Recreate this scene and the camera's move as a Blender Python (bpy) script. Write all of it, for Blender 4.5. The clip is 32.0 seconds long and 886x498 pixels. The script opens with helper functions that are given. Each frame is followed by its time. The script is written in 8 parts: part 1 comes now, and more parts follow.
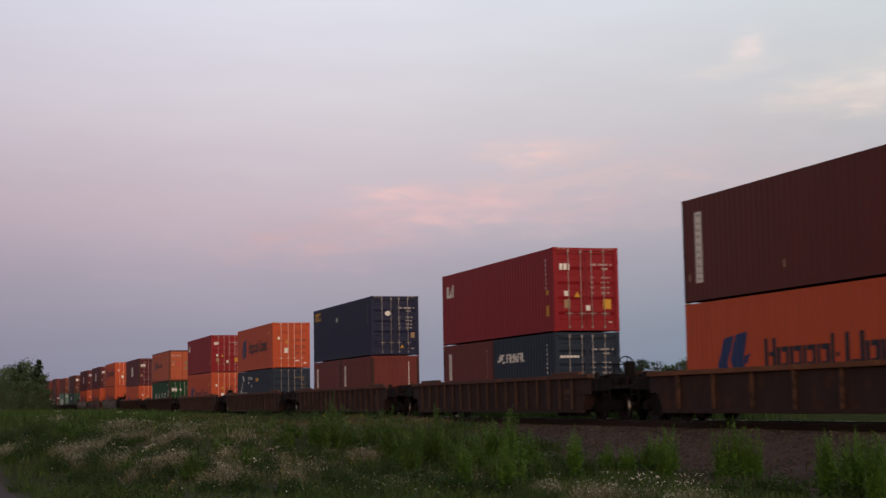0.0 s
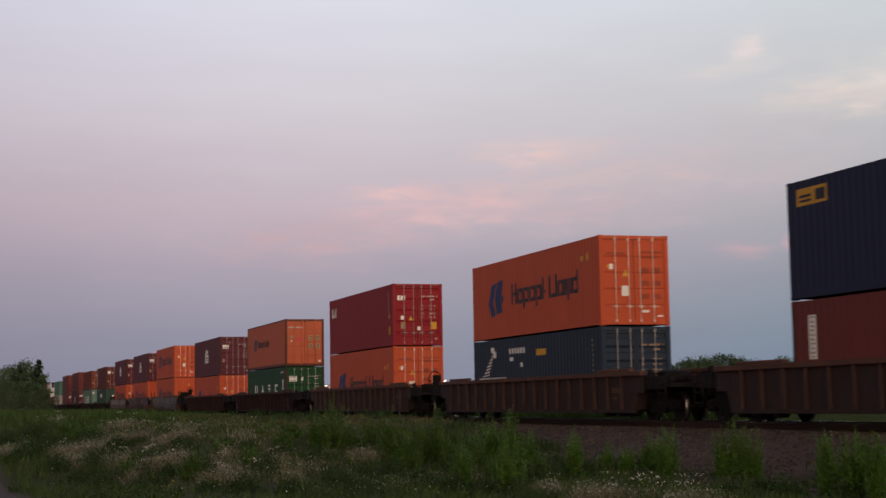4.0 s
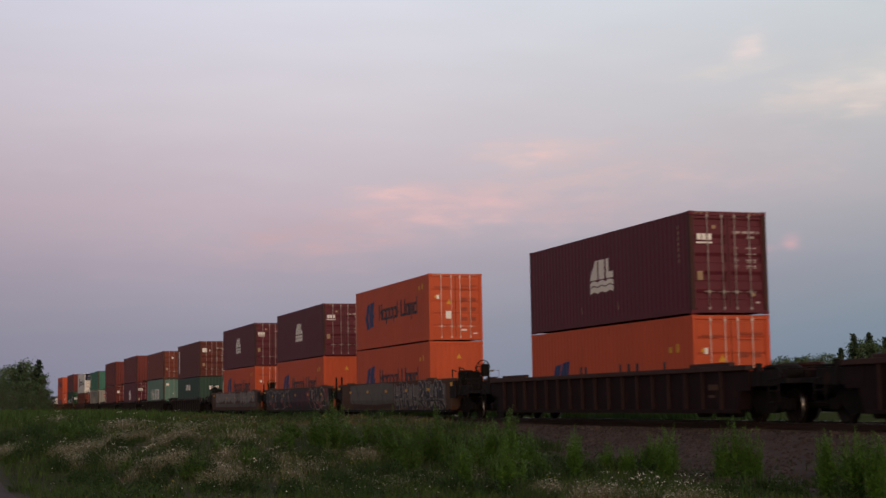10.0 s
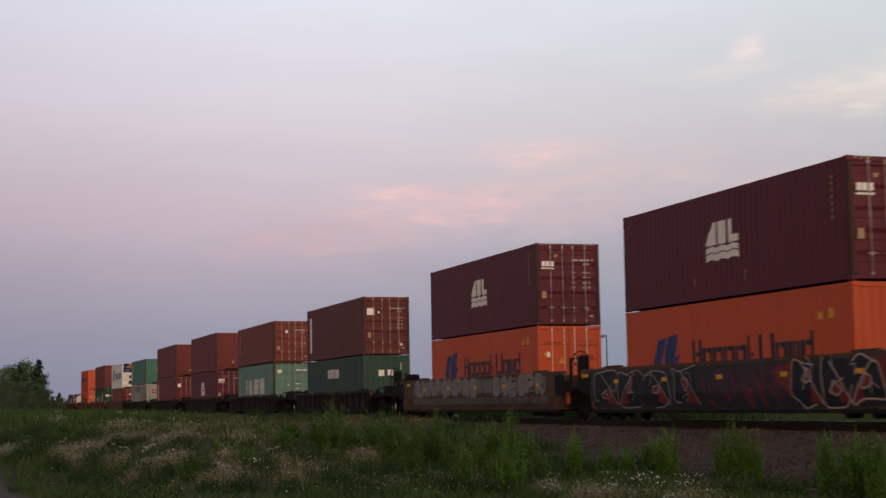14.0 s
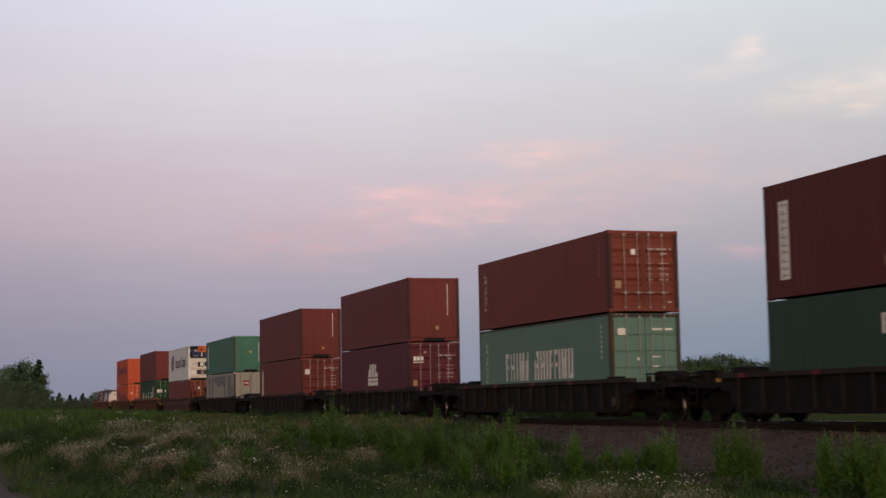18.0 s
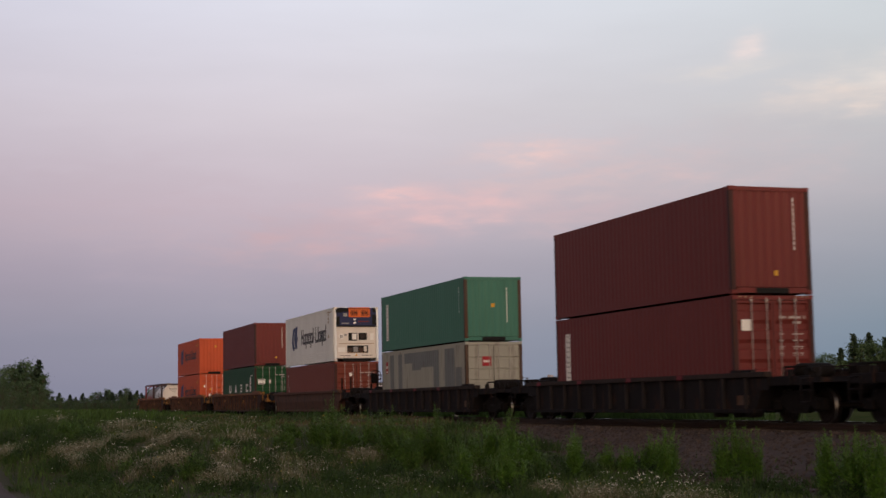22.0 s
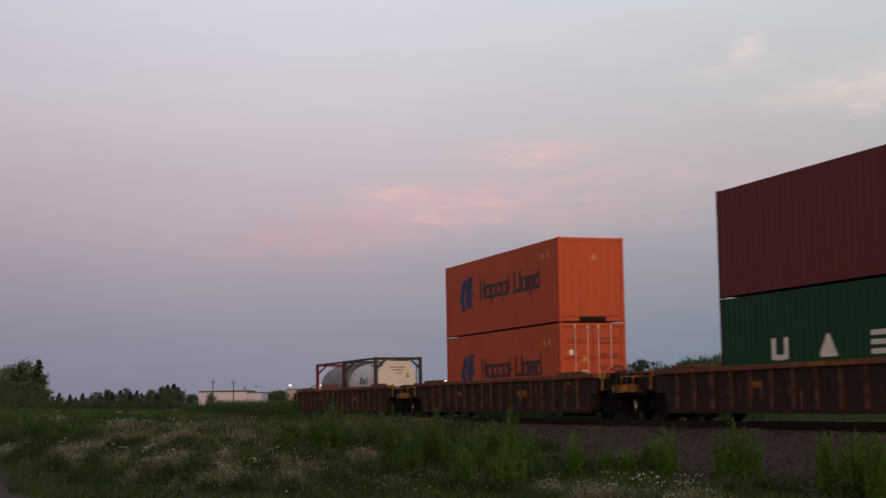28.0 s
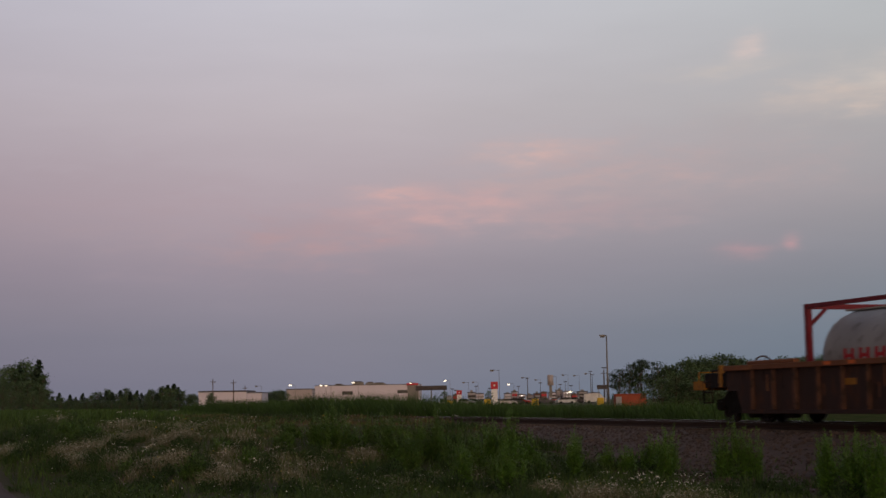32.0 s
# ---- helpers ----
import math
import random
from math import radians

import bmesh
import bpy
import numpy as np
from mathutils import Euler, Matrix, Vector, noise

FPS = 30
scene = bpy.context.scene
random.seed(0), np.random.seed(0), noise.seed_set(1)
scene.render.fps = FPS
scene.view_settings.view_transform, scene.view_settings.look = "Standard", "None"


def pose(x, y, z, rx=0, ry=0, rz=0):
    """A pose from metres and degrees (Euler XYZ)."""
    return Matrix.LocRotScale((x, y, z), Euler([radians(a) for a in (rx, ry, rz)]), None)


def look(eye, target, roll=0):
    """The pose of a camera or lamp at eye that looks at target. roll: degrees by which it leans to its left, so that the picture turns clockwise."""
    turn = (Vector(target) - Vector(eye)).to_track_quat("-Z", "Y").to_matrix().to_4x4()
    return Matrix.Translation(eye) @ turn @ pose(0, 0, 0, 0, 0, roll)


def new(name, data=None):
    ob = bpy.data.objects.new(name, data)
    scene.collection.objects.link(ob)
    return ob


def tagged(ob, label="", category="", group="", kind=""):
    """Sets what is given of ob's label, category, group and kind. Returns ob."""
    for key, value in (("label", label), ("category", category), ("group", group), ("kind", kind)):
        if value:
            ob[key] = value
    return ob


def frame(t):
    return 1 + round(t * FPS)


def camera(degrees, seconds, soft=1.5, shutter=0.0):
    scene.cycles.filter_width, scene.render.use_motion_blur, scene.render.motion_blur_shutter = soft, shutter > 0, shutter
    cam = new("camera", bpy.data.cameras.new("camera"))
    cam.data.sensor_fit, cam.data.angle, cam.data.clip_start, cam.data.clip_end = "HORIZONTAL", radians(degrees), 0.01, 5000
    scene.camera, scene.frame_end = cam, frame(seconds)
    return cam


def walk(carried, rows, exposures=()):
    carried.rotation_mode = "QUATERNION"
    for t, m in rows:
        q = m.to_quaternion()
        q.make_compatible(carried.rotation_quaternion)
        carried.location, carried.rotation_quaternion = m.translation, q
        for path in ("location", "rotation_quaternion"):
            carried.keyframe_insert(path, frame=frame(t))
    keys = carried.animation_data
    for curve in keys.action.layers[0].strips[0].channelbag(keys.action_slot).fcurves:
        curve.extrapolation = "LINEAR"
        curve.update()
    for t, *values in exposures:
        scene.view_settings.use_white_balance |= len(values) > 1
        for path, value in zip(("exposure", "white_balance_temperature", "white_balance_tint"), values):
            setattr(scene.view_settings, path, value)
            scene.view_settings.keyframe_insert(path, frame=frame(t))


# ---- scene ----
# World: x along the track (the train rolls towards +x), y away from the camera, z up from the top of the rails.
EYE = (0.0, 0.0, 0.67)
cam = camera(32.75, 32.0, soft=1.5, shutter=0.35)
VIEW = look(EYE, (EYE[0] - 0.94487, EYE[1] + 0.31154, EYE[2] + 0.10078), -0.982)
walk(cam, [(0.0, VIEW), (32.0, VIEW)],
     exposures=[(0.0, -0.02, 6500, 10.0), (2.0, -0.05, 6500, 10.0), (6.0, -0.08, 6500, 10.0), (9.0, -0.10, 6500, 10.0), (12.0, -0.05, 6500, 10.0), (13.0, 0.00, 6500, 10.0), (14.0, 0.05, 6500, 10.0), (18.0, 0.03, 6500, 10.0), (21.0, 0.02, 6500, 10.0), (23.0, -0.07, 6500, 10.0), (25.0, -0.12, 6510, 10.0), (28.0, -0.17, 6560, 10.5), (30.0, -0.37, 6600, 10.8), (31.0, -0.40, 6640, 11.3), (32.0, -0.46, 6680, 11.8)])

YC = 20.865          # centre line of the track
LC, WC = 12.192, 2.438
HC, STD = 2.896, 2.591


def travel(t):
    """How far the train has rolled after t seconds."""
    return 12.655 * t + 0.0088 * t * t - 0.000175 * t ** 3


# ---------------------------------------------------------------- light
def build_world():
    world = bpy.data.worlds.new("dusk_sky")
    scene.world = world
    world.use_nodes = True
    nt = world.node_tree
    nt.nodes.clear()
    N, L = nt.nodes.new, nt.links.new

    def num(op, a, b=None, c=None, clamp=False):
        n = N("ShaderNodeMath")
        n.operation, n.use_clamp = op, clamp
        for k, v in enumerate((a, b, c)):
            if v is None:
                continue
            if isinstance(v, (int, float)):
                n.inputs[k].default_value = v
            else:
                L(v, n.inputs[k])
        return n.outputs[0]

    def mixed(fac, a, b, mode="MIX"):
        n = N("ShaderNodeMix")
        n.data_type, n.blend_type = "RGBA", mode
        for k, v in ((0, fac), (6, a), (7, b)):
            if isinstance(v, tuple):
                n.inputs[k].default_value = (*v, 1)
            elif isinstance(v, (int, float)):
                n.inputs[k].default_value = v
            else:
                L(v, n.inputs[k])
        return n.outputs[2]

    tc = N("ShaderNodeTexCoord")
    sep = N("ShaderNodeSeparateXYZ")
    L(tc.outputs["Generated"], sep.inputs[0])
    x, y, z = sep.outputs
    el = num("MULTIPLY", num("ARCSINE", z), 57.29578)
    az = num("MULTIPLY", num("ARCTAN2", num("MULTIPLY", x, -1.0), y), 57.29578)
    # the dusk gradient from the horizon to the zenith
    ramp = N("ShaderNodeValToRGB")
    L(num("DIVIDE", el, 60.0, clamp=True), ramp.inputs[0])
    stops = SKY_STOPS
    while len(ramp.color_ramp.elements) < len(stops):
        ramp.color_ramp.elements.new(0.5)
    for e, (deg, col) in zip(ramp.color_ramp.elements, stops):
        e.position, e.color = deg / 60.0, (*col, 1)
    base = ramp.outputs[0]
    # lilac in the north, paler and bluer to the south
    side = num("MULTIPLY_ADD", az, 1 / 34.0, -55.0 / 34.0, clamp=True)
    base = mixed(side, base, mixed(1.0, base, SKY_LILAC, "MULTIPLY"))
    # the quarter of the sky away from both the glow and the pink belt is darker
    away = N("ShaderNodeMapRange")
    away.interpolation_type = "SMOOTHSTEP"
    for k, v in ((1, 0.3), (2, -0.5), (3, 1.0), (4, SOUTH)):
        away.inputs[k].default_value = v
    L(y, away.inputs[0])
    # bluer and dimmer low in the south-east
    blue = num("MULTIPLY", num("MULTIPLY_ADD", az, -1 / 20.0, 75.0 / 20.0, clamp=True), num("EXPONENT", num("MULTIPLY", num("ABSOLUTE", el), -1 / 6.5)))
    base = mixed(blue, base, mixed(1.0, base, (0.69, 0.985, 1.085), "MULTIPLY"))
    # thin pink and cream clouds
    wisp = N("ShaderNodeTexNoise")
    wisp.inputs["Scale"].default_value, wisp.inputs["Detail"].default_value = 9.0, 5.0
    mp = N("ShaderNodeMapping")
    mp.inputs["Scale"].default_value = (1.0, 1.0, 5.0)
    L(tc.outputs["Generated"], mp.inputs[0])
    L(mp.outputs[0], wisp.inputs["Vector"])
    soft = num("MULTIPLY_ADD", wisp.outputs[0], 3.2, -1.15, clamp=True)
    bend = num("MULTIPLY_ADD", wisp.outputs[0], 2.4, -1.2)
    # finer torn edges, drawn out along the sky
    torn = N("ShaderNodeTexNoise")
    torn.inputs["Scale"].default_value, torn.inputs["Detail"].default_value = 34.0, 7.0
    mp2 = N("ShaderNodeMapping")
    mp2.inputs["Scale"].default_value, mp2.inputs["Rotation"].default_value = (1.0, 1.0, 3.6), (0.10, -0.12, 0.0)
    L(tc.outputs["Generated"], mp2.inputs[0])
    L(mp2.outputs[0], torn.inputs["Vector"])
    fray = N("ShaderNodeSeparateColor")
    L(torn.outputs["Color"], fray.inputs[0])
    jag = num("MULTIPLY_ADD", fray.outputs[0], 2.6, -1.3)
    jog = num("MULTIPLY_ADD", fray.outputs[1], 2.6, -1.3)
    fine = num("MULTIPLY_ADD", fray.outputs[2], 4.0, -1.5, clamp=True)
    haze = num("MULTIPLY_ADD", wisp.outputs[0], 0.10, 0.95)
    hz = N("ShaderNodeVectorMath")
    hz.operation = "SCALE"
    L(base, hz.inputs[0])
    L(haze, hz.inputs["Scale"])
    base = hz.outputs[0]
    for caz, cel, waz, wel, tilt, col, amount in LOW_CLOUDS + HIGH_CLOUDS:
        da = num("ADD", num("SUBTRACT", az, caz), num("MULTIPLY", jog, waz * 0.55))
        de = num("ADD", num("SUBTRACT", el, cel), num("MULTIPLY", da, tilt))
        de = num("ADD", de, num("MULTIPLY", bend, wel * 0.9))
        de = num("ADD", de, num("MULTIPLY", jag, wel * 0.9))
        r = num("ADD", num("POWER", num("ABSOLUTE", num("DIVIDE", da, waz)), 2.0),
                num("POWER", num("ABSOLUTE", num("DIVIDE", de, wel)), 2.0))
        m = num("EXPONENT", num("MULTIPLY", r, -1.0))
        m = num("MULTIPLY", num("MULTIPLY", m, num("MULTIPLY_ADD", num("MULTIPLY", soft, fine), 0.75, 0.25)), amount)
        base = mixed(m, base, col)
    # afterglow round the place where the sun went down
    glow = num("POWER", num("MULTIPLY_ADD", num("ADD", num("MULTIPLY", x, 0.99), num("MULTIPLY", y, -0.14)), 0.5, 0.5, clamp=True), 4.0)
    low = num("EXPONENT", num("MULTIPLY", num("ABSOLUTE", el), -1 / 22.0))
    dim = N("ShaderNodeVectorMath")
    dim.operation = "SCALE"
    L(base, dim.inputs[0])
    L(away.outputs[0], dim.inputs["Scale"])
    base = dim.outputs[0]
    base = mixed(num("MULTIPLY", num("MULTIPLY", glow, low), GLOW), base, (3.0, 1.9, 1.2))
    sky = N("ShaderNodeTexSky")
    sky.sky_type, sky.sun_disc = "NISHITA", False
    sky.sun_elevation, sky.sun_rotation = radians(2.0), radians(98.0)
    b1, b2, add, out = N("ShaderNodeBackground"), N("ShaderNodeBackground"), N("ShaderNodeAddShader"), N("ShaderNodeOutputWorld")
    L(base, b1.inputs[0])
    b1.inputs[1].default_value = 1.0
    L(sky.outputs[0], b2.inputs[0])
    b2.inputs[1].default_value = 0.015
    sky.air_density, sky.dust_density = 1.0, 1.0
    L(b1.outputs[0], add.inputs[0])
    L(b2.outputs[0], add.inputs[1])
    L(add.outputs[0], out.inputs[0])


# degrees above the horizon and linear colour
SKY_STOPS = [(0.0, (0.217, 0.243, 0.303)), (2.5, (0.245, 0.265, 0.328)), (5.0, (0.35, 0.325, 0.38)), (7.5, (0.489, 0.423, 0.455)),
             (11.0, (0.588, 0.558, 0.572)), (15.0, (0.649, 0.672, 0.7)), (25.0, (0.368, 0.41, 0.5)), (60.0, (0.112, 0.14, 0.2))]
SKY_LILAC = (1.21, 1.14, 1.27)
GLOW = 0.8
SOUTH = 0.36
# bearing, height, half widths, tilt, colour, strength
LOW_CLOUDS = [(73.6, 7.95, 1.3, 0.22, 0.02, (0.86, 0.54, 0.53), 1.2), (71.8, 7.35, 3.3, 0.62, 0.05, (0.80, 0.50, 0.51), 1.15),
              (70.4, 7.7, 1.1, 0.25, 0.05, (0.8, 0.5, 0.51), 1.0), (66.0, 6.9, 3.0, 0.6, 0.04, (0.62, 0.44, 0.48), 0.9),
              (60.3, 5.45, 0.9, 0.36, -0.02, (0.68, 0.4, 0.45), 1.0), (58.7, 5.6, 0.28, 0.26, 0.0, (0.8, 0.44, 0.48), 1.0),
              (76.5, 6.2, 3.4, 0.9, 0.05, (0.6, 0.4, 0.44), 1.2), (64.5, 8.6, 6.0, 1.1, 0.05, (0.68, 0.50, 0.51), 0.95),
              (84.0, 7.5, 5.0, 1.6, 0.0, (0.56, 0.44, 0.51), 0.6)]
HIGH_CLOUDS = [(68.2, 9.5, 2.0, 0.34, 0.03, (0.82, 0.57, 0.55), 1.25), (56.8, 10.8, 2.7, 0.62, 0.06, (0.96, 0.75, 0.64), 1.2), (54.2, 11.9, 2.6, 0.8, 0.14, (0.92, 0.80, 0.72), 0.8),
              (59.9, 12.95, 0.6, 0.34, 0.25, (0.98, 0.77, 0.71), 1.7), (60.5, 12.2, 2.2, 0.3, 0.06, (0.8, 0.7, 0.64), 0.7)]
build_world()
sun = new("sun", bpy.data.lights.new("sun", "SUN"))
sun.data.energy, sun.data.angle, sun.data.color = 0.9, radians(40), (1.0, 0.78, 0.58)
sun.matrix_world = look((0, 0, 0), (-0.98, 0.14, -0.17))


# ---------------------------------------------------------------- materials
def surface(name, rgb, rough=0.6, metal=0.0, vary=0.18, scale=1.2, stretch=(1, 1, 1), second=None, amount=0.5, patch=0.6,
            bump=0.15, fine=30.0, island=False, emit=None, per_object=0.0, gloss=0.3):
    """A procedural surface: base colour, large and fine variation, patches or streaks of a second colour, relief."""
    mat = bpy.data.materials.new(name)
    mat.use_nodes = True
    nt = mat.node_tree
    N, L = nt.nodes.new, nt.links.new
    bsdf = nt.nodes["Principled BSDF"]
    bsdf.inputs["Specular IOR Level"].default_value = gloss
    bsdf.inputs["Roughness"].default_value, bsdf.inputs["Metallic"].default_value = rough, metal
    tc, info = N("ShaderNodeTexCoord"), N("ShaderNodeObjectInfo")
    shift = N("ShaderNodeVectorMath")
    shift.operation = "MULTIPLY_ADD"
    L(info.outputs["Random"], shift.inputs[0])
    shift.inputs[1].default_value = (37.0, 19.0, 11.0)
    L(tc.outputs["Object"], shift.inputs[2])
    mp = N("ShaderNodeMapping")
    mp.inputs["Scale"].default_value = stretch
    L(shift.outputs[0], mp.inputs[0])

    def noise_of(s, detail, vec):
        n = N("ShaderNodeTexNoise")
        n.inputs["Scale"].default_value, n.inputs["Detail"].default_value = s, detail
        L(vec, n.inputs["Vector"])
        return n.outputs[0]

    big, small = noise_of(scale, 4.0, mp.outputs[0]), noise_of(fine, 3.0, shift.outputs[0])
    hsv = N("ShaderNodeHueSaturation")
    hsv.inputs["Color"].default_value = (*rgb, 1)
    v = N("ShaderNodeMath")
    v.operation = "MULTIPLY_ADD"
    L(big, v.inputs[0])
    v.inputs[1].default_value, v.inputs[2].default_value = vary * 3.0, 1.0 - vary * 1.5
    w = N("ShaderNodeMath")
    w.operation = "MULTIPLY_ADD"
    L(small, w.inputs[0])
    w.inputs[1].default_value = vary
    L(v.outputs[0], w.inputs[2])
    last = w.outputs[0]
    if island or per_object:
        q = N("ShaderNodeMath")
        q.operation = "MULTIPLY_ADD"
        if island:
            L(N("ShaderNodeNewGeometry").outputs["Random Per Island"], q.inputs[0])
        else:
            L(info.outputs["Random"], q.inputs[0])
        q.inputs[1].default_value = 0.8 if island else per_object
        q.inputs[2].default_value = 0.6 if island else 1.0 - per_object / 2
        mul = N("ShaderNodeMath")
        mul.operation = "MULTIPLY"
        L(q.outputs[0], mul.inputs[0])
        L(last, mul.inputs[1])
        last = mul.outputs[0]
    L(last, hsv.inputs["Value"])
    colour = hsv.outputs[0]
    if second:
        mask = N("ShaderNodeMapRange")
        mask.inputs[1].default_value, mask.inputs[2].default_value = patch, patch + 0.14
        mask.inputs[4].default_value = amount
        L(noise_of(scale * 2.3, 6.0, mp.outputs[0]), mask.inputs[0])
        mix = N("ShaderNodeMix")
        mix.data_type = "RGBA"
        L(mask.outputs[0], mix.inputs[0])
        L(colour, mix.inputs[6])
        mix.inputs[7].default_value = (*second, 1)
        colour = mix.outputs[2]
    L(colour, bsdf.inputs["Base Color"])
    if bump:
        b = N("ShaderNodeBump")
        b.inputs["Strength"].default_value, b.inputs["Distance"].default_value = bump, 0.02
        L(small, b.inputs["Height"])
        L(b.outputs[0], bsdf.inputs["Normal"])
    if emit:
        bsdf.inputs["Emission Color"].default_value, bsdf.inputs["Emission Strength"].default_value = (*rgb, 1), emit
    return mat


RUST = (0.10, 0.035, 0.015)


def paint(name, rgb, rust=0.35, patch=0.66, rough=0.5, second=RUST):
    """Weathered container paint with faint vertical streaks."""
    return surface(name, rgb, rough, 0.0, 0.10, 0.9, (1.6, 1.6, 0.35), second, rust, patch, 0.08, 22.0, gloss=0.22)


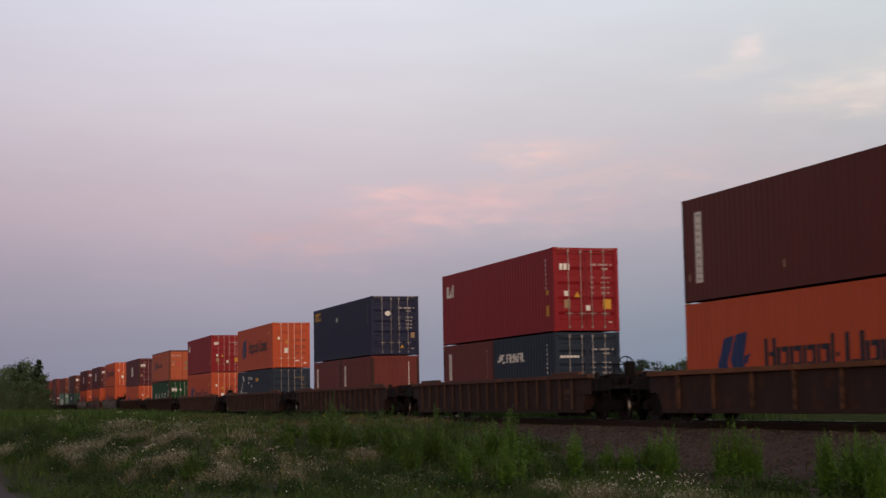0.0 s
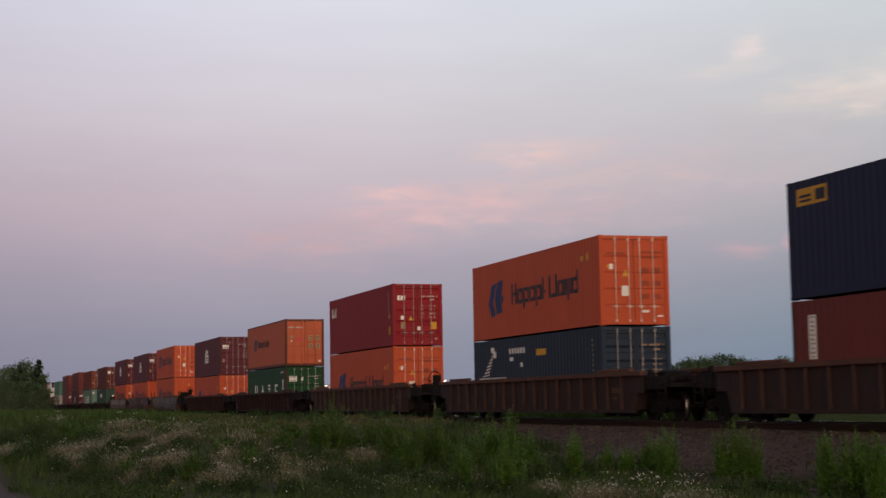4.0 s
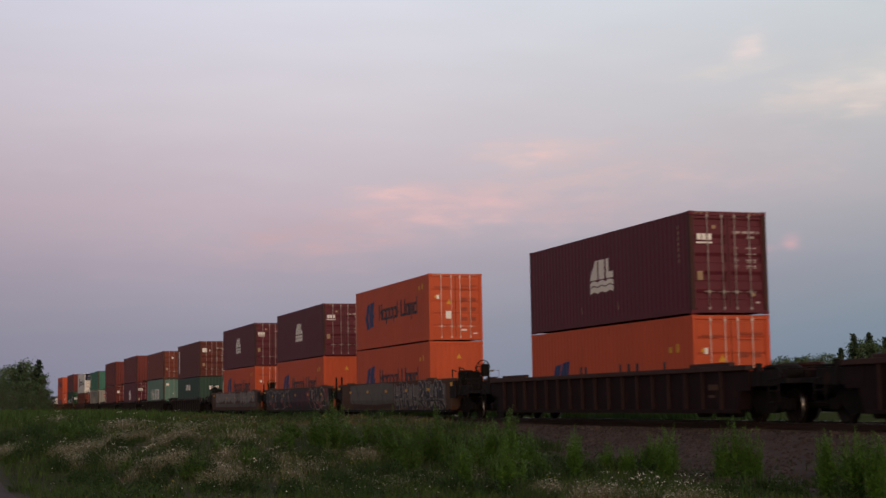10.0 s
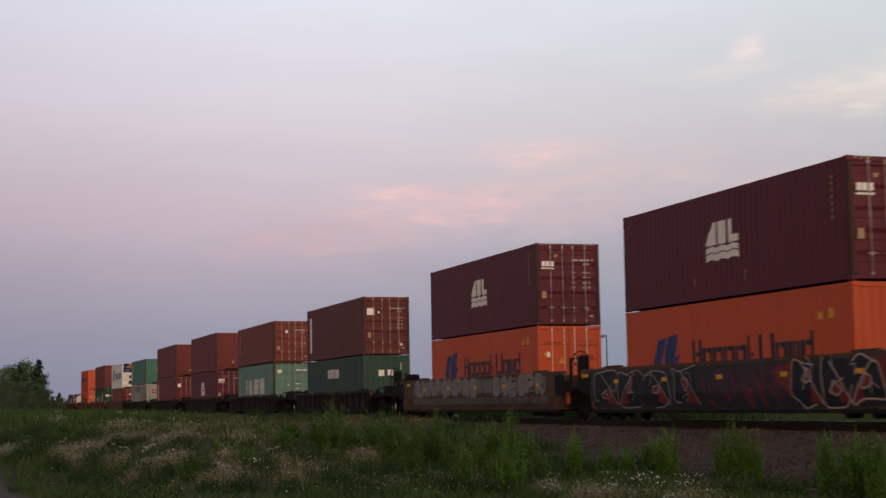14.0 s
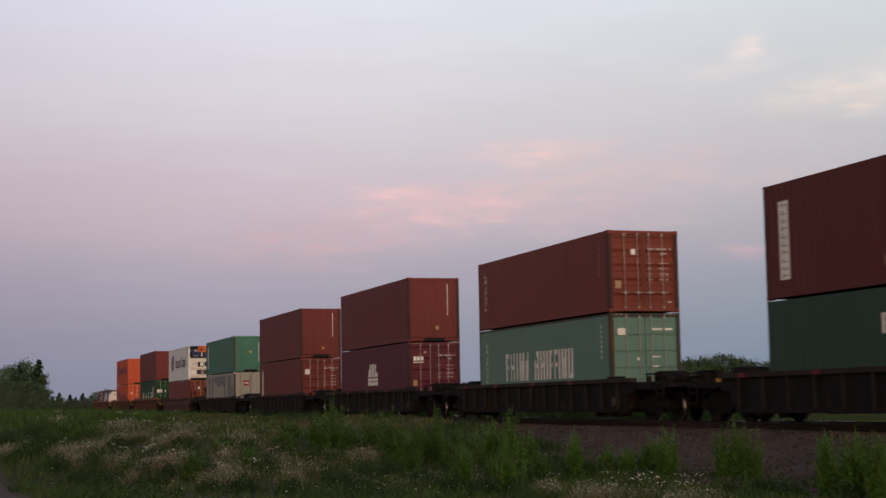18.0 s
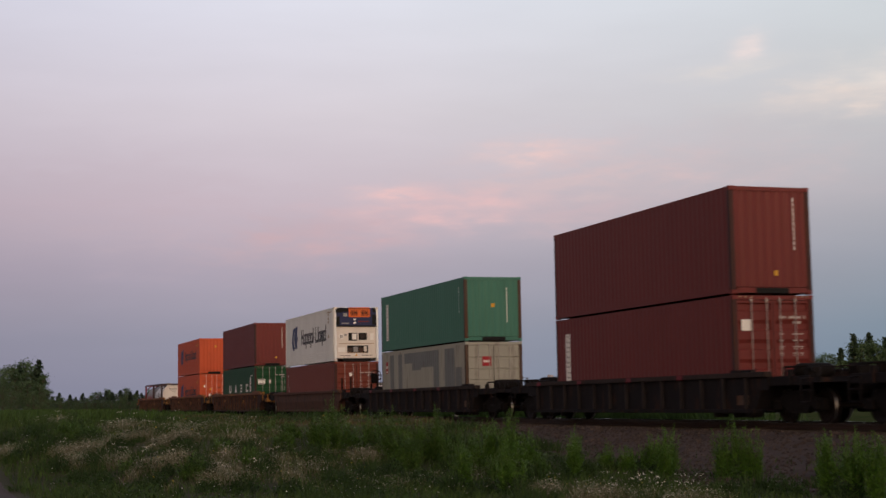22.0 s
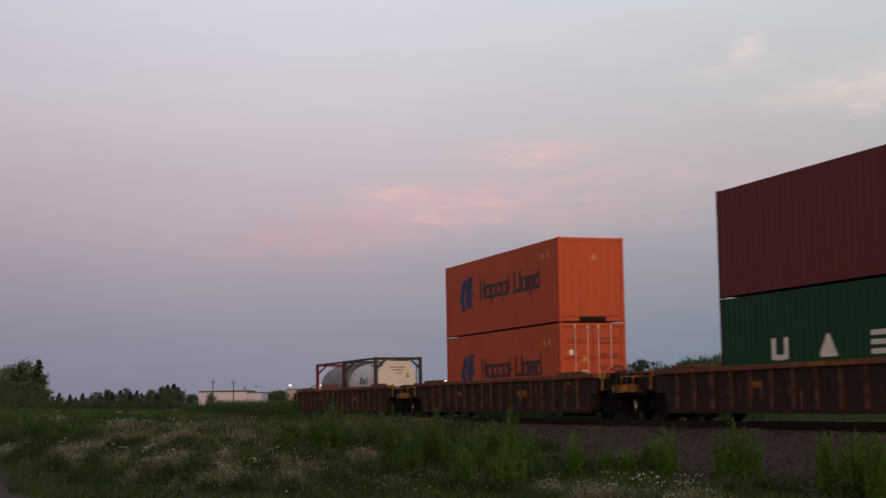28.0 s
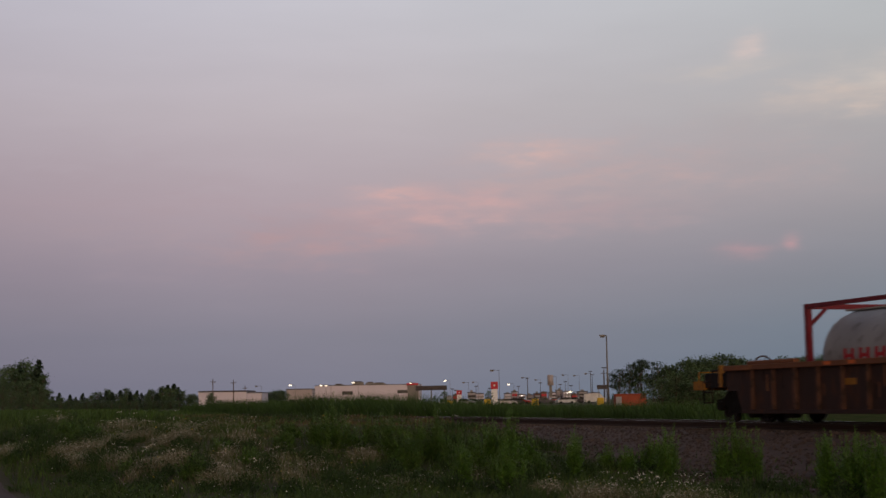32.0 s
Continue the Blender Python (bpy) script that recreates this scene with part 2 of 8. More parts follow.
M = {
    "orange": paint("orange_paint", (0.53, 0.091, 0.034), 0.35, 0.66),
    "faded": paint("faded_orange_paint", (0.50, 0.120, 0.055), 0.3, 0.66),
    "faded_edge": paint("rusted_orange_frame", (0.11, 0.034, 0.022), 0.4, 0.6),
    "rust_edge": paint("rusty_corner_post", (0.075, 0.045, 0.032), 0.6, 0.5),
    # corner posts darker than the red, brown, green and maroon boxes, with rust
    "soot_edge": paint("dark_rusty_corner_post", (0.050, 0.020, 0.018), 0.5, 0.55),
    "grime_edge": paint("grimy_green_frame", (0.045, 0.048, 0.036), 0.6, 0.5),
    "red": paint("red_paint", (0.27, 0.013, 0.022), 0.25, 0.7),
    "maroon": paint("maroon_paint", (0.114, 0.022, 0.035), 0.25, 0.7),
    "brown": paint("brown_paint", (0.120, 0.028, 0.024), 0.3, 0.66),
    "redbrown": paint("red_brown_paint", (0.180, 0.042, 0.027), 0.35, 0.62),
    "rust": paint("rust_red_paint", (0.155, 0.031, 0.028), 0.35, 0.62),
    "navy": paint("navy_paint", (0.016, 0.021, 0.062), 0.2, 0.72),
    "slate": paint("slate_blue_paint", (0.020, 0.034, 0.062), 0.25, 0.7),
    "green": paint("deep_green_paint", (0.008, 0.062, 0.022), 0.2, 0.72),
    "jade": paint("jade_green_paint", (0.060, 0.190, 0.142), 0.3, 0.70),
    "palegreen": paint("pale_green_paint", (0.130, 0.245, 0.205), 0.3, 0.68),
    "darkgreen": paint("dark_green_paint", (0.034, 0.072, 0.053), 0.25, 0.7),
    "grey": paint("grey_paint", (0.36, 0.36, 0.315), 0.6, 0.54, 0.6, (0.17, 0.155, 0.135)),
    "patch": paint("slate_patch_paint", (0.165, 0.182, 0.188), 0.4, 0.55),
    "white": paint("white_paint", (0.84, 0.86, 0.86), 0.15, 0.72),
    "cream": paint("cream_paint", (0.72, 0.67, 0.62), 0.25, 0.68),
    "unit_blue": surface("blue_machine_paint", (0.013, 0.019, 0.075), 0.5),
    "unit_orange": surface("orange_machine_paint", (0.60, 0.12, 0.02), 0.45),
    "steel": surface("galvanised_steel", (0.36, 0.33, 0.31), 0.5, 0.2, 0.2, 3.0, second=RUST, amount=0.5, patch=0.62),
    "bar_pale": surface("pale_painted_bar", (0.72, 0.60, 0.53), 0.5, 0.0, 0.15, 3.0, second=RUST, amount=0.25, patch=0.68),
    "casting": surface("worn_casting", (0.05, 0.035, 0.03), 0.6, 0.2, second=RUST, amount=0.6, patch=0.5),
    "rubber": surface("black_rubber", (0.015, 0.015, 0.015), 0.7, gloss=0.1),
    "worn_mark": surface("worn_white_lettering", (0.50, 0.46, 0.44), 0.6, vary=0.2),
    "white_mark": surface("white_lettering", (0.84, 0.82, 0.79), 0.5, vary=0.12),
    "navy_mark": surface("dark_lettering", (0.02, 0.022, 0.035), 0.5),
    "blue_mark": surface("blue_emblem", (0.020, 0.042, 0.15), 0.5),
    "yellow_mark": surface("yellow_sticker", (0.62, 0.33, 0.03), 0.5),
    "red_mark": surface("red_sticker", (0.36, 0.015, 0.025), 0.5),
    "dull_mark": surface("worn_grey_lettering", (0.36, 0.34, 0.33), 0.6, vary=0.2),
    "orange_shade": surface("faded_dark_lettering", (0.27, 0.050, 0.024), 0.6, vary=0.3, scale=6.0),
    "pink_mark": surface("pink_label", (0.62, 0.06, 0.13), 0.5),
    "tan_mark": surface("tan_sticker", (0.36, 0.25, 0.15), 0.6),
    "car_brown": surface("rusty_brown_car_paint", (0.034, 0.019, 0.018), 0.8, 0.0, 0.3, 1.4, (1, 1, 0.5), (0.075, 0.030, 0.018), 0.8, 0.54, 0.25, 18.0),
    "car_rust": surface("red_brown_scuffed_car_paint", (0.075, 0.036, 0.025), 0.75, 0.0, 0.3, 1.2, (1, 1, 0.6), (0.045, 0.026, 0.02), 0.8, 0.52, 0.25, 18.0),
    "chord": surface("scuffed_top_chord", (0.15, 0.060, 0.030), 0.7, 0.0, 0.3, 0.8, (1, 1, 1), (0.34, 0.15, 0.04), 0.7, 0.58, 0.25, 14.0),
    "car_mid": surface("dark_brown_car_paint", (0.033, 0.0195, 0.0195), 0.75, 0.0, 0.25, 1.4, (1, 1, 0.5), (0.07, 0.030, 0.018), 0.7, 0.56, 0.25, 18.0),
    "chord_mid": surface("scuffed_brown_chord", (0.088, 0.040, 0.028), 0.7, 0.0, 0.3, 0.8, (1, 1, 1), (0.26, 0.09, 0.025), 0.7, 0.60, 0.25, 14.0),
    "car_dark": surface("dark_maroon_car_paint", (0.021, 0.0125, 0.0145), 0.75, 0.0, 0.25, 1.4, (1, 1, 0.5), (0.045, 0.022, 0.018), 0.7, 0.58, 0.25, 18.0, gloss=0.1),
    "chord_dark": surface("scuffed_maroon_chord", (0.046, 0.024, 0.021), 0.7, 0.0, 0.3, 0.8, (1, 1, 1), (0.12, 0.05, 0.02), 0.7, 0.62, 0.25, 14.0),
    "car_black": surface("grimy_black_car_paint", (0.014, 0.012, 0.0135), 0.7, 0.0, 0.3, 1.4, (1, 1, 0.5), (0.05, 0.024, 0.016), 0.7, 0.56, 0.25, 18.0, gloss=0.1),
    "chord_black": surface("scuffed_black_chord", (0.032, 0.024, 0.022), 0.65, 0.0, 0.3, 0.9, (1, 1, 1), RUST, 0.8, 0.6, 0.25, 14.0, gloss=0.1),
    "car_grey": surface("rusted_grey_car_paint", (0.082, 0.050, 0.036), 0.75, 0.0, 0.3, 0.9, (1, 1, 1), (0.10, 0.040, 0.016), 0.8, 0.50, 0.2, 14.0),
    "car_yellow": surface("yellow_safety_paint", (0.26, 0.115, 0.016), 0.65, 0.0, 0.3, 2.0, (1, 1, 1), (0.05, 0.025, 0.014), 0.8, 0.50),
    # post paints lighter than their sheets: side light on the posts put into colour
    "post_brown": surface("rust_brown_post_lit", (0.078, 0.037, 0.026), 0.8, 0.0, 0.35, 2.2, second=(0.028, 0.017, 0.013), amount=0.85, patch=0.48),
    "post_mid": surface("brown_post_lit", (0.045, 0.025, 0.022), 0.75, 0.0, 0.3, 1.4, second=RUST, amount=0.6, patch=0.6),
    "post_dark": surface("dark_post_lit", (0.030, 0.018, 0.018), 0.75, 0.0, 0.3, 1.4, gloss=0.1),
    "post_black": surface("black_post_lit", (0.021, 0.018, 0.020), 0.75, 0.0, 0.3, 1.4, gloss=0.1),
    "truck": surface("greasy_cast_steel", (0.011, 0.009, 0.0085), 0.7, 0.1, 0.3, 3.0, second=(0.032, 0.017, 0.011), amount=0.7, patch=0.6, gloss=0.1),
    "wheel": surface("wheel_steel", (0.022, 0.016, 0.014), 0.55, 0.5, 0.3, 3.0, gloss=0.1),
    "tread": surface("bright_tread", (0.34, 0.33, 0.32), 0.3, 1.0, 0.1),
    "rail": surface("rusty_rail_web", (0.035, 0.019, 0.013), 0.7, 0.2),
    "rail_top": surface("polished_rail_head", (0.50, 0.49, 0.48), 0.2, 1.0, 0.1, 0.5),
    "tie": surface("creosoted_timber", (0.06, 0.045, 0.035), 0.85, 0.0, 0.3, 2.0, (0.3, 3, 3), per_object=0.6),
    "spray_mid": surface("flat_grey_spray_paint", (0.105, 0.100, 0.098), 0.6, 0.0, 0.3, 1.6, (1, 1, 1), (0.085, 0.042, 0.022), 0.7, 0.60),
    "spray_grey": surface("silver_spray_paint", (0.135, 0.13, 0.13), 0.55, vary=0.25, scale=3.0),
    "spray_dark": surface("dark_spray_paint", (0.022, 0.022, 0.03), 0.55, vary=0.25, scale=3.0),
    "spray_night": surface("blue_black_spray_paint", (0.011, 0.012, 0.019), 0.55, vary=0.25, scale=3.0),
    "spray_plum": surface("plum_spray_paint", (0.045, 0.026, 0.040), 0.6, vary=0.3, scale=2.0),
    "spray_cream": surface("cream_spray_paint", (0.40, 0.32, 0.27), 0.55, vary=0.25, scale=3.0),
    "spray_silver": surface("bright_silver_spray_paint", (0.20, 0.19, 0.185), 0.5, vary=0.25, scale=3.0),
    "spray_red": surface("red_spray_paint", (0.16, 0.022, 0.025), 0.55, vary=0.25, scale=3.0),
    "spray_pale": surface("pale_spray_paint", (0.36, 0.32, 0.31), 0.55, vary=0.25, scale=3.0),
    "tank_grey": surface("dull_tank_cladding", (0.25, 0.25, 0.255), 0.5, 0.2, 0.25, 1.3, second=(0.12, 0.11, 0.105), amount=0.7, patch=0.55),
    "tank_white": surface("dirty_white_tank", (0.76, 0.80, 0.84), 0.35, 0.0, 0.06, 0.9, second=(0.38, 0.34, 0.31), amount=0.65, patch=0.58),
    "frame_red": surface("red_frame_paint", (0.14, 0.009, 0.018), 0.5, second=RUST, amount=0.4),
    "frame_dark": surface("dark_frame_paint", (0.04, 0.022, 0.026), 0.5, second=RUST, amount=0.4),
    "ballast": surface("ballast_stone", (0.076, 0.056, 0.051), 0.95, 0.0, 0.45, 0.7, second=(0.05, 0.035, 0.03), amount=0.6, patch=0.5, bump=0.9, fine=14.0),
    "stone": surface("loose_ballast_stone", (0.072, 0.055, 0.050), 0.95, 0.0, 0.2, 1.0, island=True),
    "grass": surface("grass_blades", (0.034, 0.066, 0.012), 0.7, 0.0, 0.3, 0.45, second=(0.075, 0.058, 0.032), amount=0.6, patch=0.6, bump=0, island=True),
    "lush": surface("lush_grass_blades", (0.033, 0.070, 0.012), 0.7, 0.0, 0.25, 0.12, bump=0, island=True),
    "field": surface("field_grass_blades", (0.028, 0.064, 0.011), 0.7, 0.0, 0.25, 0.12, bump=0, island=True),
    "seed": surface("pale_seed_heads", (0.35, 0.355, 0.28), 0.9, 0.0, 0.2, 0.5, bump=0, island=True),
    "brown_grass": surface("brownish_grass_blades", (0.105, 0.078, 0.042), 0.8, 0.0, 0.25, 0.4, bump=0, island=True),
    "tuft": surface("tuft_blades", (0.019, 0.044, 0.009), 0.75, 0.0, 0.25, 0.5, bump=0, island=True),
    "dry": surface("dry_stalks", (0.120, 0.115, 0.070), 0.8, 0.0, 0.2, 0.4, bump=0, island=True),
    "weed": surface("weed_leaves", (0.092, 0.200, 0.028), 0.6, 0.0, 0.2, 1.0, bump=0, island=True),
    "bank_leaf": surface("bank_weed_leaves", (0.072, 0.150, 0.026), 0.65, 0.0, 0.2, 1.0, bump=0, island=True),
    "stem": surface("weed_stem", (0.09, 0.12, 0.04), 0.7),
    "flower": surface("white_petals", (0.62, 0.60, 0.57), 0.6, bump=0, island=True),
    "yellow_flower": surface("yellow_petals", (0.5, 0.38, 0.03), 0.6, bump=0, island=True),
    "soil": surface("meadow_soil", (0.040, 0.040, 0.018), 0.95, 0.0, 0.45, 0.6, second=(0.085, 0.062, 0.040), amount=0.7, patch=0.55, bump=0.6, fine=9.0),
    "yard": surface("dry_yard_ground", (0.062, 0.072, 0.030), 1.0, 0.0, 0.35, 0.5, second=(0.036, 0.062, 0.018), amount=0.8, patch=0.48, bump=0.5, fine=12.0, gloss=0.0),
    "path": surface("gravel_path", (0.080, 0.060, 0.060), 0.95, 0.0, 0.3, 0.8, bump=0.6, fine=16.0),
    "undergrowth": surface("undergrowth_leaves", (0.024, 0.052, 0.011), 0.7, 0.0, 0.2, 0.6, bump=0, island=True),
    "leaf": surface("tree_leaves", (0.056, 0.096, 0.042), 0.65, 0.0, 0.2, 0.3, bump=0, island=True),
    "needle": surface("conifer_needles", (0.028, 0.050, 0.028), 0.7, 0.0, 0.2, 0.3, bump=0, island=True),
    "bark": surface("tree_bark", (0.09, 0.07, 0.055), 0.9, 0.0, 0.3, 3.0),
    "wall_white": surface("white_cladding", (0.58, 0.54, 0.61), 0.7, 0.0, 0.08, 0.08),
    "wall_brick": surface("dull_brick_cladding", (0.16, 0.085, 0.07), 0.8, 0.0, 0.15, 0.3),
    "wall_grey": surface("grey_cladding", (0.30, 0.29, 0.30), 0.7, 0.0, 0.1, 0.2),
    "wall_tan": surface("tan_cladding", (0.36, 0.32, 0.32), 0.7, 0.0, 0.08, 0.08),
    "roof_dark": surface("roof_trim", (0.06, 0.05, 0.05), 0.7),
    "glass_dark": surface("dark_window_glass", (0.02, 0.022, 0.026), 0.1, 0.0, 0.05),
    "pole": surface("grey_pole_steel", (0.17, 0.16, 0.15), 0.6, 0.3),
    "wood_pole": surface("weathered_pole_timber", (0.10, 0.075, 0.06), 0.9, 0.0, 0.3, 2.0, (3, 3, 0.3)),
    "sign_red": surface("red_sign_panel", (0.36, 0.02, 0.03), 0.5, 0.0, 0.05, emit=0.15),
    "sign_white": surface("white_sign_panel", (0.62, 0.60, 0.58), 0.5, 0.0, 0.05, emit=0.12),
    "lamp": surface("glowing_lamp", (1.0, 0.86, 0.66), 0.5, 0.0, 0.0, emit=5.0, bump=0),
    "lamp_white": surface("glowing_white_lamp", (1.0, 0.95, 0.85), 0.5, 0.0, 0.0, emit=5.0, bump=0),
    "yellow_post": surface("yellow_post_paint", (0.50, 0.34, 0.03), 0.6),
    "orange_box": surface("faded_orange_shed", (0.32, 0.07, 0.035), 0.7),
    "car_a": surface("silver_car_paint", (0.26, 0.26, 0.28), 0.3, 0.3), "car_b": surface("dark_car_paint", (0.03, 0.03, 0.04), 0.3, 0.3),
    "car_c": surface("red_car_paint", (0.25, 0.02, 0.02), 0.3, 0.2), "car_d": surface("white_car_paint", (0.46, 0.46, 0.46), 0.3),
}


# ---------------------------------------------------------------- mesh helpers
def box(bm, x0, x1, y0, y1, z0, z1, bevel=0.0):
    vs = [bm.verts.new((x, y, z)) for x in (x0, x1) for y in (y0, y1) for z in (z0, z1)]
    fs = [bm.faces.new([vs[i] for i in q]) for q in ((0, 1, 3, 2), (4, 6, 7, 5), (0, 4, 5, 1), (2, 3, 7, 6), (0, 2, 6, 4), (1, 5, 7, 3))]
    if bevel:
        bmesh.ops.bevel(bm, geom=list({e for f in fs for e in f.edges}), offset=bevel, segments=1, affect="EDGES")


def tube(bm, a, b, r0, r1=None, n=8):
    """A round bar from a to b."""
    a, b = Vector(a), Vector(b)
    r1 = r0 if r1 is None else r1
    q = (b - a).to_track_quat("Z", "Y")
    rings = []
    for c, r in ((a, r0), (b, r1)):
        rings.append([bm.verts.new(c + q @ Vector((r * math.cos(k * math.tau / n), r * math.sin(k * math.tau / n), 0))) for k in range(n)])
    for k in range(n):
        bm.faces.new((rings[0][k], rings[0][(k + 1) % n], rings[1][(k + 1) % n], rings[1][k])).smooth = True
    bm.faces.new(rings[0][::-1])
    bm.faces.new(rings[1])


def lathe(bm, profile, n=28, axis="Y"):
    """Turn (along, radius) points about the y or the x axis."""
    rings = []
    for along, r in profile:
        ring = []
        for k in range(n):
            c, s = r * math.cos(k * math.tau / n), r * math.sin(k * math.tau / n)
            ring.append(bm.verts.new((c, along, s) if axis == "Y" else (along, c, s)))
        rings.append(ring)
    for p0, p1 in zip(rings, rings[1:]):
        for k in range(n):
            f = bm.faces.new((p0[k], p0[(k + 1) % n], p1[(k + 1) % n], p1[k]))
            f.smooth = True
    bm.faces.new(rings[0])
    bm.faces.new(rings[-1])


def prism(bm, points, y0, y1):
    """A polygon in x and z, pushed from y0 to y1."""
    a = [bm.verts.new((x, y0, z)) for x, z in points]
    b = [bm.verts.new((x, y1, z)) for x, z in points]
    bm.faces.new(a)
    bm.faces.new(b[::-1])
    for k in range(len(points)):
        j = (k + 1) % len(points)
        bm.faces.new((a[j], a[k], b[k], b[j]))


def finish(name, bm, mat):
    bmesh.ops.recalc_face_normals(bm, faces=bm.faces)
    me = bpy.data.meshes.new(name)
    bm.to_mesh(me)
    bm.free()
    if mat:
        me.materials.append(mat)
    return me


STORE = {}


def shared(key, make, mat):
    """The mesh for this key, built once by make(bm)."""
    key = (*key, mat.name)
    if key not in STORE:
        bm = bmesh.new()
        make(bm)
        STORE[key] = finish(str(key[0]), bm, mat)
    return STORE[key]


def part(name, data, material, parent, label="", m=None):
    """One mesh object under a thing or under a part; data is a bmesh or a mesh."""
    if not isinstance(data, bpy.types.Mesh):
        data = finish(name, data, material)
    ob = new(name, data)
    ob.parent = parent
    if m is not None:
        ob.matrix_basis = m
    if label:
        tagged(ob, label)
    return ob


def boxpart(name, dims, mat, parent, bevel=0.0, label="", m=None):
    return part(name, shared((name, dims, bevel), lambda bm: box(bm, *dims, bevel), mat), mat, parent, label, m)


def raw(name, verts, faces, mat, smooth=False):
    me = bpy.data.meshes.new(name)
    me.from_pydata(verts, [], faces)
    if mat:
        me.materials.append(mat)
    return me


def thing(name, m, label, category, group=""):
    ob = new(name)
    ob.empty_display_size = 0.3
    ob.matrix_basis = m
    return tagged(ob, label, category, group)


TRAIN = []      # (thing, x at the start, y, z) for all that rolls with the train


# ---------------------------------------------------------------- containers
# A container's space: x from -L/2 to L/2, y from -W/2 (the side seen) to W/2, z from its base.
def ribs(a, b, pitch=0.278, deep=0.010):
    """Break points (along, inset) of a corrugated sheet from a to b."""
    n = max(1, round((b - a) / pitch))
    p = (b - a) / n
    pts = []
    for k in range(n):
        pts += [(a + k * p, 0.0), (a + (k + 0.26) * p, 0.0), (a + (k + 0.5) * p, deep), (a + (k + 0.76) * p, deep)]
    return pts + [(b, 0.0)]


def inset_at(pts, u):
    for (a, da), (b, db) in zip(pts, pts[1:]):
        if a <= u <= b:
            return da + (db - da) * (u - a) / (b - a)
    return 0.0


def corrugated(bm, pts, z0, z1, outer, inward, thick=0.02):
    """A corrugated sheet along x; its outer face lies at y = outer."""
    cols = []
    for u, d in pts:
        y = outer + inward * d
        cols.append([bm.verts.new(c) for c in ((u, y, z0), (u, y, z1), (u, y + inward * thick, z1), (u, y + inward * thick, z0))])
    for p, q in zip(cols, cols[1:]):
        for k in range(4):
            bm.faces.new((p[k], p[(k + 1) % 4], q[(k + 1) % 4], q[k]))
    bm.faces.new(cols[0])
    bm.faces.new(cols[-1][::-1])


def side_marks(name, quads, mat, parent, length, lift=0.005, flat=False, label=""):
    """Paint on the seen side: quads (u0, u1, low0, top0, low1, top1) from the left end and the base, following the ribs."""
    pts = [(0.0, 0.0), (length, 0.0)] if flat else [(u + length / 2, d) for u, d in ribs(-length / 2 + 0.12, length / 2 - 0.12)]
    if name == "sticker" and len(quads) > 1:
        for q in quads:
            side_marks(name, [q], mat, parent, length, lift, flat, label)
        return None
    bm = bmesh.new()
    for u0, u1, a0, b0, a1, b1 in quads:
        cuts = [u0] + [u for u, _ in pts if u0 + 1e-4 < u < u1 - 1e-4] + [u1]
        prev = None
        for u in cuts:
            f = (u - u0) / (u1 - u0)
            y = -WC / 2 + 0.006 + inset_at(pts, u) - lift
            pair = [bm.verts.new((u - length / 2, y, a0 + (a1 - a0) * f)), bm.verts.new((u - length / 2, y, b0 + (b1 - b0) * f))]
            if prev:
                bm.faces.new((prev[0], pair[0], pair[1], prev[1]))
            prev = pair
    ob = part(name, bm, mat, parent, label)
    return tagged(ob, kind="stuff") if name in ("marking", "wordmark", "emblem", "hazard_strip") else ob


def end_marks(name, rects, mat, parent, x, label=""):
    """Flat marks on the leading end: (y0, y1, z0, z1), or triangles as (y0, y1, z0, z1, 1)."""
    if name == "sticker" and len(rects) > 1:
        for r in rects:
            end_marks(name, [r], mat, parent, x, label)
        return None
    bm = bmesh.new()
    for r in rects:
        y0, y1, z0, z1 = r[:4]
        if len(r) > 4:
            bm.faces.new([bm.verts.new((x, y, z)) for y, z in ((y0, z0), (y1, z0), ((y0 + y1) / 2, z1))])
        else:
            bm.faces.new([bm.verts.new((x, y, z)) for y, z in ((y0, z0), (y1, z0), (y1, z1), (y0, z1))])
    ob = part(name, bm, mat, parent, label)
    return tagged(ob, kind="stuff") if name in ("marking", "wordmark", "emblem", "hazard_strip") else ob


def rect(u0, u1, z0, z1):
    return (u0, u1, z0, z1, z0, z1)


def word_bars(u0, u1, z0, z1, pattern):
    """A word mark as plain upright bars: one character of the pattern a bar (T tall, x low, d hanging, - dash, space)."""
    n = len(pattern)
    w, out = (u1 - u0) / n, []
    h = z1 - z0
    for k, c in enumerate(pattern):
        a, b = u0 + k * w, u0 + (k + 0.8) * w
        if c == "T":
            out.append(rect(a, b, z0, z1))
        elif c == "x":
            out.append(rect(a, b, z0, z0 + 0.70 * h))
        elif c == "d":
            out.append(rect(a, b, z0 - 0.26 * h, z0 + 0.70 * h))
        elif c == "o":
            out += [rect(a, b + 0.2 * w, z0, z0 + 0.17 * h), rect(a, b + 0.2 * w, z0 + 0.53 * h, z0 + 0.70 * h)]
        elif c == "-":
            out.append(rect(a, b, z0 + 0.28 * h, z0 + 0.42 * h))
        elif c == "_":
            out.append(rect(a, b + 0.2 * w, z0, z0 + 0.17 * h))
        elif c == "^":
            out += [rect(a, b + 0.2 * w, z1 - 0.17 * h, z1), rect(a, b + 0.2 * w, z0 + 0.42 * h, z0 + 0.56 * h)]
        elif c == "=":
            out.append(rect(a, b + 0.2 * w, z0 + 0.42 * h, z0 + 0.56 * h))
    return out


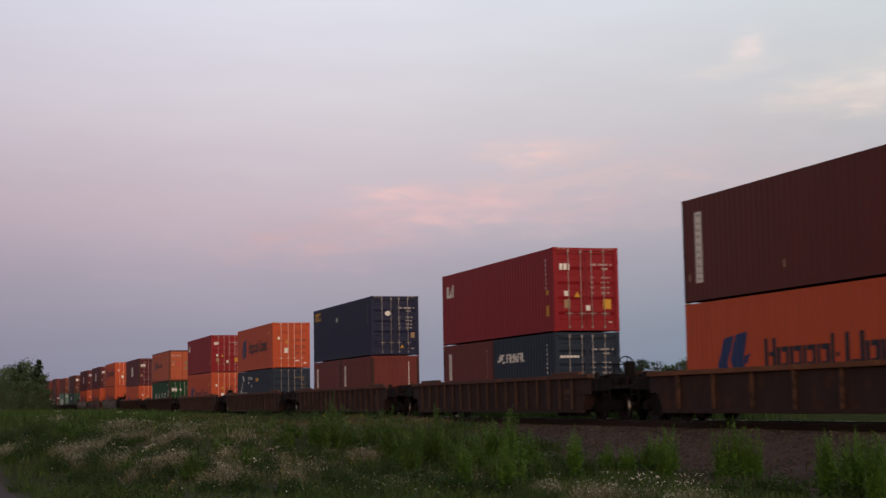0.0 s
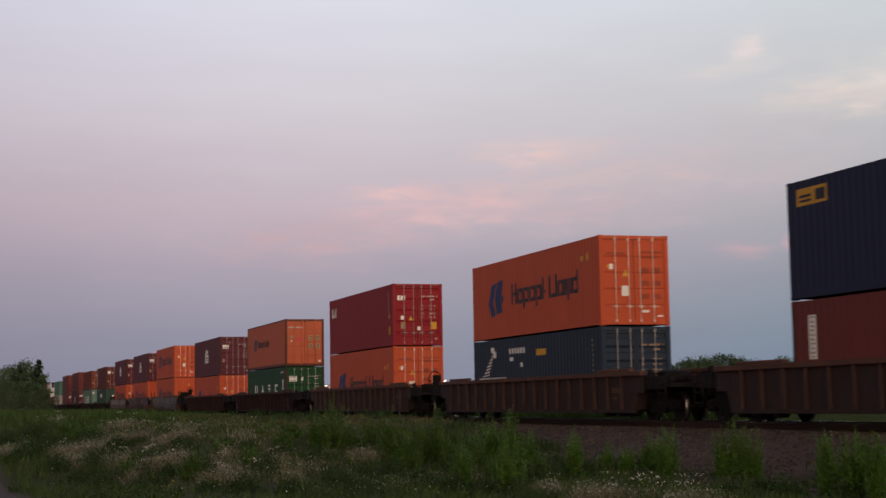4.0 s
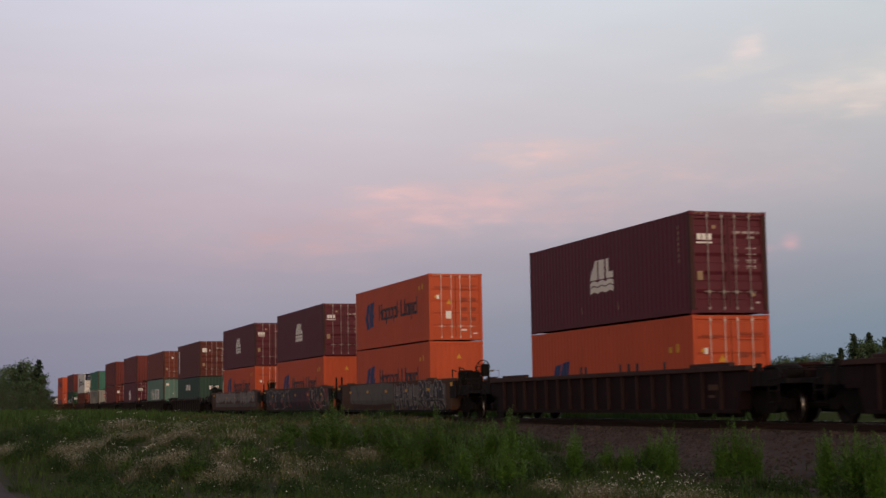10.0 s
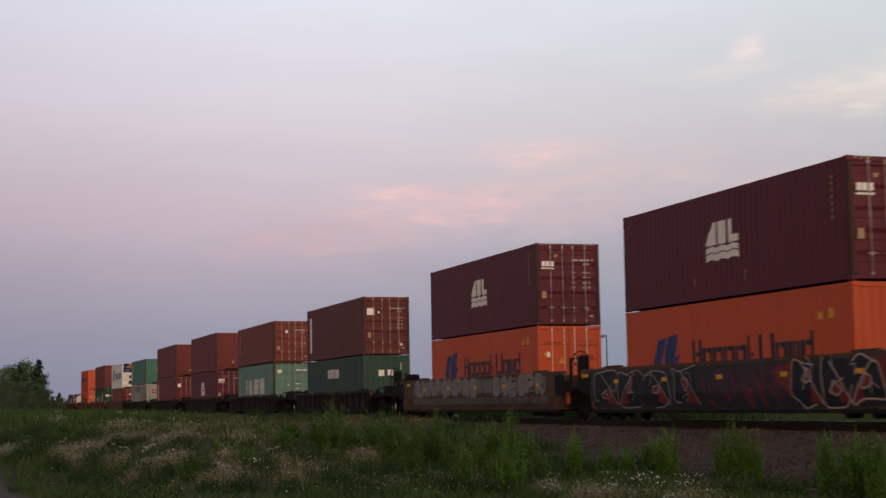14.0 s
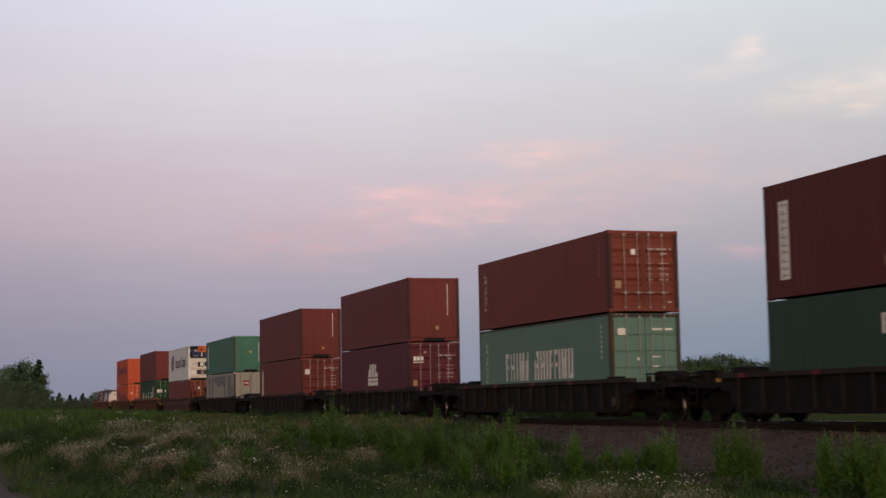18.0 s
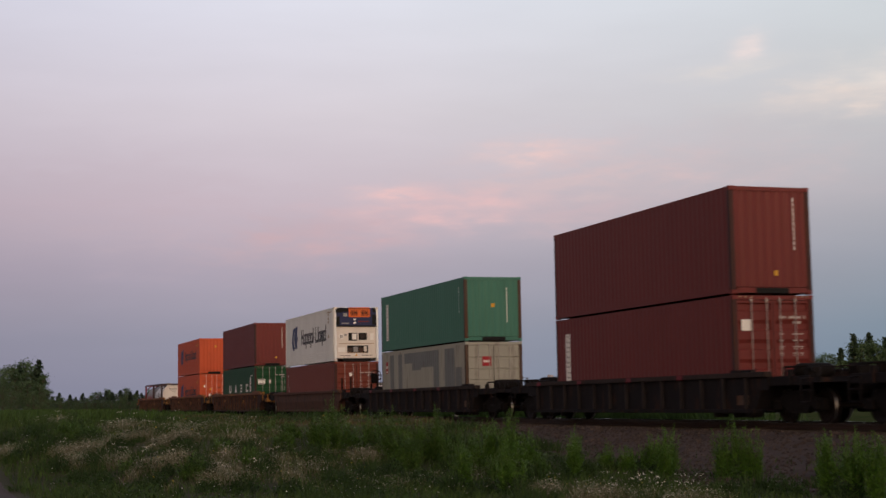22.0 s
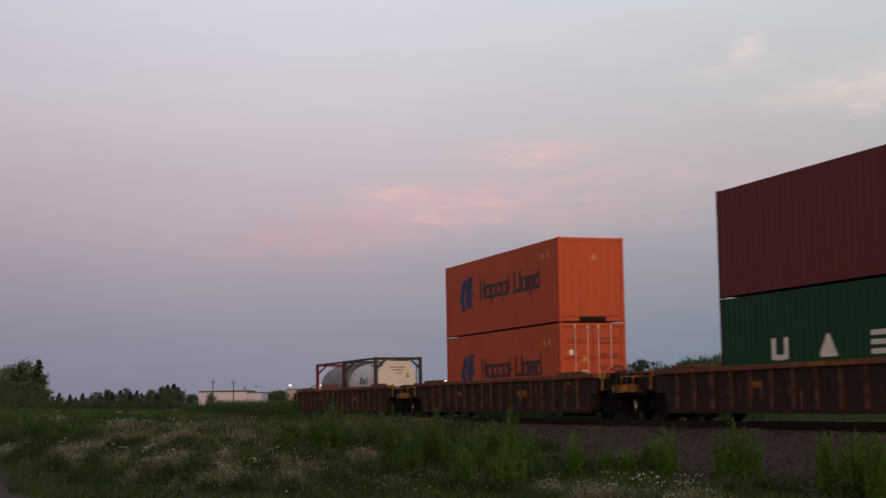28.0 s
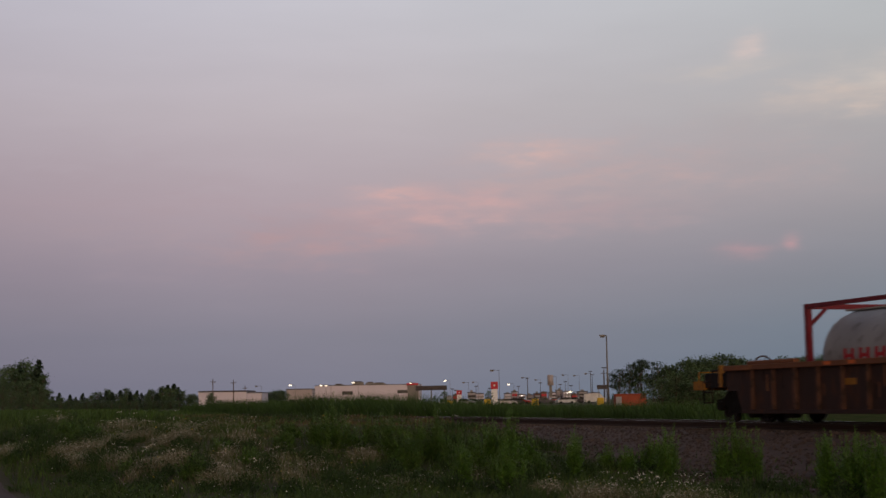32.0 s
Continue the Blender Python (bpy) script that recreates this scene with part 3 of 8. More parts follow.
def sliced(poly):
    """A convex outline cut into upright slices for side_marks."""
    us = sorted({round(u, 4) for u, _ in poly})
    out = []

    def ends(u):
        zs = []
        for (a, p), (b, q) in zip(poly, poly[1:] + poly[:1]):
            if min(a, b) - 1e-6 <= u <= max(a, b) + 1e-6:
                zs += [p, q] if abs(a - b) < 1e-6 else [p + (q - p) * (u - a) / (b - a)]
        return min(zs), max(zs)
    for a, b in zip(us, us[1:]):
        e = 1e-4
        (l0, t0), (l1, t1) = ends(a + e), ends(b - e)
        out.append((a, b, l0, t0, l1, t1))
    return out


def lean_emblem(u, z, w, h):
    """Two nested slanted chevrons with a short wing."""
    shapes = (((0.22, 0.90), (0.53, 0.95), (0.30, 0.40), (0.0, 0.38)), ((0.0, 0.38), (0.30, 0.40), (0.47, 0.03), (0.18, 0.0)),
              ((0.575, 0.96), (0.92, 1.0), (0.80, 0.47), (0.385, 0.47)), ((0.385, 0.47), (0.80, 0.47), (0.86, 0.09), (0.525, 0.06)),
              ((0.815, 0.47), (0.83, 0.53), (1.0, 0.58), (0.87, 0.36), (0.825, 0.40)))
    q = []
    for s in shapes:
        q += sliced([(u + a * w, z + b * h) for a, b in s])
    return q


def wave_emblem(u, z, w, h):
    """Three blocks over two wavy bars."""
    q = [(u, u + 0.24 * w, z + 0.42 * h, z + h * 0.5, z + 0.42 * h, z + h), rect(u + 0.24 * w, u + 0.32 * w, z + 0.42 * h, z + h),
         rect(u + 0.38 * w, u + 0.62 * w, z + 0.42 * h, z + h), rect(u + 0.70 * w, u + 0.80 * w, z + 0.42 * h, z + h),
         rect(u + 0.80 * w, u + w, z + 0.42 * h, z + 0.60 * h)]
    for low, th in ((0.0, 0.17), (0.20, 0.14)):
        for k in range(6):
            a, b = u + k * w / 6, u + (k + 1) * w / 6
            d0, d1 = (0.06 * h, 0.0) if k % 2 else (0.0, 0.06 * h)
            q.append((a, b, z + low * h + d0, z + (low + th) * h + d0, z + low * h + d1, z + (low + th) * h + d1))
    return q


def door_end(root, H, mat, style, facing):
    """Two door leaves with locking bars; facing is +1 for the leading end."""
    x = facing * (root["half"] - 0.05)
    turn = Matrix.Translation((x, 0, 0)) @ (Matrix.Identity(4) if facing > 0 else Matrix.Rotation(math.pi, 4, "Z"))

    def leaf_mesh(bm):
        z0, z1 = 0.17, H - 0.14
        n = {"ribbed": 5, "panel": 5, "plain": 3}[style]
        pts, step = [], (z1 - z0) / n
        for k in range(n):
            a = z0 + k * step
            if style == "panel":
                pts += [(a, 0.0), (a + step - 0.075, 0.0), (a + step - 0.06, 0.045), (a + step - 0.01, 0.045)]
            else:
                pts += [(a, 0.0), (a + 0.44 * step, 0.0), (a + 0.52 * step, 0.052), (a + 0.80 * step, 0.052)]
        pts.append((z1, 0.0))
        for y0, y1 in ((0.012, 1.105),):
            prev = None
            for z, d in pts:
                row = [bm.verts.new((-d, y0, z)), bm.verts.new((-d, y1, z)), bm.verts.new((-0.06, y1, z)), bm.verts.new((-0.06, y0, z))]
                if prev:
                    for k in range(4):
                        bm.faces.new((prev[k], prev[(k + 1) % 4], row[(k + 1) % 4], row[k]))
                prev = row
        box(bm, -0.01, 0.012, 0.012, 0.075, z0, z1)
        box(bm, -0.01, 0.012, 1.045, 1.105, z0, z1)
        box(bm, -0.01, 0.012, 0.075, 1.045, z0, z0 + 0.07)
        box(bm, -0.01, 0.012, 0.075, 1.045, z1 - 0.07, z1)

    def bar_mesh(bm):
        tube(bm, (0.045, 0, 0.10), (0.045, 0, H - 0.06), 0.014, n=6)
        for z in (0.16, H - 0.14):
            box(bm, 0.0, 0.065, -0.034, 0.034, z - 0.032, z + 0.032)

    def handle_mesh(bm):
        box(bm, 0.055, 0.07, -0.15, 0.17, 0.61, 0.628)
        box(bm, 0.03, 0.07, -0.03, 0.04, 0.57, 0.66)

    def hinge_mesh(bm):
        box(bm, -0.01, 0.03, 1.06, 1.15, -0.05, 0.05)

    bright = {"orange_paint": M["bar_pale"], "faded_orange_paint": mat}.get(mat.name, M["steel"])
    for side in (1, -1):
        build = leaf_mesh if side > 0 else (lambda bm: mirrored(bm, leaf_mesh))
        leaf = part("door_leaf", shared(("door_leaf", H, style, side), build, mat), None, root, "", turn)
        for y in (0.20, 0.66):
            part("locking_bar", shared(("locking_bar", H), bar_mesh, bright), None, leaf, "pale galvanised locking bar", Matrix.Translation((0, side * y, 0)))
            part("handle", shared(("handle", H), handle_mesh, bright), None, leaf, "", Matrix.Translation((0, side * y, 0)))
        for k in range(4):
            part("hinge", shared(("hinge", side), (hinge_mesh if side > 0 else (lambda bm: mirrored(bm, hinge_mesh))), mat), None, leaf, "",
                 Matrix.Translation((0, 0, 0.35 + k * (H - 0.75) / 3)))
    boxpart("gasket", (-0.05, 0.008, -0.012, 0.012, 0.17, H - 0.14), M["rubber"], root, m=turn)


def mirrored(bm, make):
    make(bm)
    for v in bm.verts:
        v.co.y = -v.co.y


def blank_end(root, H, mat, facing):
    def sheet(bm):
        corrugated(bm, ribs(-1.08, 1.08, 0.27, 0.028), 0.20, H - 0.12, -0.0, 1.0)
    m = Matrix.Translation((facing * (root["half"] - 0.03), 0, 0)) @ Matrix.Rotation(radians(90) * facing, 4, "Z")
    part("end_wall", shared(("end_wall", H), sheet, mat), None, root, "", m)
    if root["half"] > 4:
        x = facing * (root["half"] - 0.009)
        # no hole is cut: a thin black plate paints the recess's shade
        boxpart("tunnel_recess", (-0.004, 0.004, -0.50, 0.50, 0.03, 0.17), M["rubber"], root, 0.0, "dark tunnel recess under the end sill", Matrix.Translation((x, 0, 0)))
        for sy in (-1, 1):
            boxpart("recess_lip", (-0.006, 0.012, -0.03, 0.03, 0.02, 0.19), mat, root, m=Matrix.Translation((x, sy * 0.53, 0)))


def container(x_left, z0, length, H, mat, label, end="door", style="ribbed", rear="blank", name="shipping_container", group="stacked containers"):
    """A dry container with frame, corrugated sides, roof and doors; end says what its leading end is."""
    xc = x_left + length / 2
    root = thing(name, pose(xc, YC, z0), label, "shipping container", group)
    root["half"] = length / 2
    TRAIN.append((root, xc, YC, z0))
    h, w = length / 2, WC / 2
    post = M["rust_edge"] if mat in (M["jade"], M["grey"]) else M["soot_edge"] if mat in (M["rust"], M["redbrown"], M["brown"], M["green"], M["maroon"]) else None
    edge = M["faded_edge"] if mat is M["faded"] else M["grime_edge"] if mat is M["palegreen"] else mat

    def casting(bm):
        box(bm, -0.089, 0.089, -0.081, 0.081, 0, 0.118, 0.012)
        box(bm, -0.035, 0.035, -0.083, -0.078, 0.03, 0.085)

    for sx in (-1, 1):
        for sy in (-1, 1):
            boxpart("corner_post", (-0.07, 0.07, -0.065, 0.065, 0.118, H - 0.118), post or edge, root, 0.012, m=Matrix.Translation((sx * (h - 0.075), sy * (w - 0.07), 0)))
            for z in (0.0, H - 0.118):
                part("corner_casting", shared(("corner_casting",), casting, edge), None, root, "",
                     Matrix.Translation((sx * (h - 0.089), sy * (w - 0.081), z)))
        boxpart("header", (-0.06, 0.06, -1.06, 1.06, H - 0.125, H - 0.012), edge, root, m=Matrix.Translation((sx * (h - 0.07), 0, 0)))
        boxpart("sill", (-0.07, 0.07, -1.06, 1.06, 0.035, 0.18), edge, root, m=Matrix.Translation((sx * (h - 0.08), 0, 0)))
    for sy in (-1, 1):
        boxpart("top_rail", (-h + 0.178, h - 0.178, -0.03, 0.03, H - 0.085, H - 0.015), edge, root, m=Matrix.Translation((0, sy * (w - 0.036), 0)))
        boxpart("bottom_rail", (-h + 0.178, h - 0.178, -0.025, 0.025, 0.035, 0.19), edge, root, m=Matrix.Translation((0, sy * (w - 0.03), 0)))

    def side(bm):
        corrugated(bm, ribs(-h + 0.12, h - 0.12), 0.18, H - 0.08, -w + 0.006, 1.0)

    part("side_panel", shared(("side_panel", length, H), side, mat), None, root)
    part("side_panel", shared(("side_panel_b", length, H), lambda bm: mirrored(bm, side), mat), None, root)

    def roof(bm):
        n = round((length - 0.3) / 0.42)
        step = (length - 0.3) / n
        for k in range(n):
            box(bm, -h + 0.15 + k * step, -h + 0.15 + (k + 0.55) * step, -1.14, 1.14, H - 0.04, H - 0.018)
        box(bm, -h + 0.13, h - 0.13, -1.16, 1.16, H - 0.06, H - 0.035)

    def under(bm):
        box(bm, -h + 0.15, h - 0.15, -1.15, 1.15, 0.15, 0.178)
        n = round(length / 0.6)
        for k in range(n):
            x = -h + 0.3 + k * (length - 0.6) / (n - 1)
            box(bm, x - 0.03, x + 0.03, -1.15, 1.15, 0.05, 0.15)

    part("roof", shared(("roof", length, H), roof, mat), None, root)
    part("floor_frame", shared(("floor_frame", length), under, M["casting"]), None, root)
    for facing, kind in ((1, end), (-1, rear)):
        if kind == "door":
            door_end(root, H, mat, style, facing)
        else:
            blank_end(root, H, mat, facing)
    root["H"] = H
    if H == HC and end == "door":
        end_marks("hazard_strip", [(-1.02 + 0.17 * k, -0.95 + 0.17 * k, H - 0.065, H - 0.03) for k in range(13) if abs(k - 6) > 3], M["tan_mark"], root, h - 0.008)
    return root


def door_text(root, mat=None, logo=True):
    """Rows of unreadable white markings on the doors of the leading end."""
    H, x = root["H"], root["half"] - 0.05 + 0.017
    mat = mat or M["worn_mark"]
    r = [(0.17 + 0.075 * k, 0.225 + 0.075 * k, H - 0.62, H - 0.555) for k in range(3)]
    r += [(0.47 + 0.062 * k, 0.515 + 0.062 * k, H - 0.62, H - 0.555) for k in range(6)] + [(0.93, 0.97, H - 0.62, H - 0.555)]
    r += [(0.60 + 0.06 * k, 0.645 + 0.06 * k, H - 0.76, H - 0.70) for k in range(4)]
    for k in range(4):
        z = H - 1.05 - k * 0.17
        for a, b in ((0.16, 0.22), (0.24, 0.30), (0.56, 0.66), (0.68, 0.74), (0.78, 0.88)):
            r.append((a, b - 0.01 * (k % 2), z, z + 0.028))
            if k > 1:
                r.append((a + 0.02, b - 0.02, z - 0.05, z - 0.028))
    r.append((0.82, 0.95, 0.30, 0.35))
    return end_marks("marking", r, mat, root, x)


def numbers_on_side(root, length, mat=None):
    """A narrow column of small marks near the leading end."""
    H = root["H"]
    q = [rect(length - 0.75, length - 0.66, H - 0.45 - k * 0.16, H - 0.36 - k * 0.16) for k in range(7)]
    return side_marks("marking", q, mat or M["white_mark"], root, length)


def strip(root, length, u0, u1, z0, z1, bars=True):
    """An upright white strip with dark unreadable marks."""
    side_marks("strip", [rect(u0, u1, z0, z1)], M["white_mark"], root, length, label="upright white lettering strip")
    if bars:
        n = 10
        w = u1 - u0
        q = []
        for k in range(n):
            a, b = z0 + (k + 0.22) * (z1 - z0) / n, z0 + (k + 0.78) * (z1 - z0) / n
            m = (a + b) / 2
            q += [rect(u0 + 0.22 * w, u0 + 0.36 * w, a, b), rect(u0 + 0.36 * w, u1 - 0.2 * w, *((a, a + 0.03) if k % 3 else (m - 0.015, m + 0.015)))]
            if k % 2:
                q.append(rect(u1 - 0.34 * w, u1 - 0.2 * w, a, m))
        side_marks("marking", q, M["dull_mark"], root, length, lift=0.009)


def column(root, length, u0, u1, z0, z1, n, mat=None):
    """An upright column of light marks."""
    q, step = [], (z1 - z0) / n
    w = 0.62 * (u1 - u0)
    for k in range(n):
        a = z0 + k * step
        q.append(rect(u0, u0 + w, a, a + 0.10 * step))
        if k % 3 != 1:
            q.append(rect(u0, u0 + 0.16 * w, a, a + 0.55 * step))
        if k % 3 != 0:
            q.append(rect(u0 + 0.84 * w, u0 + w, a, a + 0.5 * step))
        if k % 2:
            q.append(rect(u0, u0 + w, a + 0.48 * step, a + 0.58 * step))
    side_marks("marking", q, mat or M["white_mark"], root, length)


WORD = "T=TxoxdoxxoxdoxT- T__TxoxxdxxoT"


def orange_marks(root, small=False, length=LC, drop=0.0):
    H = root["H"] - drop
    if small:
        side_marks("emblem", lean_emblem(2.30, 1.22, 1.15, 0.82), M["blue_mark"], root, length, label="blue slanted emblem")
        side_marks("wordmark", word_bars(3.8, 7.4, 1.42, 1.86, WORD), M["navy_mark"], root, length, label="dark word mark of plain bars")
    else:
        side_marks("emblem", lean_emblem(1.80, H - 1.96, 1.75, 1.34), M["blue_mark"], root, length, label="blue slanted emblem")
        side_marks("wordmark", word_bars(4.25, 10.5, H - 1.62, H - 0.85, WORD), M["navy_mark"], root, length, label="dark word mark of plain bars")
        side_marks("sticker", [rect(length - 1.5, length - 1.3, H - 0.62, H - 0.45), rect(length - 1.05, length - 0.85, H - 0.62, H - 0.38)], M["yellow_mark"], root, length)


def orange(x, z, H, label, end="door", small=False, bars="panel", mat="orange", drop=0.0):
    c = container(x, z, LC, H, M[mat], label, end, bars, "blank" if end == "door" else "door")
    orange_marks(c, small, drop=drop)
    xe = c["half"] - 0.05 + 0.017
    if end == "door":
        if mat == "faded":
            end_marks("marking", [(-1.0 + 0.075 * k, -0.945 + 0.075 * k, H - 0.56, H - 0.47) for k in range(12) if k != 5], M["worn_mark"], c, xe)
            for y0, y1, z0, z1 in ((0.24, 0.52, H - 1.32, H - 1.0), (0.66, 0.94, H - 1.32, H - 1.0), (0.24, 0.52, H - 1.82, H - 1.5), (0.66, 0.94, H - 1.82, H - 1.5)):
                end_marks("sticker", [(y0, y1, z0, z1)], M["tan_mark"], c, xe, "worn tan placard")
                end_marks("marking", [(y0 + 0.03, y1 - 0.03, z0 + 0.06 + 0.08 * k, z0 + 0.09 + 0.08 * k) for k in range(3)], M["faded_edge"], c, xe + 0.003)
            end_marks("sticker", [(-0.44, -0.20, H - 1.36, H - 1.14)], M["pink_mark"], c, xe, "bright pink label")
            end_marks("sticker", [(-0.88, -0.72, H - 1.16, H - 1.02)], M["tank_grey"], c, xe)
            end_marks("sticker", [(0.86, 1.0, 0.28, 0.36), (-0.86, -0.78, H - 1.38, H - 1.3)], M["white_mark"], c, xe)
            return c
        end_marks("marking", [(0.2 + 0.08 * k, 0.26 + 0.08 * k, H - 0.57, H - 0.5) for k in range(10)] + [(0.2, 0.85, H - 0.72, H - 0.68), (-0.95, -0.3, H - 0.62, H - 0.56)], M["orange_shade"], c, xe)
        end_marks("marking", [(0.24 + 0.4 * j, 0.52 + 0.4 * j, H - 1.2 - 0.42 * k, H - 1.04 - 0.42 * k) for j in range(2) for k in range(3)], M["orange_shade"], c, xe)
        end_marks("sticker", [(-0.42, -0.18, H - 1.32, H - 1.10, 1), (-0.95, -0.85, H - 1.05, H - 0.95)], M["yellow_mark"], c, xe)
        end_marks("sticker", [(-0.45, -0.2, H - 1.95, H - 1.62), (-0.86, -0.74, H - 1.1, H - 0.92), (0.25, 0.5, 0.42, 0.5), (0.8, 0.98, 0.28, 0.34)], M["white_mark"], c, xe)
    else:
        end_marks("sticker", [(0.0, 0.22, H - 0.75, H - 0.52, 1)], M["yellow_mark"], c, c["half"] - 0.024)
    return c


def red_box(x, z, label):
    c = container(x, z, LC, HC, M["red"], label, "door", "ribbed")
    side_marks("emblem", [rect(0.55, 0.85, 1.92, 2.40), rect(0.85, 1.0, 1.92, 2.05), (1.02, 1.25, 1.92, 2.1, 1.92, 2.42), rect(1.32, 1.5, 1.92, 2.42)], M["white_mark"], c, LC, label="white emblem of plain blocks")
    numbers_on_side(c, LC)
    side_marks("sticker", [rect(LC - 0.72, LC - 0.48, 0.55, 0.92), rect(LC - 0.7, LC - 0.5, 1.28, 1.46)], M["yellow_mark"], c, LC)
    door_text(c)
    xe = c["half"] - 0.05 + 0.018
    end_marks("emblem", [(-0.98, -0.86, 2.12, 2.34), (-0.83, -0.70, 2.12, 2.34), (-0.67, -0.60, 2.12, 2.34)], M["white_mark"], c, xe)
    end_marks("sticker", [(0.62, 0.92, 0.78, 1.12), (-0.45, -0.22, 1.18, 1.38, 1)], M["yellow_mark"], c, xe)
    end_marks("sticker", [(-0.82, -0.66, 1.22, 1.40), (-0.02, 0.14, 0.72, 0.9)], M["white_mark"], c, xe)
    end_marks("sticker", [(-0.82, -0.60, 0.80, 1.10)], M["tan_mark"], c, xe)
    return c


def maroon_box(x, z, label):
    c = container(x, z, LC, HC, M["maroon"], label, "door", "ribbed")
    side_marks("emblem", wave_emblem(5.25, 1.02, 1.8, 1.06), M["white_mark"], c, LC, label="white block emblem over wavy bars")
    side_marks("marking", [rect(4.5, 4.56, 0.42, 0.66), rect(7.3, 7.36, 0.42, 0.66)], M["tan_mark"], c, LC)
    numbers_on_side(c, LC, M["tan_mark"])
    door_text(c)
    xe = c["half"] - 0.05 + 0.018
    end_marks("emblem", [(-0.98, -0.84, 2.08, 2.26), (-0.82, -0.68, 2.08, 2.26), (-0.66, -0.52, 2.08, 2.26), (-1.0, -0.5, 1.98, 2.03)], M["white_mark"], c, xe)
    end_marks("sticker", [(-1.0, -0.82, 0.95, 1.2), (-0.5, -0.38, 2.4, 2.5), (0.7, 0.8, 0.5, 0.6)], M["tan_mark"], c, xe)
    return c


def green_box(x, z, label, H=STD, up=0.0, us=11.2):
    c = container(x, z, LC, H, M["green"], label, "door", "ribbed")
    a, b = 1.03 + up, 1.57 + up
    q = [rect(2.62, 2.82, a, b), rect(3.22, 3.40, a, b), rect(2.80, 3.24, a - 0.02, a + 0.12)]
    q += [(4.84, 5.12, a, a + 0.1, a, b), rect(5.12, 5.24, a, b), (5.24, 5.54, a, b, a, a + 0.1)]
    q += [rect(6.92, 7.62, a, a + 0.12), rect(6.92, 7.62, a + 0.21, a + 0.33), rect(6.92, 7.62, b - 0.12, b)]
    q += [rect(9.02, 9.85, a, a + 0.14), rect(9.02, 9.24, a, b), rect(9.02, 9.85, b - 0.14, b)]
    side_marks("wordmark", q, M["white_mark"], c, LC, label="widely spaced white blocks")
    side_marks("sticker", [rect(us, us + 0.42, 1.2, 1.85 + 2 * up)], M["white_mark"], c, LC)
    side_marks("marking", [rect(us + 0.07, us + 0.35, 1.38 + k * 0.22, 1.42 + k * 0.22) for k in range(3)], M["red_mark"], c, LC, lift=0.009)
    side_marks("marking", [rect(10.7, 11.1, 2.25, 2.31), rect(11.2, 11.6, 2.25, 2.31)], M["white_mark"], c, LC)
    door_text(c)
    end_marks("sticker", [(-0.98, -0.5, 1.68, 2.02), (-0.24, -0.10, 1.74, 1.96)], M["white_mark"], c, c["half"] - 0.032)
    end_marks("marking", [(-0.93, -0.55, 1.95, 1.99), (-0.93, -0.55, 1.71, 1.75)], M["navy_mark"], c, c["half"] - 0.029)
    return c


def brown_twenty(x, z, label, mat="brown", end="blank", with_strip=True):
    c = container(x, z, 6.058, STD, M[mat], label, end, "ribbed", "door" if end == "blank" else "blank")
    if with_strip:
        strip(c, 6.058, 0.76, 1.08, 1.16, 2.22)
    numbers_on_side(c, 6.058, M["tan_mark"])
    return c


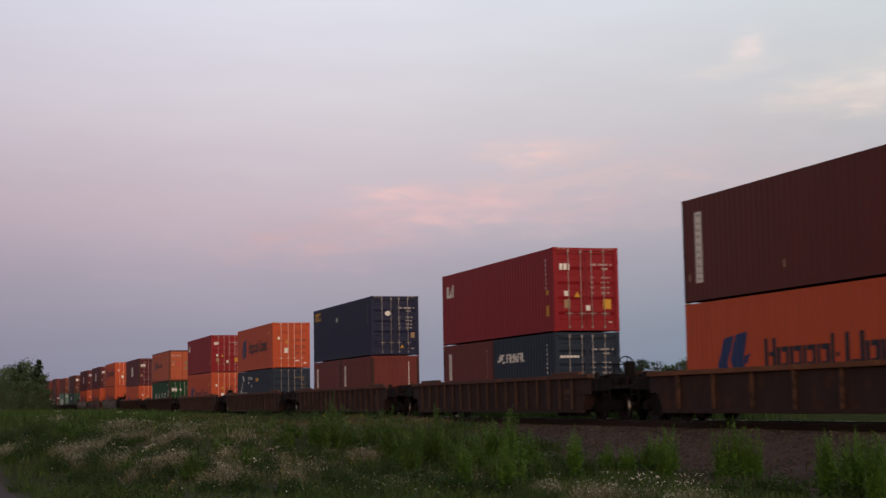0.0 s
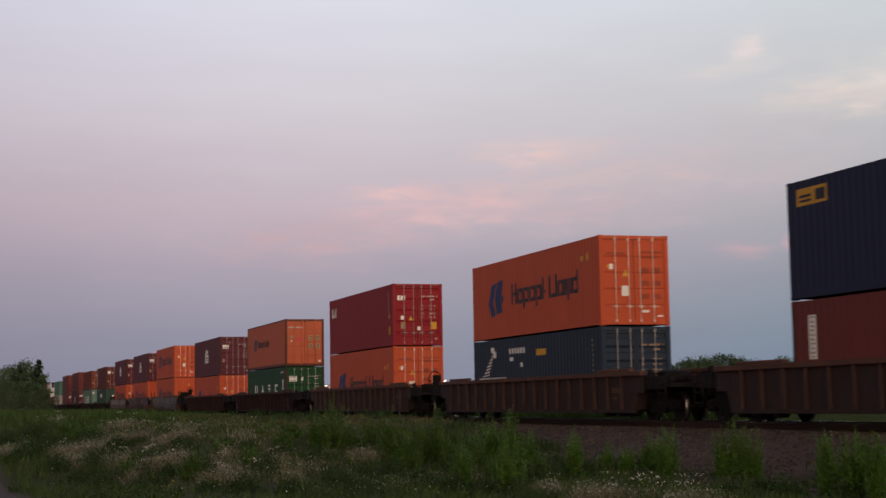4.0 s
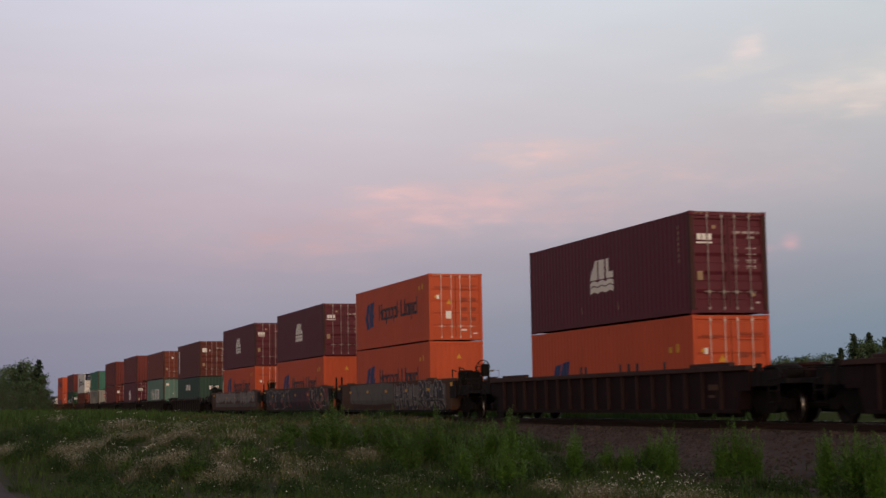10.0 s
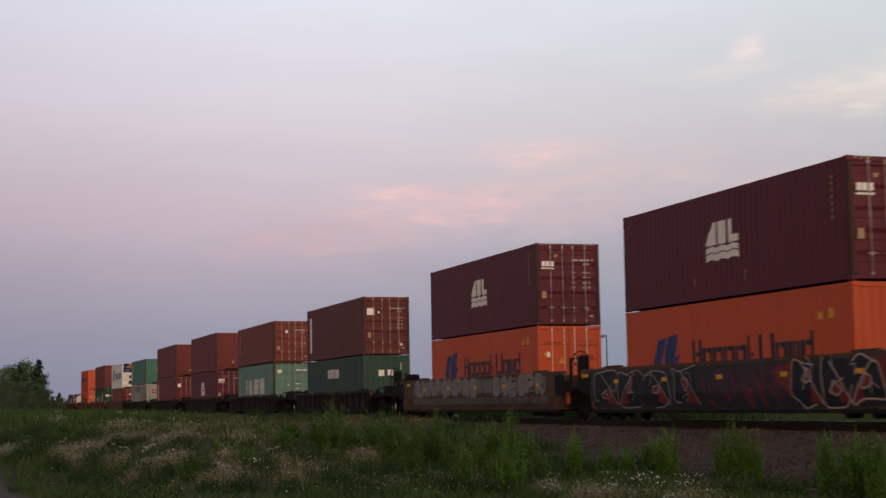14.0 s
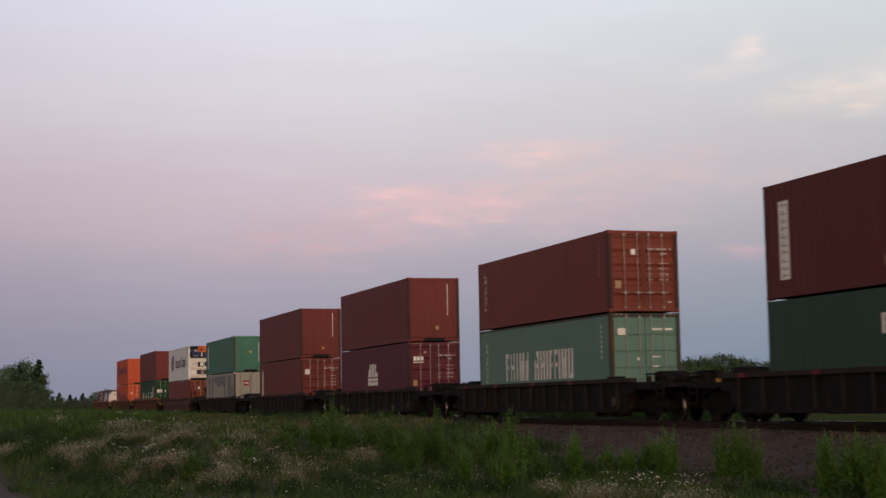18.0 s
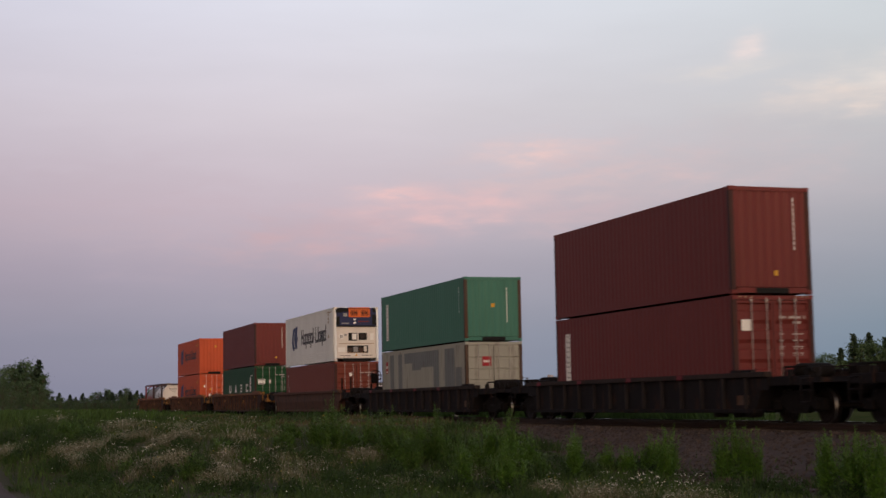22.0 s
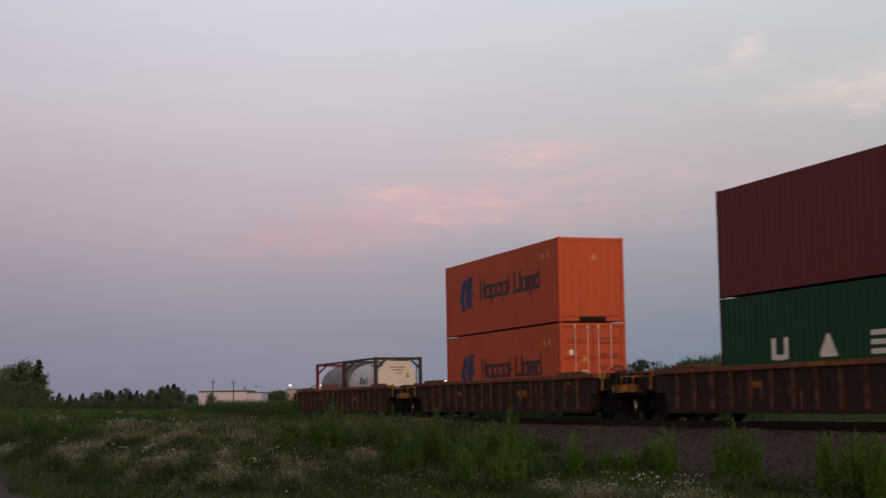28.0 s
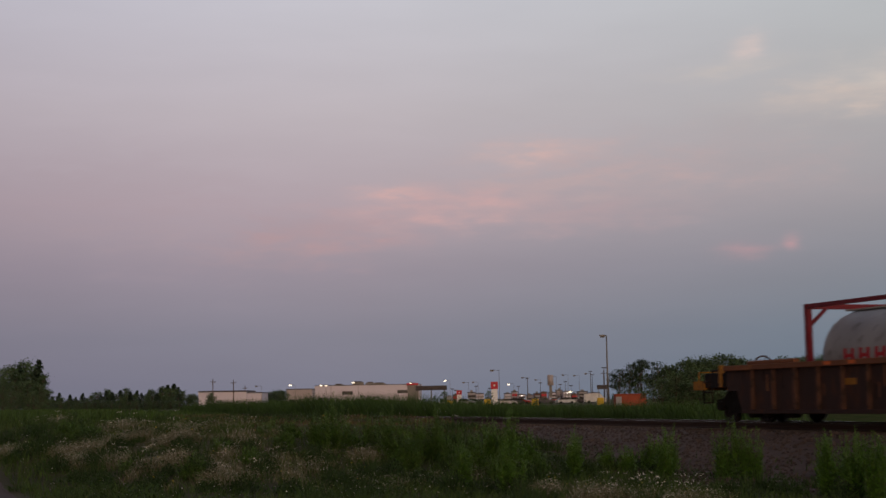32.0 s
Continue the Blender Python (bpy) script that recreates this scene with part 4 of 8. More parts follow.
def reefer(x, z, label):
    """White refrigerated container: smooth sides, cooling unit in the leading end."""
    c = thing("refrigerated_container", pose(x + LC / 2, YC, z), label, "shipping container", "stacked containers")
    c["half"], c["H"] = LC / 2, HC
    TRAIN.append((c, x + LC / 2, YC, z))
    h, w = LC / 2, WC / 2
    W = M["white"]
    boxpart("body", (-h + 0.14, h - 0.42, -w + 0.02, w - 0.02, 0.16, HC - 0.03), W, c, 0.01)
    for sx in (-1, 1):
        for sy in (-1, 1):
            boxpart("corner_post", (-0.07, 0.07, -0.06, 0.06, 0.118, HC - 0.118), W, c, 0.012, m=Matrix.Translation((sx * (h - 0.075), sy * (w - 0.062), 0)))
            for zz in (0.0, HC - 0.118):
                boxpart("corner_casting", (-0.089, 0.089, -0.081, 0.081, 0, 0.118), M["cream"], c, 0.012, m=Matrix.Translation((sx * (h - 0.089), sy * (w - 0.081), zz)))
    for sy in (-1, 1):
        boxpart("top_rail", (-h + 0.178, h - 0.178, -0.03, 0.03, HC - 0.12, HC - 0.012), W, c, m=Matrix.Translation((0, sy * (w - 0.03), 0)))
        boxpart("bottom_rail", (-h + 0.178, h - 0.178, -0.03, 0.03, 0.03, 0.20), W, c, m=Matrix.Translation((0, sy * (w - 0.03), 0)))
        for k in range(3):
            boxpart("kick_rib", (-h + 0.2, h - 0.2, -0.012, 0.012, 0.27 + 0.13 * k, 0.33 + 0.13 * k), W, c, m=Matrix.Translation((0, sy * (w - 0.014), 0)))
    boxpart("roof", (-h + 0.05, h - 0.05, -w + 0.06, w - 0.06, HC - 0.03, HC - 0.012), W, c)
    boxpart("door_frame", (-h + 0.01, -h + 0.14, -w + 0.13, w - 0.13, 0.12, HC - 0.12), W, c)
    side_marks("emblem", lean_emblem(1.62, HC - 1.98, 1.75, 1.42), M["blue_mark"], c, LC, lift=0.005 - 0.012, flat=True, label="blue slanted emblem")
    side_marks("wordmark", word_bars(4.15, 10.3, HC - 1.72, HC - 0.85, WORD), M["navy_mark"], c, LC, lift=-0.009, flat=True, label="dark word mark of plain bars")
    side_marks("marking", [rect(10.7, 10.9, 2.5 - k * 0.2, 2.62 - k * 0.2) for k in range(3)] + [rect(10.5, 11.5, 2.66, 2.71), (10.68, 10.8, 1.3, 1.31, 1.3, 1.55), (10.8, 10.92, 1.3, 1.55, 1.3, 1.31)], M["tan_mark"], c, LC, lift=-0.009, flat=True)
    # cooling unit
    boxpart("unit_housing", (h - 0.42, h - 0.10, -w + 0.13, w - 0.13, 0.16, HC - 0.10), M["cream"], c)
    cover = boxpart("fan_cover", (h - 0.12, h - 0.015, -w + 0.04, w - 0.04, HC - 1.02, HC - 0.02), M["unit_blue"], c, 0.04, "dark blue cooling unit cover")
    for y0, y1, z0, z1, mm in ((-1.15, -0.78, HC - 0.30, HC - 0.03, "rubber"), (-0.78, -0.44, HC - 0.26, HC - 0.06, "rubber"), (-0.72, -0.50, HC - 0.50, HC - 0.33, "tank_grey"), (-0.16, -0.02, HC - 0.70, HC - 0.62, "white_mark"),
                               (-0.16, -0.02, HC - 0.88, HC - 0.80, "white_mark"), (-0.8, -0.42, HC - 0.90, HC - 0.84, "tank_grey"), (0.12, 0.7, HC - 0.80, HC - 0.74, "frame_red"), (0.88, 1.12, HC - 0.95, HC - 0.4, "rubber"), (-1.12, -0.92, HC - 0.95, HC - 0.5, "rubber")):
        boxpart("cover_panel", (h - 0.016, h - 0.004, y0, y1, z0, z1), M[mm], cover)
    grille = boxpart("fan_grille", (h - 0.03, h + 0.0, -0.42, 0.76, HC - 0.54, HC - 0.01), M["unit_orange"], c, 0.02, "orange vent panel")
    for y0 in (-0.32, 0.26):
        for k in range(4):
            boxpart("slat", (h, h + 0.008, y0, y0 + 0.40, HC - 0.44 + k * 0.07, HC - 0.40 + k * 0.07), M["rubber"], grille)
    boxpart("grille_rail", (h, h + 0.01, -0.40, 0.74, HC - 0.10, HC - 0.07), M["rubber"], grille)
    # the bay is not hollow: a black plate behind the machines paints its shade
    bay = boxpart("machine_bay", (h - 0.105, h - 0.092, -0.50, 0.66, 0.44, 0.84), M["rubber"], c, 0.0, "dark open machinery bay")
    for y0, y1, z0, z1, mm in ((-0.46, -0.22, 0.48, 0.70, "casting"), (-0.16, 0.10, 0.50, 0.78, "tank_grey"), (0.14, 0.38, 0.47, 0.72, "casting"), (0.42, 0.58, 0.52, 0.80, "cream"), (-0.46, 0.6, 0.45, 0.48, "tan_mark")):
        boxpart("machine", (h - 0.096, h - 0.07, y0, y1, z0, z1), M[mm], bay, 0.015)
    for y0, y1, z0, z1, mm in ((-0.42, 0.06, 1.10, 1.52, "rubber"), (-0.22, 0.02, 1.16, 1.48, "white_mark"), (0.14, 0.60, 1.14, 1.52, "rubber"), (0.20, 0.52, 1.22, 1.44, "casting"), (-1.0, -0.60, 0.50, 0.74, "white_mark"),
                               (0.78, 0.98, 1.14, 1.50, "white_mark"), (-0.95, 1.0, 0.93, 0.96, "tan_mark"), (-0.66, -0.52, 1.36, 1.46, "tank_grey"), (-0.9, -0.3, 0.28, 0.31, "casting"), (0.3, 0.9, 0.30, 0.33, "casting")):
        boxpart("panel", (h - 0.105, h - 0.086 + 0.002 * (mm == "white_mark"), y0, y1, z0, z1), M[mm], c)
    bm = bmesh.new()
    lathe(bm, [(h - 0.105, 0.15), (h - 0.085, 0.15), (h - 0.085, 0.12)], 18, "X")
    port = part("port_rim", bm, M["white_mark"], c, "round inspection port", Matrix.Translation((0, -0.82, 1.33)))
    for z0 in (-0.08, 0.0, 0.05):
        boxpart("port_slot", (h - 0.084, h - 0.078, -0.09, 0.09, z0, z0 + 0.03), M["rubber"], port)
    end_marks("sticker", [(-0.12, 0.12, 0.20, 0.42, 1)], M["yellow_mark"], c, h - 0.084)
    for sy in (-1, 1):
        boxpart("corner_shroud", (h - 0.13, h - 0.008, sy * 1.02 - 0.13, sy * 1.02 + 0.13, HC - 0.30, HC - 0.03), M["rubber"], c, 0.03, "black corner shroud")
    boxpart("cover_lip", (h - 0.10, h - 0.004, -w + 0.1, w - 0.05, HC - 1.05, HC - 0.98), M["rubber"], c, 0.01)
    # solid black block painted as the shade in the gap under the unit
    boxpart("unit_gap", (h - 0.10, h - 0.015, -0.75, 0.80, 0.02, 0.15), M["rubber"], c)
    boxpart("unit_sill", (h - 0.12, h - 0.02, -w + 0.14, w - 0.14, 0.16, 0.28), M["cream"], c, 0.01)
    return c


def tank_container(x, z, label, frame_mat, tank_mat, wordmark):
    """A tank in a 20-foot frame."""
    c = thing("tank_container", pose(x + 3.029, YC, z), label, "tank container", "tank containers in the last car")
    TRAIN.append((c, x + 3.029, YC, z))
    h, w, H = 3.029, WC / 2, STD
    F = M[frame_mat]
    for sx in (-1, 1):
        for sy in (-1, 1):
            boxpart("corner_post", (-0.075, 0.075, -0.075, 0.075, 0, H), F, c, 0.015, m=Matrix.Translation((sx * (h - 0.08), sy * (w - 0.08), 0)))

            for z0, z1 in ((H - 0.55, H - 0.08), (0.6, 0.1)):
                bm = bmesh.new()
                tube(bm, (0, sy * (w - 0.1), z0), (0, sy * (w - 0.62), z1), 0.05, n=6)
                part("brace", bm, F, c, "", Matrix.Translation((sx * (h - 0.08), 0, 0)))
        boxpart("end_beam", (-0.06, 0.06, -w + 0.15, w - 0.15, H - 0.13, H - 0.01), F, c, m=Matrix.Translation((sx * (h - 0.08), 0, 0)))
        boxpart("end_beam", (-0.06, 0.06, -w + 0.15, w - 0.15, 0.02, 0.16), F, c, m=Matrix.Translation((sx * (h - 0.08), 0, 0)))
    for sy in (-1, 1):
        boxpart("top_rail", (-h + 0.155, h - 0.155, -0.045, 0.045, H - 0.11, H - 0.01), F, c, m=Matrix.Translation((0, sy * (w - 0.06), 0)))
        boxpart("bottom_rail", (-h + 0.155, h - 0.155, -0.045, 0.045, 0.02, 0.14), F, c, m=Matrix.Translation((0, sy * (w - 0.06), 0)))
    bm = bmesh.new()
    prof = [(-h + 0.16, 0.12), (-h + 0.2, 0.55), (-h + 0.32, 0.88), (-h + 0.52, 1.05), (-h + 0.75, 1.10), (h - 0.75, 1.10), (h - 0.52, 1.05), (h - 0.32, 0.88), (h - 0.2, 0.55), (h - 0.16, 0.12)]
    lathe(bm, prof, 40, "X")
    part("tank", bm, M[tank_mat], c, "", Matrix.Translation((0, 0, 1.30)))
    if tank_mat == "tank_white":
        bm = bmesh.new()
        prism(bm, [(-1.0, 0.75), (-0.62, 0.3), (0.55, 0.3), (0.93, 0.75), (0.93, 1.85), (0.50, 2.42), (-0.58, 2.42), (-1.0, 1.85)], -0.025, 0.025)
        part("end_shield", bm, M["cream"], c, "cream end panel", pose(h - 0.175, 0, 0, 0, 0, 90))
        end_marks("marking", [(-0.40 + 0.09 * k, -0.34 + 0.09 * k, 2.08, 2.13) for k in range(9)] + [(-0.35 + 0.08 * k, -0.29 + 0.08 * k, 1.95, 2.0) for k in range(8)] + [(-0.1 + 0.08 * k, -0.05 + 0.08 * k, 1.80, 1.85) for k in range(4)], M["casting"], c, h - 0.146)
        end_marks("sticker", [(0.38, 0.62, 1.60, 1.88, 1)], M["tan_mark"], c, h - 0.146)
        bm = bmesh.new()
        for y in (0.98, 1.16):
            tube(bm, (h - 0.04, y - 0.05, 0.2), (h - 0.04, y - 0.05, H - 0.1), 0.02, n=6)
        for k in range(7):
            tube(bm, (h - 0.04, 0.93, 0.4 + k * 0.3), (h - 0.04, 1.11, 0.4 + k * 0.3), 0.014, n=6)
        part("ladder", bm, M["frame_dark"], c)
    boxpart("walkway", (-h + 0.4, h - 0.4, -0.30, 0.30, H - 0.20, H - 0.16), M["steel"], c)
    bm = bmesh.new()
    lathe(bm, [(-0.28, 0.26), (0.28, 0.26)], 16, "Y")
    part("manhole", bm, M["steel"], c, "", pose(0, 0, 2.40, 90, 0, 0))
    # word mark on the tank's flank
    bm = bmesh.new()
    for u0, u1, z0, z1 in wordmark:
        for za, zb in ((z0, (z0 + z1) / 2), ((z0 + z1) / 2, z1)):
            def at(u, zz):
                return bm.verts.new((u, -math.sqrt(max(1.104 ** 2 - (zz - 1.30) ** 2, 0.01)) - 0.004, zz))
            bm.faces.new((at(u0, za), at(u1, za), at(u1, zb), at(u0, zb)))
    tagged(part("wordmark", bm, M["red_mark"] if frame_mat == "frame_red" else M["navy_mark"], c, "word mark of plain blocks"), kind="stuff")
    if tank_mat == "tank_white":
        bm = bmesh.new()
        for k in range(3):
            for j in range(5):
                zz = 1.95 - j * 0.12 - k * 0.01
                y = -math.sqrt(1.104 ** 2 - (zz - 1.30) ** 2) - 0.004
                bm.faces.new([bm.verts.new(v) for v in ((1.9 + k * 0.3, y, zz), (2.1 + k * 0.3, y, zz), (2.1 + k * 0.3, y, zz + 0.03), (1.9 + k * 0.3, y, zz + 0.03))])
        tagged(part("marking", bm, M["tan_mark"], c), kind="stuff")
        bm = bmesh.new()
        tube(bm, (0.2, -0.62, 2.24), (2.75, -0.62, 2.24), 0.03, n=6)
        part("hose_rail", bm, M["frame_dark"], c)
    return c


# ---------------------------------------------------------------- well cars
# A car's space: x along the car from its middle, y from the track's centre line, z from the rails.
WHEELS = []     # (wheelset, x in its truck)
WHEEL_R = 0.42


def truck(parent, x):
    """A two-axle truck with side frames, springs and wheelsets."""
    T = M["truck"]

    def bolster(bm):
        box(bm, -0.22, 0.22, -1.0, 1.0, 0.52, 0.80, 0.03)
        lathe_z = [(0.80, 0.30), (0.90, 0.30)]
        for z0, r in lathe_z[:1]:
            box(bm, -0.28, 0.28, -0.28, 0.28, z0, z0 + 0.12, 0.04)

    def frame_side(bm):
        prism(bm, [(-1.18, 0.34), (-1.18, 0.58), (-0.78, 0.64), (-0.50, 0.80), (0.50, 0.80), (0.78, 0.64), (1.18, 0.58), (1.18, 0.34),
                   (0.98, 0.30), (0.66, 0.44), (0.42, 0.24), (-0.42, 0.24), (-0.66, 0.44), (-0.98, 0.30)], -0.08, 0.08)
        for sx in (-1, 1):
            box(bm, sx * 0.89 - 0.14, sx * 0.89 + 0.14, -0.13, 0.13, 0.32, 0.56, 0.03)

    def springs(bm):
        tube(bm, (0, 0, 0.28), (0, 0, 0.54), 0.085, n=10)

    def wheelset(bm):
        for s in (-1, 1):
            prof = [(s * 0.68, 0.14), (s * 0.68, 0.445), (s * 0.71, 0.45), (s * 0.715, WHEEL_R + 0.005), (s * 0.755, WHEEL_R), (s * 0.82, WHEEL_R - 0.004), (s * 0.82, 0.35),
                    (s * 0.785, 0.33), (s * 0.78, 0.16), (s * 0.84, 0.12), (s * 0.84, 0.08)]
            lathe(bm, prof, 32)
            for k in range(6):
                a = k * math.tau / 6
                tube(bm, (0.24 * math.cos(a), s * 0.79, 0.24 * math.sin(a)), (0.24 * math.cos(a), s * 0.80, 0.24 * math.sin(a)), 0.03, n=6)
        tube(bm, (0, -1.05, 0), (0, 1.05, 0), 0.075, n=12)

    t = part("truck", shared(("truck",), bolster, T), None, parent, "greasy cast steel two-axle truck", Matrix.Translation((x, 0, 0)))
    for s in (-1, 1):
        part("side_frame", shared(("side_frame",), frame_side, T), None, t, "", Matrix.Translation((0, s * 1.0, 0)))
        for k in (-0.2, 0.0, 0.2):
            part("spring", shared(("spring",), springs, T), None, t, "", Matrix.Translation((k, s * 1.0, 0)))
    for sx in (-0.89, 0.89):
        me = shared(("wheelset",), wheelset, M["wheel"])
        if len(me.materials) < 2:
            me.materials.append(M["tread"])
            for p in me.polygons:
                c = p.center
                if 0.755 < abs(c.y) < 0.83 and math.hypot(c.x, c.z) > 0.405:
                    p.material_index = 1
        WHEELS.append((part("wheelset", me, None, t, "dark steel wheelset with polished treads", pose(sx, 0, WHEEL_R)), sx))
    return t


def brake_stand(parent, x, mat, inward, tall):
    """A hand brake: a stand with a spoked wheel that faces its own car."""
    def stand(bm):
        box(bm, -0.12, 0.12, -0.16, 0.16, 1.34 + tall, 1.84 + tall, 0.05)
        for k in (-0.16, 0.16):
            box(bm, -0.05, 0.05, k - 0.04, k + 0.04, 1.0, 1.34 + tall)
        box(bm, -0.05, 0.05, -0.2, 0.2, 1.0, 1.08)

    def wheel(bm):
        n, r = 20, 0.27
        pts = [Vector((0.0, r * math.cos(k * math.tau / n), r * math.sin(k * math.tau / n))) for k in range(n)]
        for k in range(n):
            tube(bm, pts[k], pts[(k + 1) % n], 0.022, n=6)
        for k in range(5):
            tube(bm, (0, 0, 0), pts[k * 4], 0.014, n=6)
        tube(bm, (-0.1, 0, 0), (0.1, 0, 0), 0.05, n=8)
    st = part("brake_stand", shared(("brake_stand", tall), stand, mat), None, parent, "", Matrix.Translation((x, -0.55, 0)))
    boxpart("stay_rod", (-0.015, 0.015, -0.015, 0.015, 1.0, 1.78 + tall), mat, st, m=Matrix.Translation((inward * 1.15, 0, 0)))
    boxpart("stay_rod", (min(0, inward * 1.15), max(0, inward * 1.15), -0.015, 0.015, 1.74 + tall, 1.77 + tall), mat, st)
    part("brake_wheel", shared(("brake_wheel",), wheel, mat), None, st, "spoked hand brake wheel", pose(inward * 0.26, 0, 1.72 + tall, 0, 0, 0))


def steps(parent, x, mat):
    """A side ladder with hand rails by the end platform."""
    def make(bm):
        for k in (-0.24, 0.24):
            tube(bm, (k, 0, 0.50), (k, 0, 1.10), 0.022, n=6)
        for z in (0.52, 0.80, 1.08):
            tube(bm, (-0.24, 0, z), (0.24, 0, z), 0.02, n=6)
    part("ladder", shared(("ladder",), make, mat), None, parent, "", Matrix.Translation((x, -1.42, 0)))


def sheet_y(z):
    """The smooth cars' side: upright above, leaning inwards below the fold."""
    return -1.470 if z > 0.80 else -1.470 + (0.80 - z) * 0.17


LOW_EDGE, FOLD = 0.345, 0.80


def sprayed(parent, name, quads, mat, lift, label="abstract sprayed graffiti"):
    """Flat paint on a smooth car's side: quads of (along, height), laid over the fold."""
    bm = bmesh.new()
    for q in quads:
        bm.faces.new([bm.verts.new((a, sheet_y(b) - lift, b)) for a, b in ((a, min(max(b, LOW_EDGE), 1.60)) for a, b in q)])
    me = bpy.data.meshes.new(name)
    bm.to_mesh(me)
    bm.free()
    me.materials.append(mat)
    return tagged(part(name, me, mat, parent, label), kind="stuff")


def stroke(points, width):
    """A sprayed line through the points, with a rounded run and even width."""
    fine = []
    for k in range(len(points) - 1):
        p0, p1, p2, p3 = (Vector(points[max(0, min(len(points) - 1, k + d))]) for d in (-1, 0, 1, 2))
        n = max(2, int((p2 - p1).length / 0.09))
        for m in range(n):
            t = m / n
            fine.append(0.5 * ((2 * p1) + (p2 - p0) * t + (2 * p0 - 5 * p1 + 4 * p2 - p3) * t * t + (3 * p1 - p0 - 3 * p2 + p3) * t ** 3))
    fine.append(Vector(points[-1]))
    out = []
    for a, b in zip(fine, fine[1:]):
        d = b - a
        if d.length < 1e-4:
            continue
        d.normalize()
        o, e = Vector((-d.y, d.x)) * width / 2, d * width * 0.12
        out.append([tuple(a - e + o), tuple(b + e + o), tuple(b + e - o), tuple(a - e - o)])
    return out


def filled(points):
    """A closed shape in level strips."""
    zs = [z for _, z in points]
    lo, hi = max(min(zs), LOW_EDGE), min(max(zs), 1.60)
    levels = sorted({lo + (hi - lo) * k / 14 for k in range(15)} | ({FOLD} if lo < FOLD < hi else set()))
    out = []

    def cuts(z):
        return sorted(a + (b - a) * (z - p) / (q - p) for (a, p), (b, q) in zip(points, points[1:] + points[:1]) if (p <= z) != (q <= z))
    for p, q in zip(levels, levels[1:]):
        low, top = cuts(p + 1e-4), cuts(q - 1e-4)
        if len(low) == len(top):
            out += [[(a, p), (b, p), (d, q), (c, q)] for a, b, c, d in zip(low[::2], low[1::2], top[::2], top[1::2])]
    return out


def ragged(u0, u1, z0, z1, seed, rough=0.06):
    """A sprayed ground with uneven edges."""
    rng = random.Random(seed)
    n = max(6, int((u1 - u0) / 0.22))
    top = [(u1 - (u1 - u0) * k / n, z1 - rough * rng.random()) for k in range(n + 1)]
    return filled([(u0 + (u1 - u0) * k / n, z0 + rough * rng.random()) for k in range(n + 1)] + top)


# angular marks in a unit box; they spell nothing
MARKS = (((0.0, 0.0), (0.06, 1.0), (0.75, 0.9), (0.85, 0.55), (0.2, 0.42)), ((0.15, 0.15), (0.05, 0.7), (0.5, 1.0), (0.9, 0.6), (0.7, 0.05), (0.25, 0.05)),
         ((0.1, 1.0), (0.0, 0.05), (0.85, 0.12)), ((0.0, 0.0), (0.35, 1.0), (0.55, 0.95), (0.9, 0.0)), ((0.0, 0.0), (0.05, 1.0), (0.75, 0.1), (0.85, 1.0)),
         ((0.85, 0.85), (0.2, 0.95), (0.05, 0.6), (0.8, 0.4), (0.7, 0.05), (0.0, 0.1)), ((0.1, 0.0), (0.1, 0.95), (0.8, 0.7), (0.2, 0.5), (0.9, 0.0)))


def block_tag(parent, u0, u1, z0, z1, n, ink, rim, seed, weight, ground=None):
    """A row of crowded angular marks in a dark ink with a pale rim."""
    rng = random.Random(seed)
    if ground:
        sprayed(parent, "graffiti_ground", ragged(u0 - 0.15, u1 + 0.15, z0, z1 + 0.05, seed, 0.16), ground, 0.004)
    w = (u1 - u0) / n
    rims, inks, cracks = [], [], []
    for k in range(n):
        h0, h1 = z0 + rng.uniform(0.03, 0.10), z1 - rng.uniform(0.02, 0.14)
        lean = rng.uniform(-0.1, 0.1)
        pts = [(u0 + (k + 0.12 + 0.8 * a + lean * b) * w, h0 + (h1 - h0) * b) for a, b in MARKS[rng.randrange(len(MARKS))]]
        rims += stroke(pts, weight + 0.085)
        inks.append((pts, weight))
        if rng.random() < 0.8:
            bar = [(u0 + (k + 0.15) * w, h0 + (h1 - h0) * rng.uniform(0.35, 0.5)), (u0 + (k + 0.85) * w, h0 + (h1 - h0) * rng.uniform(0.3, 0.6))]
            rims += stroke(bar, weight + 0.06)
            inks.append((bar, weight * 0.8))
        a = u0 + (k + rng.uniform(0.2, 0.8)) * w
        cracks += stroke([(a, h0 + 0.1), (a + rng.uniform(-0.1, 0.1), (h0 + h1) / 2), (a + rng.uniform(-0.16, 0.16), h1 - 0.12)], 0.022)
    sprayed(parent, "graffiti_rim", rims, rim, 0.007)
    sprayed(parent, "graffiti_ink", [q for p, t in inks for q in stroke(p, t)], ink, 0.010)
    sprayed(parent, "graffiti_line", cracks, rim, 0.013)


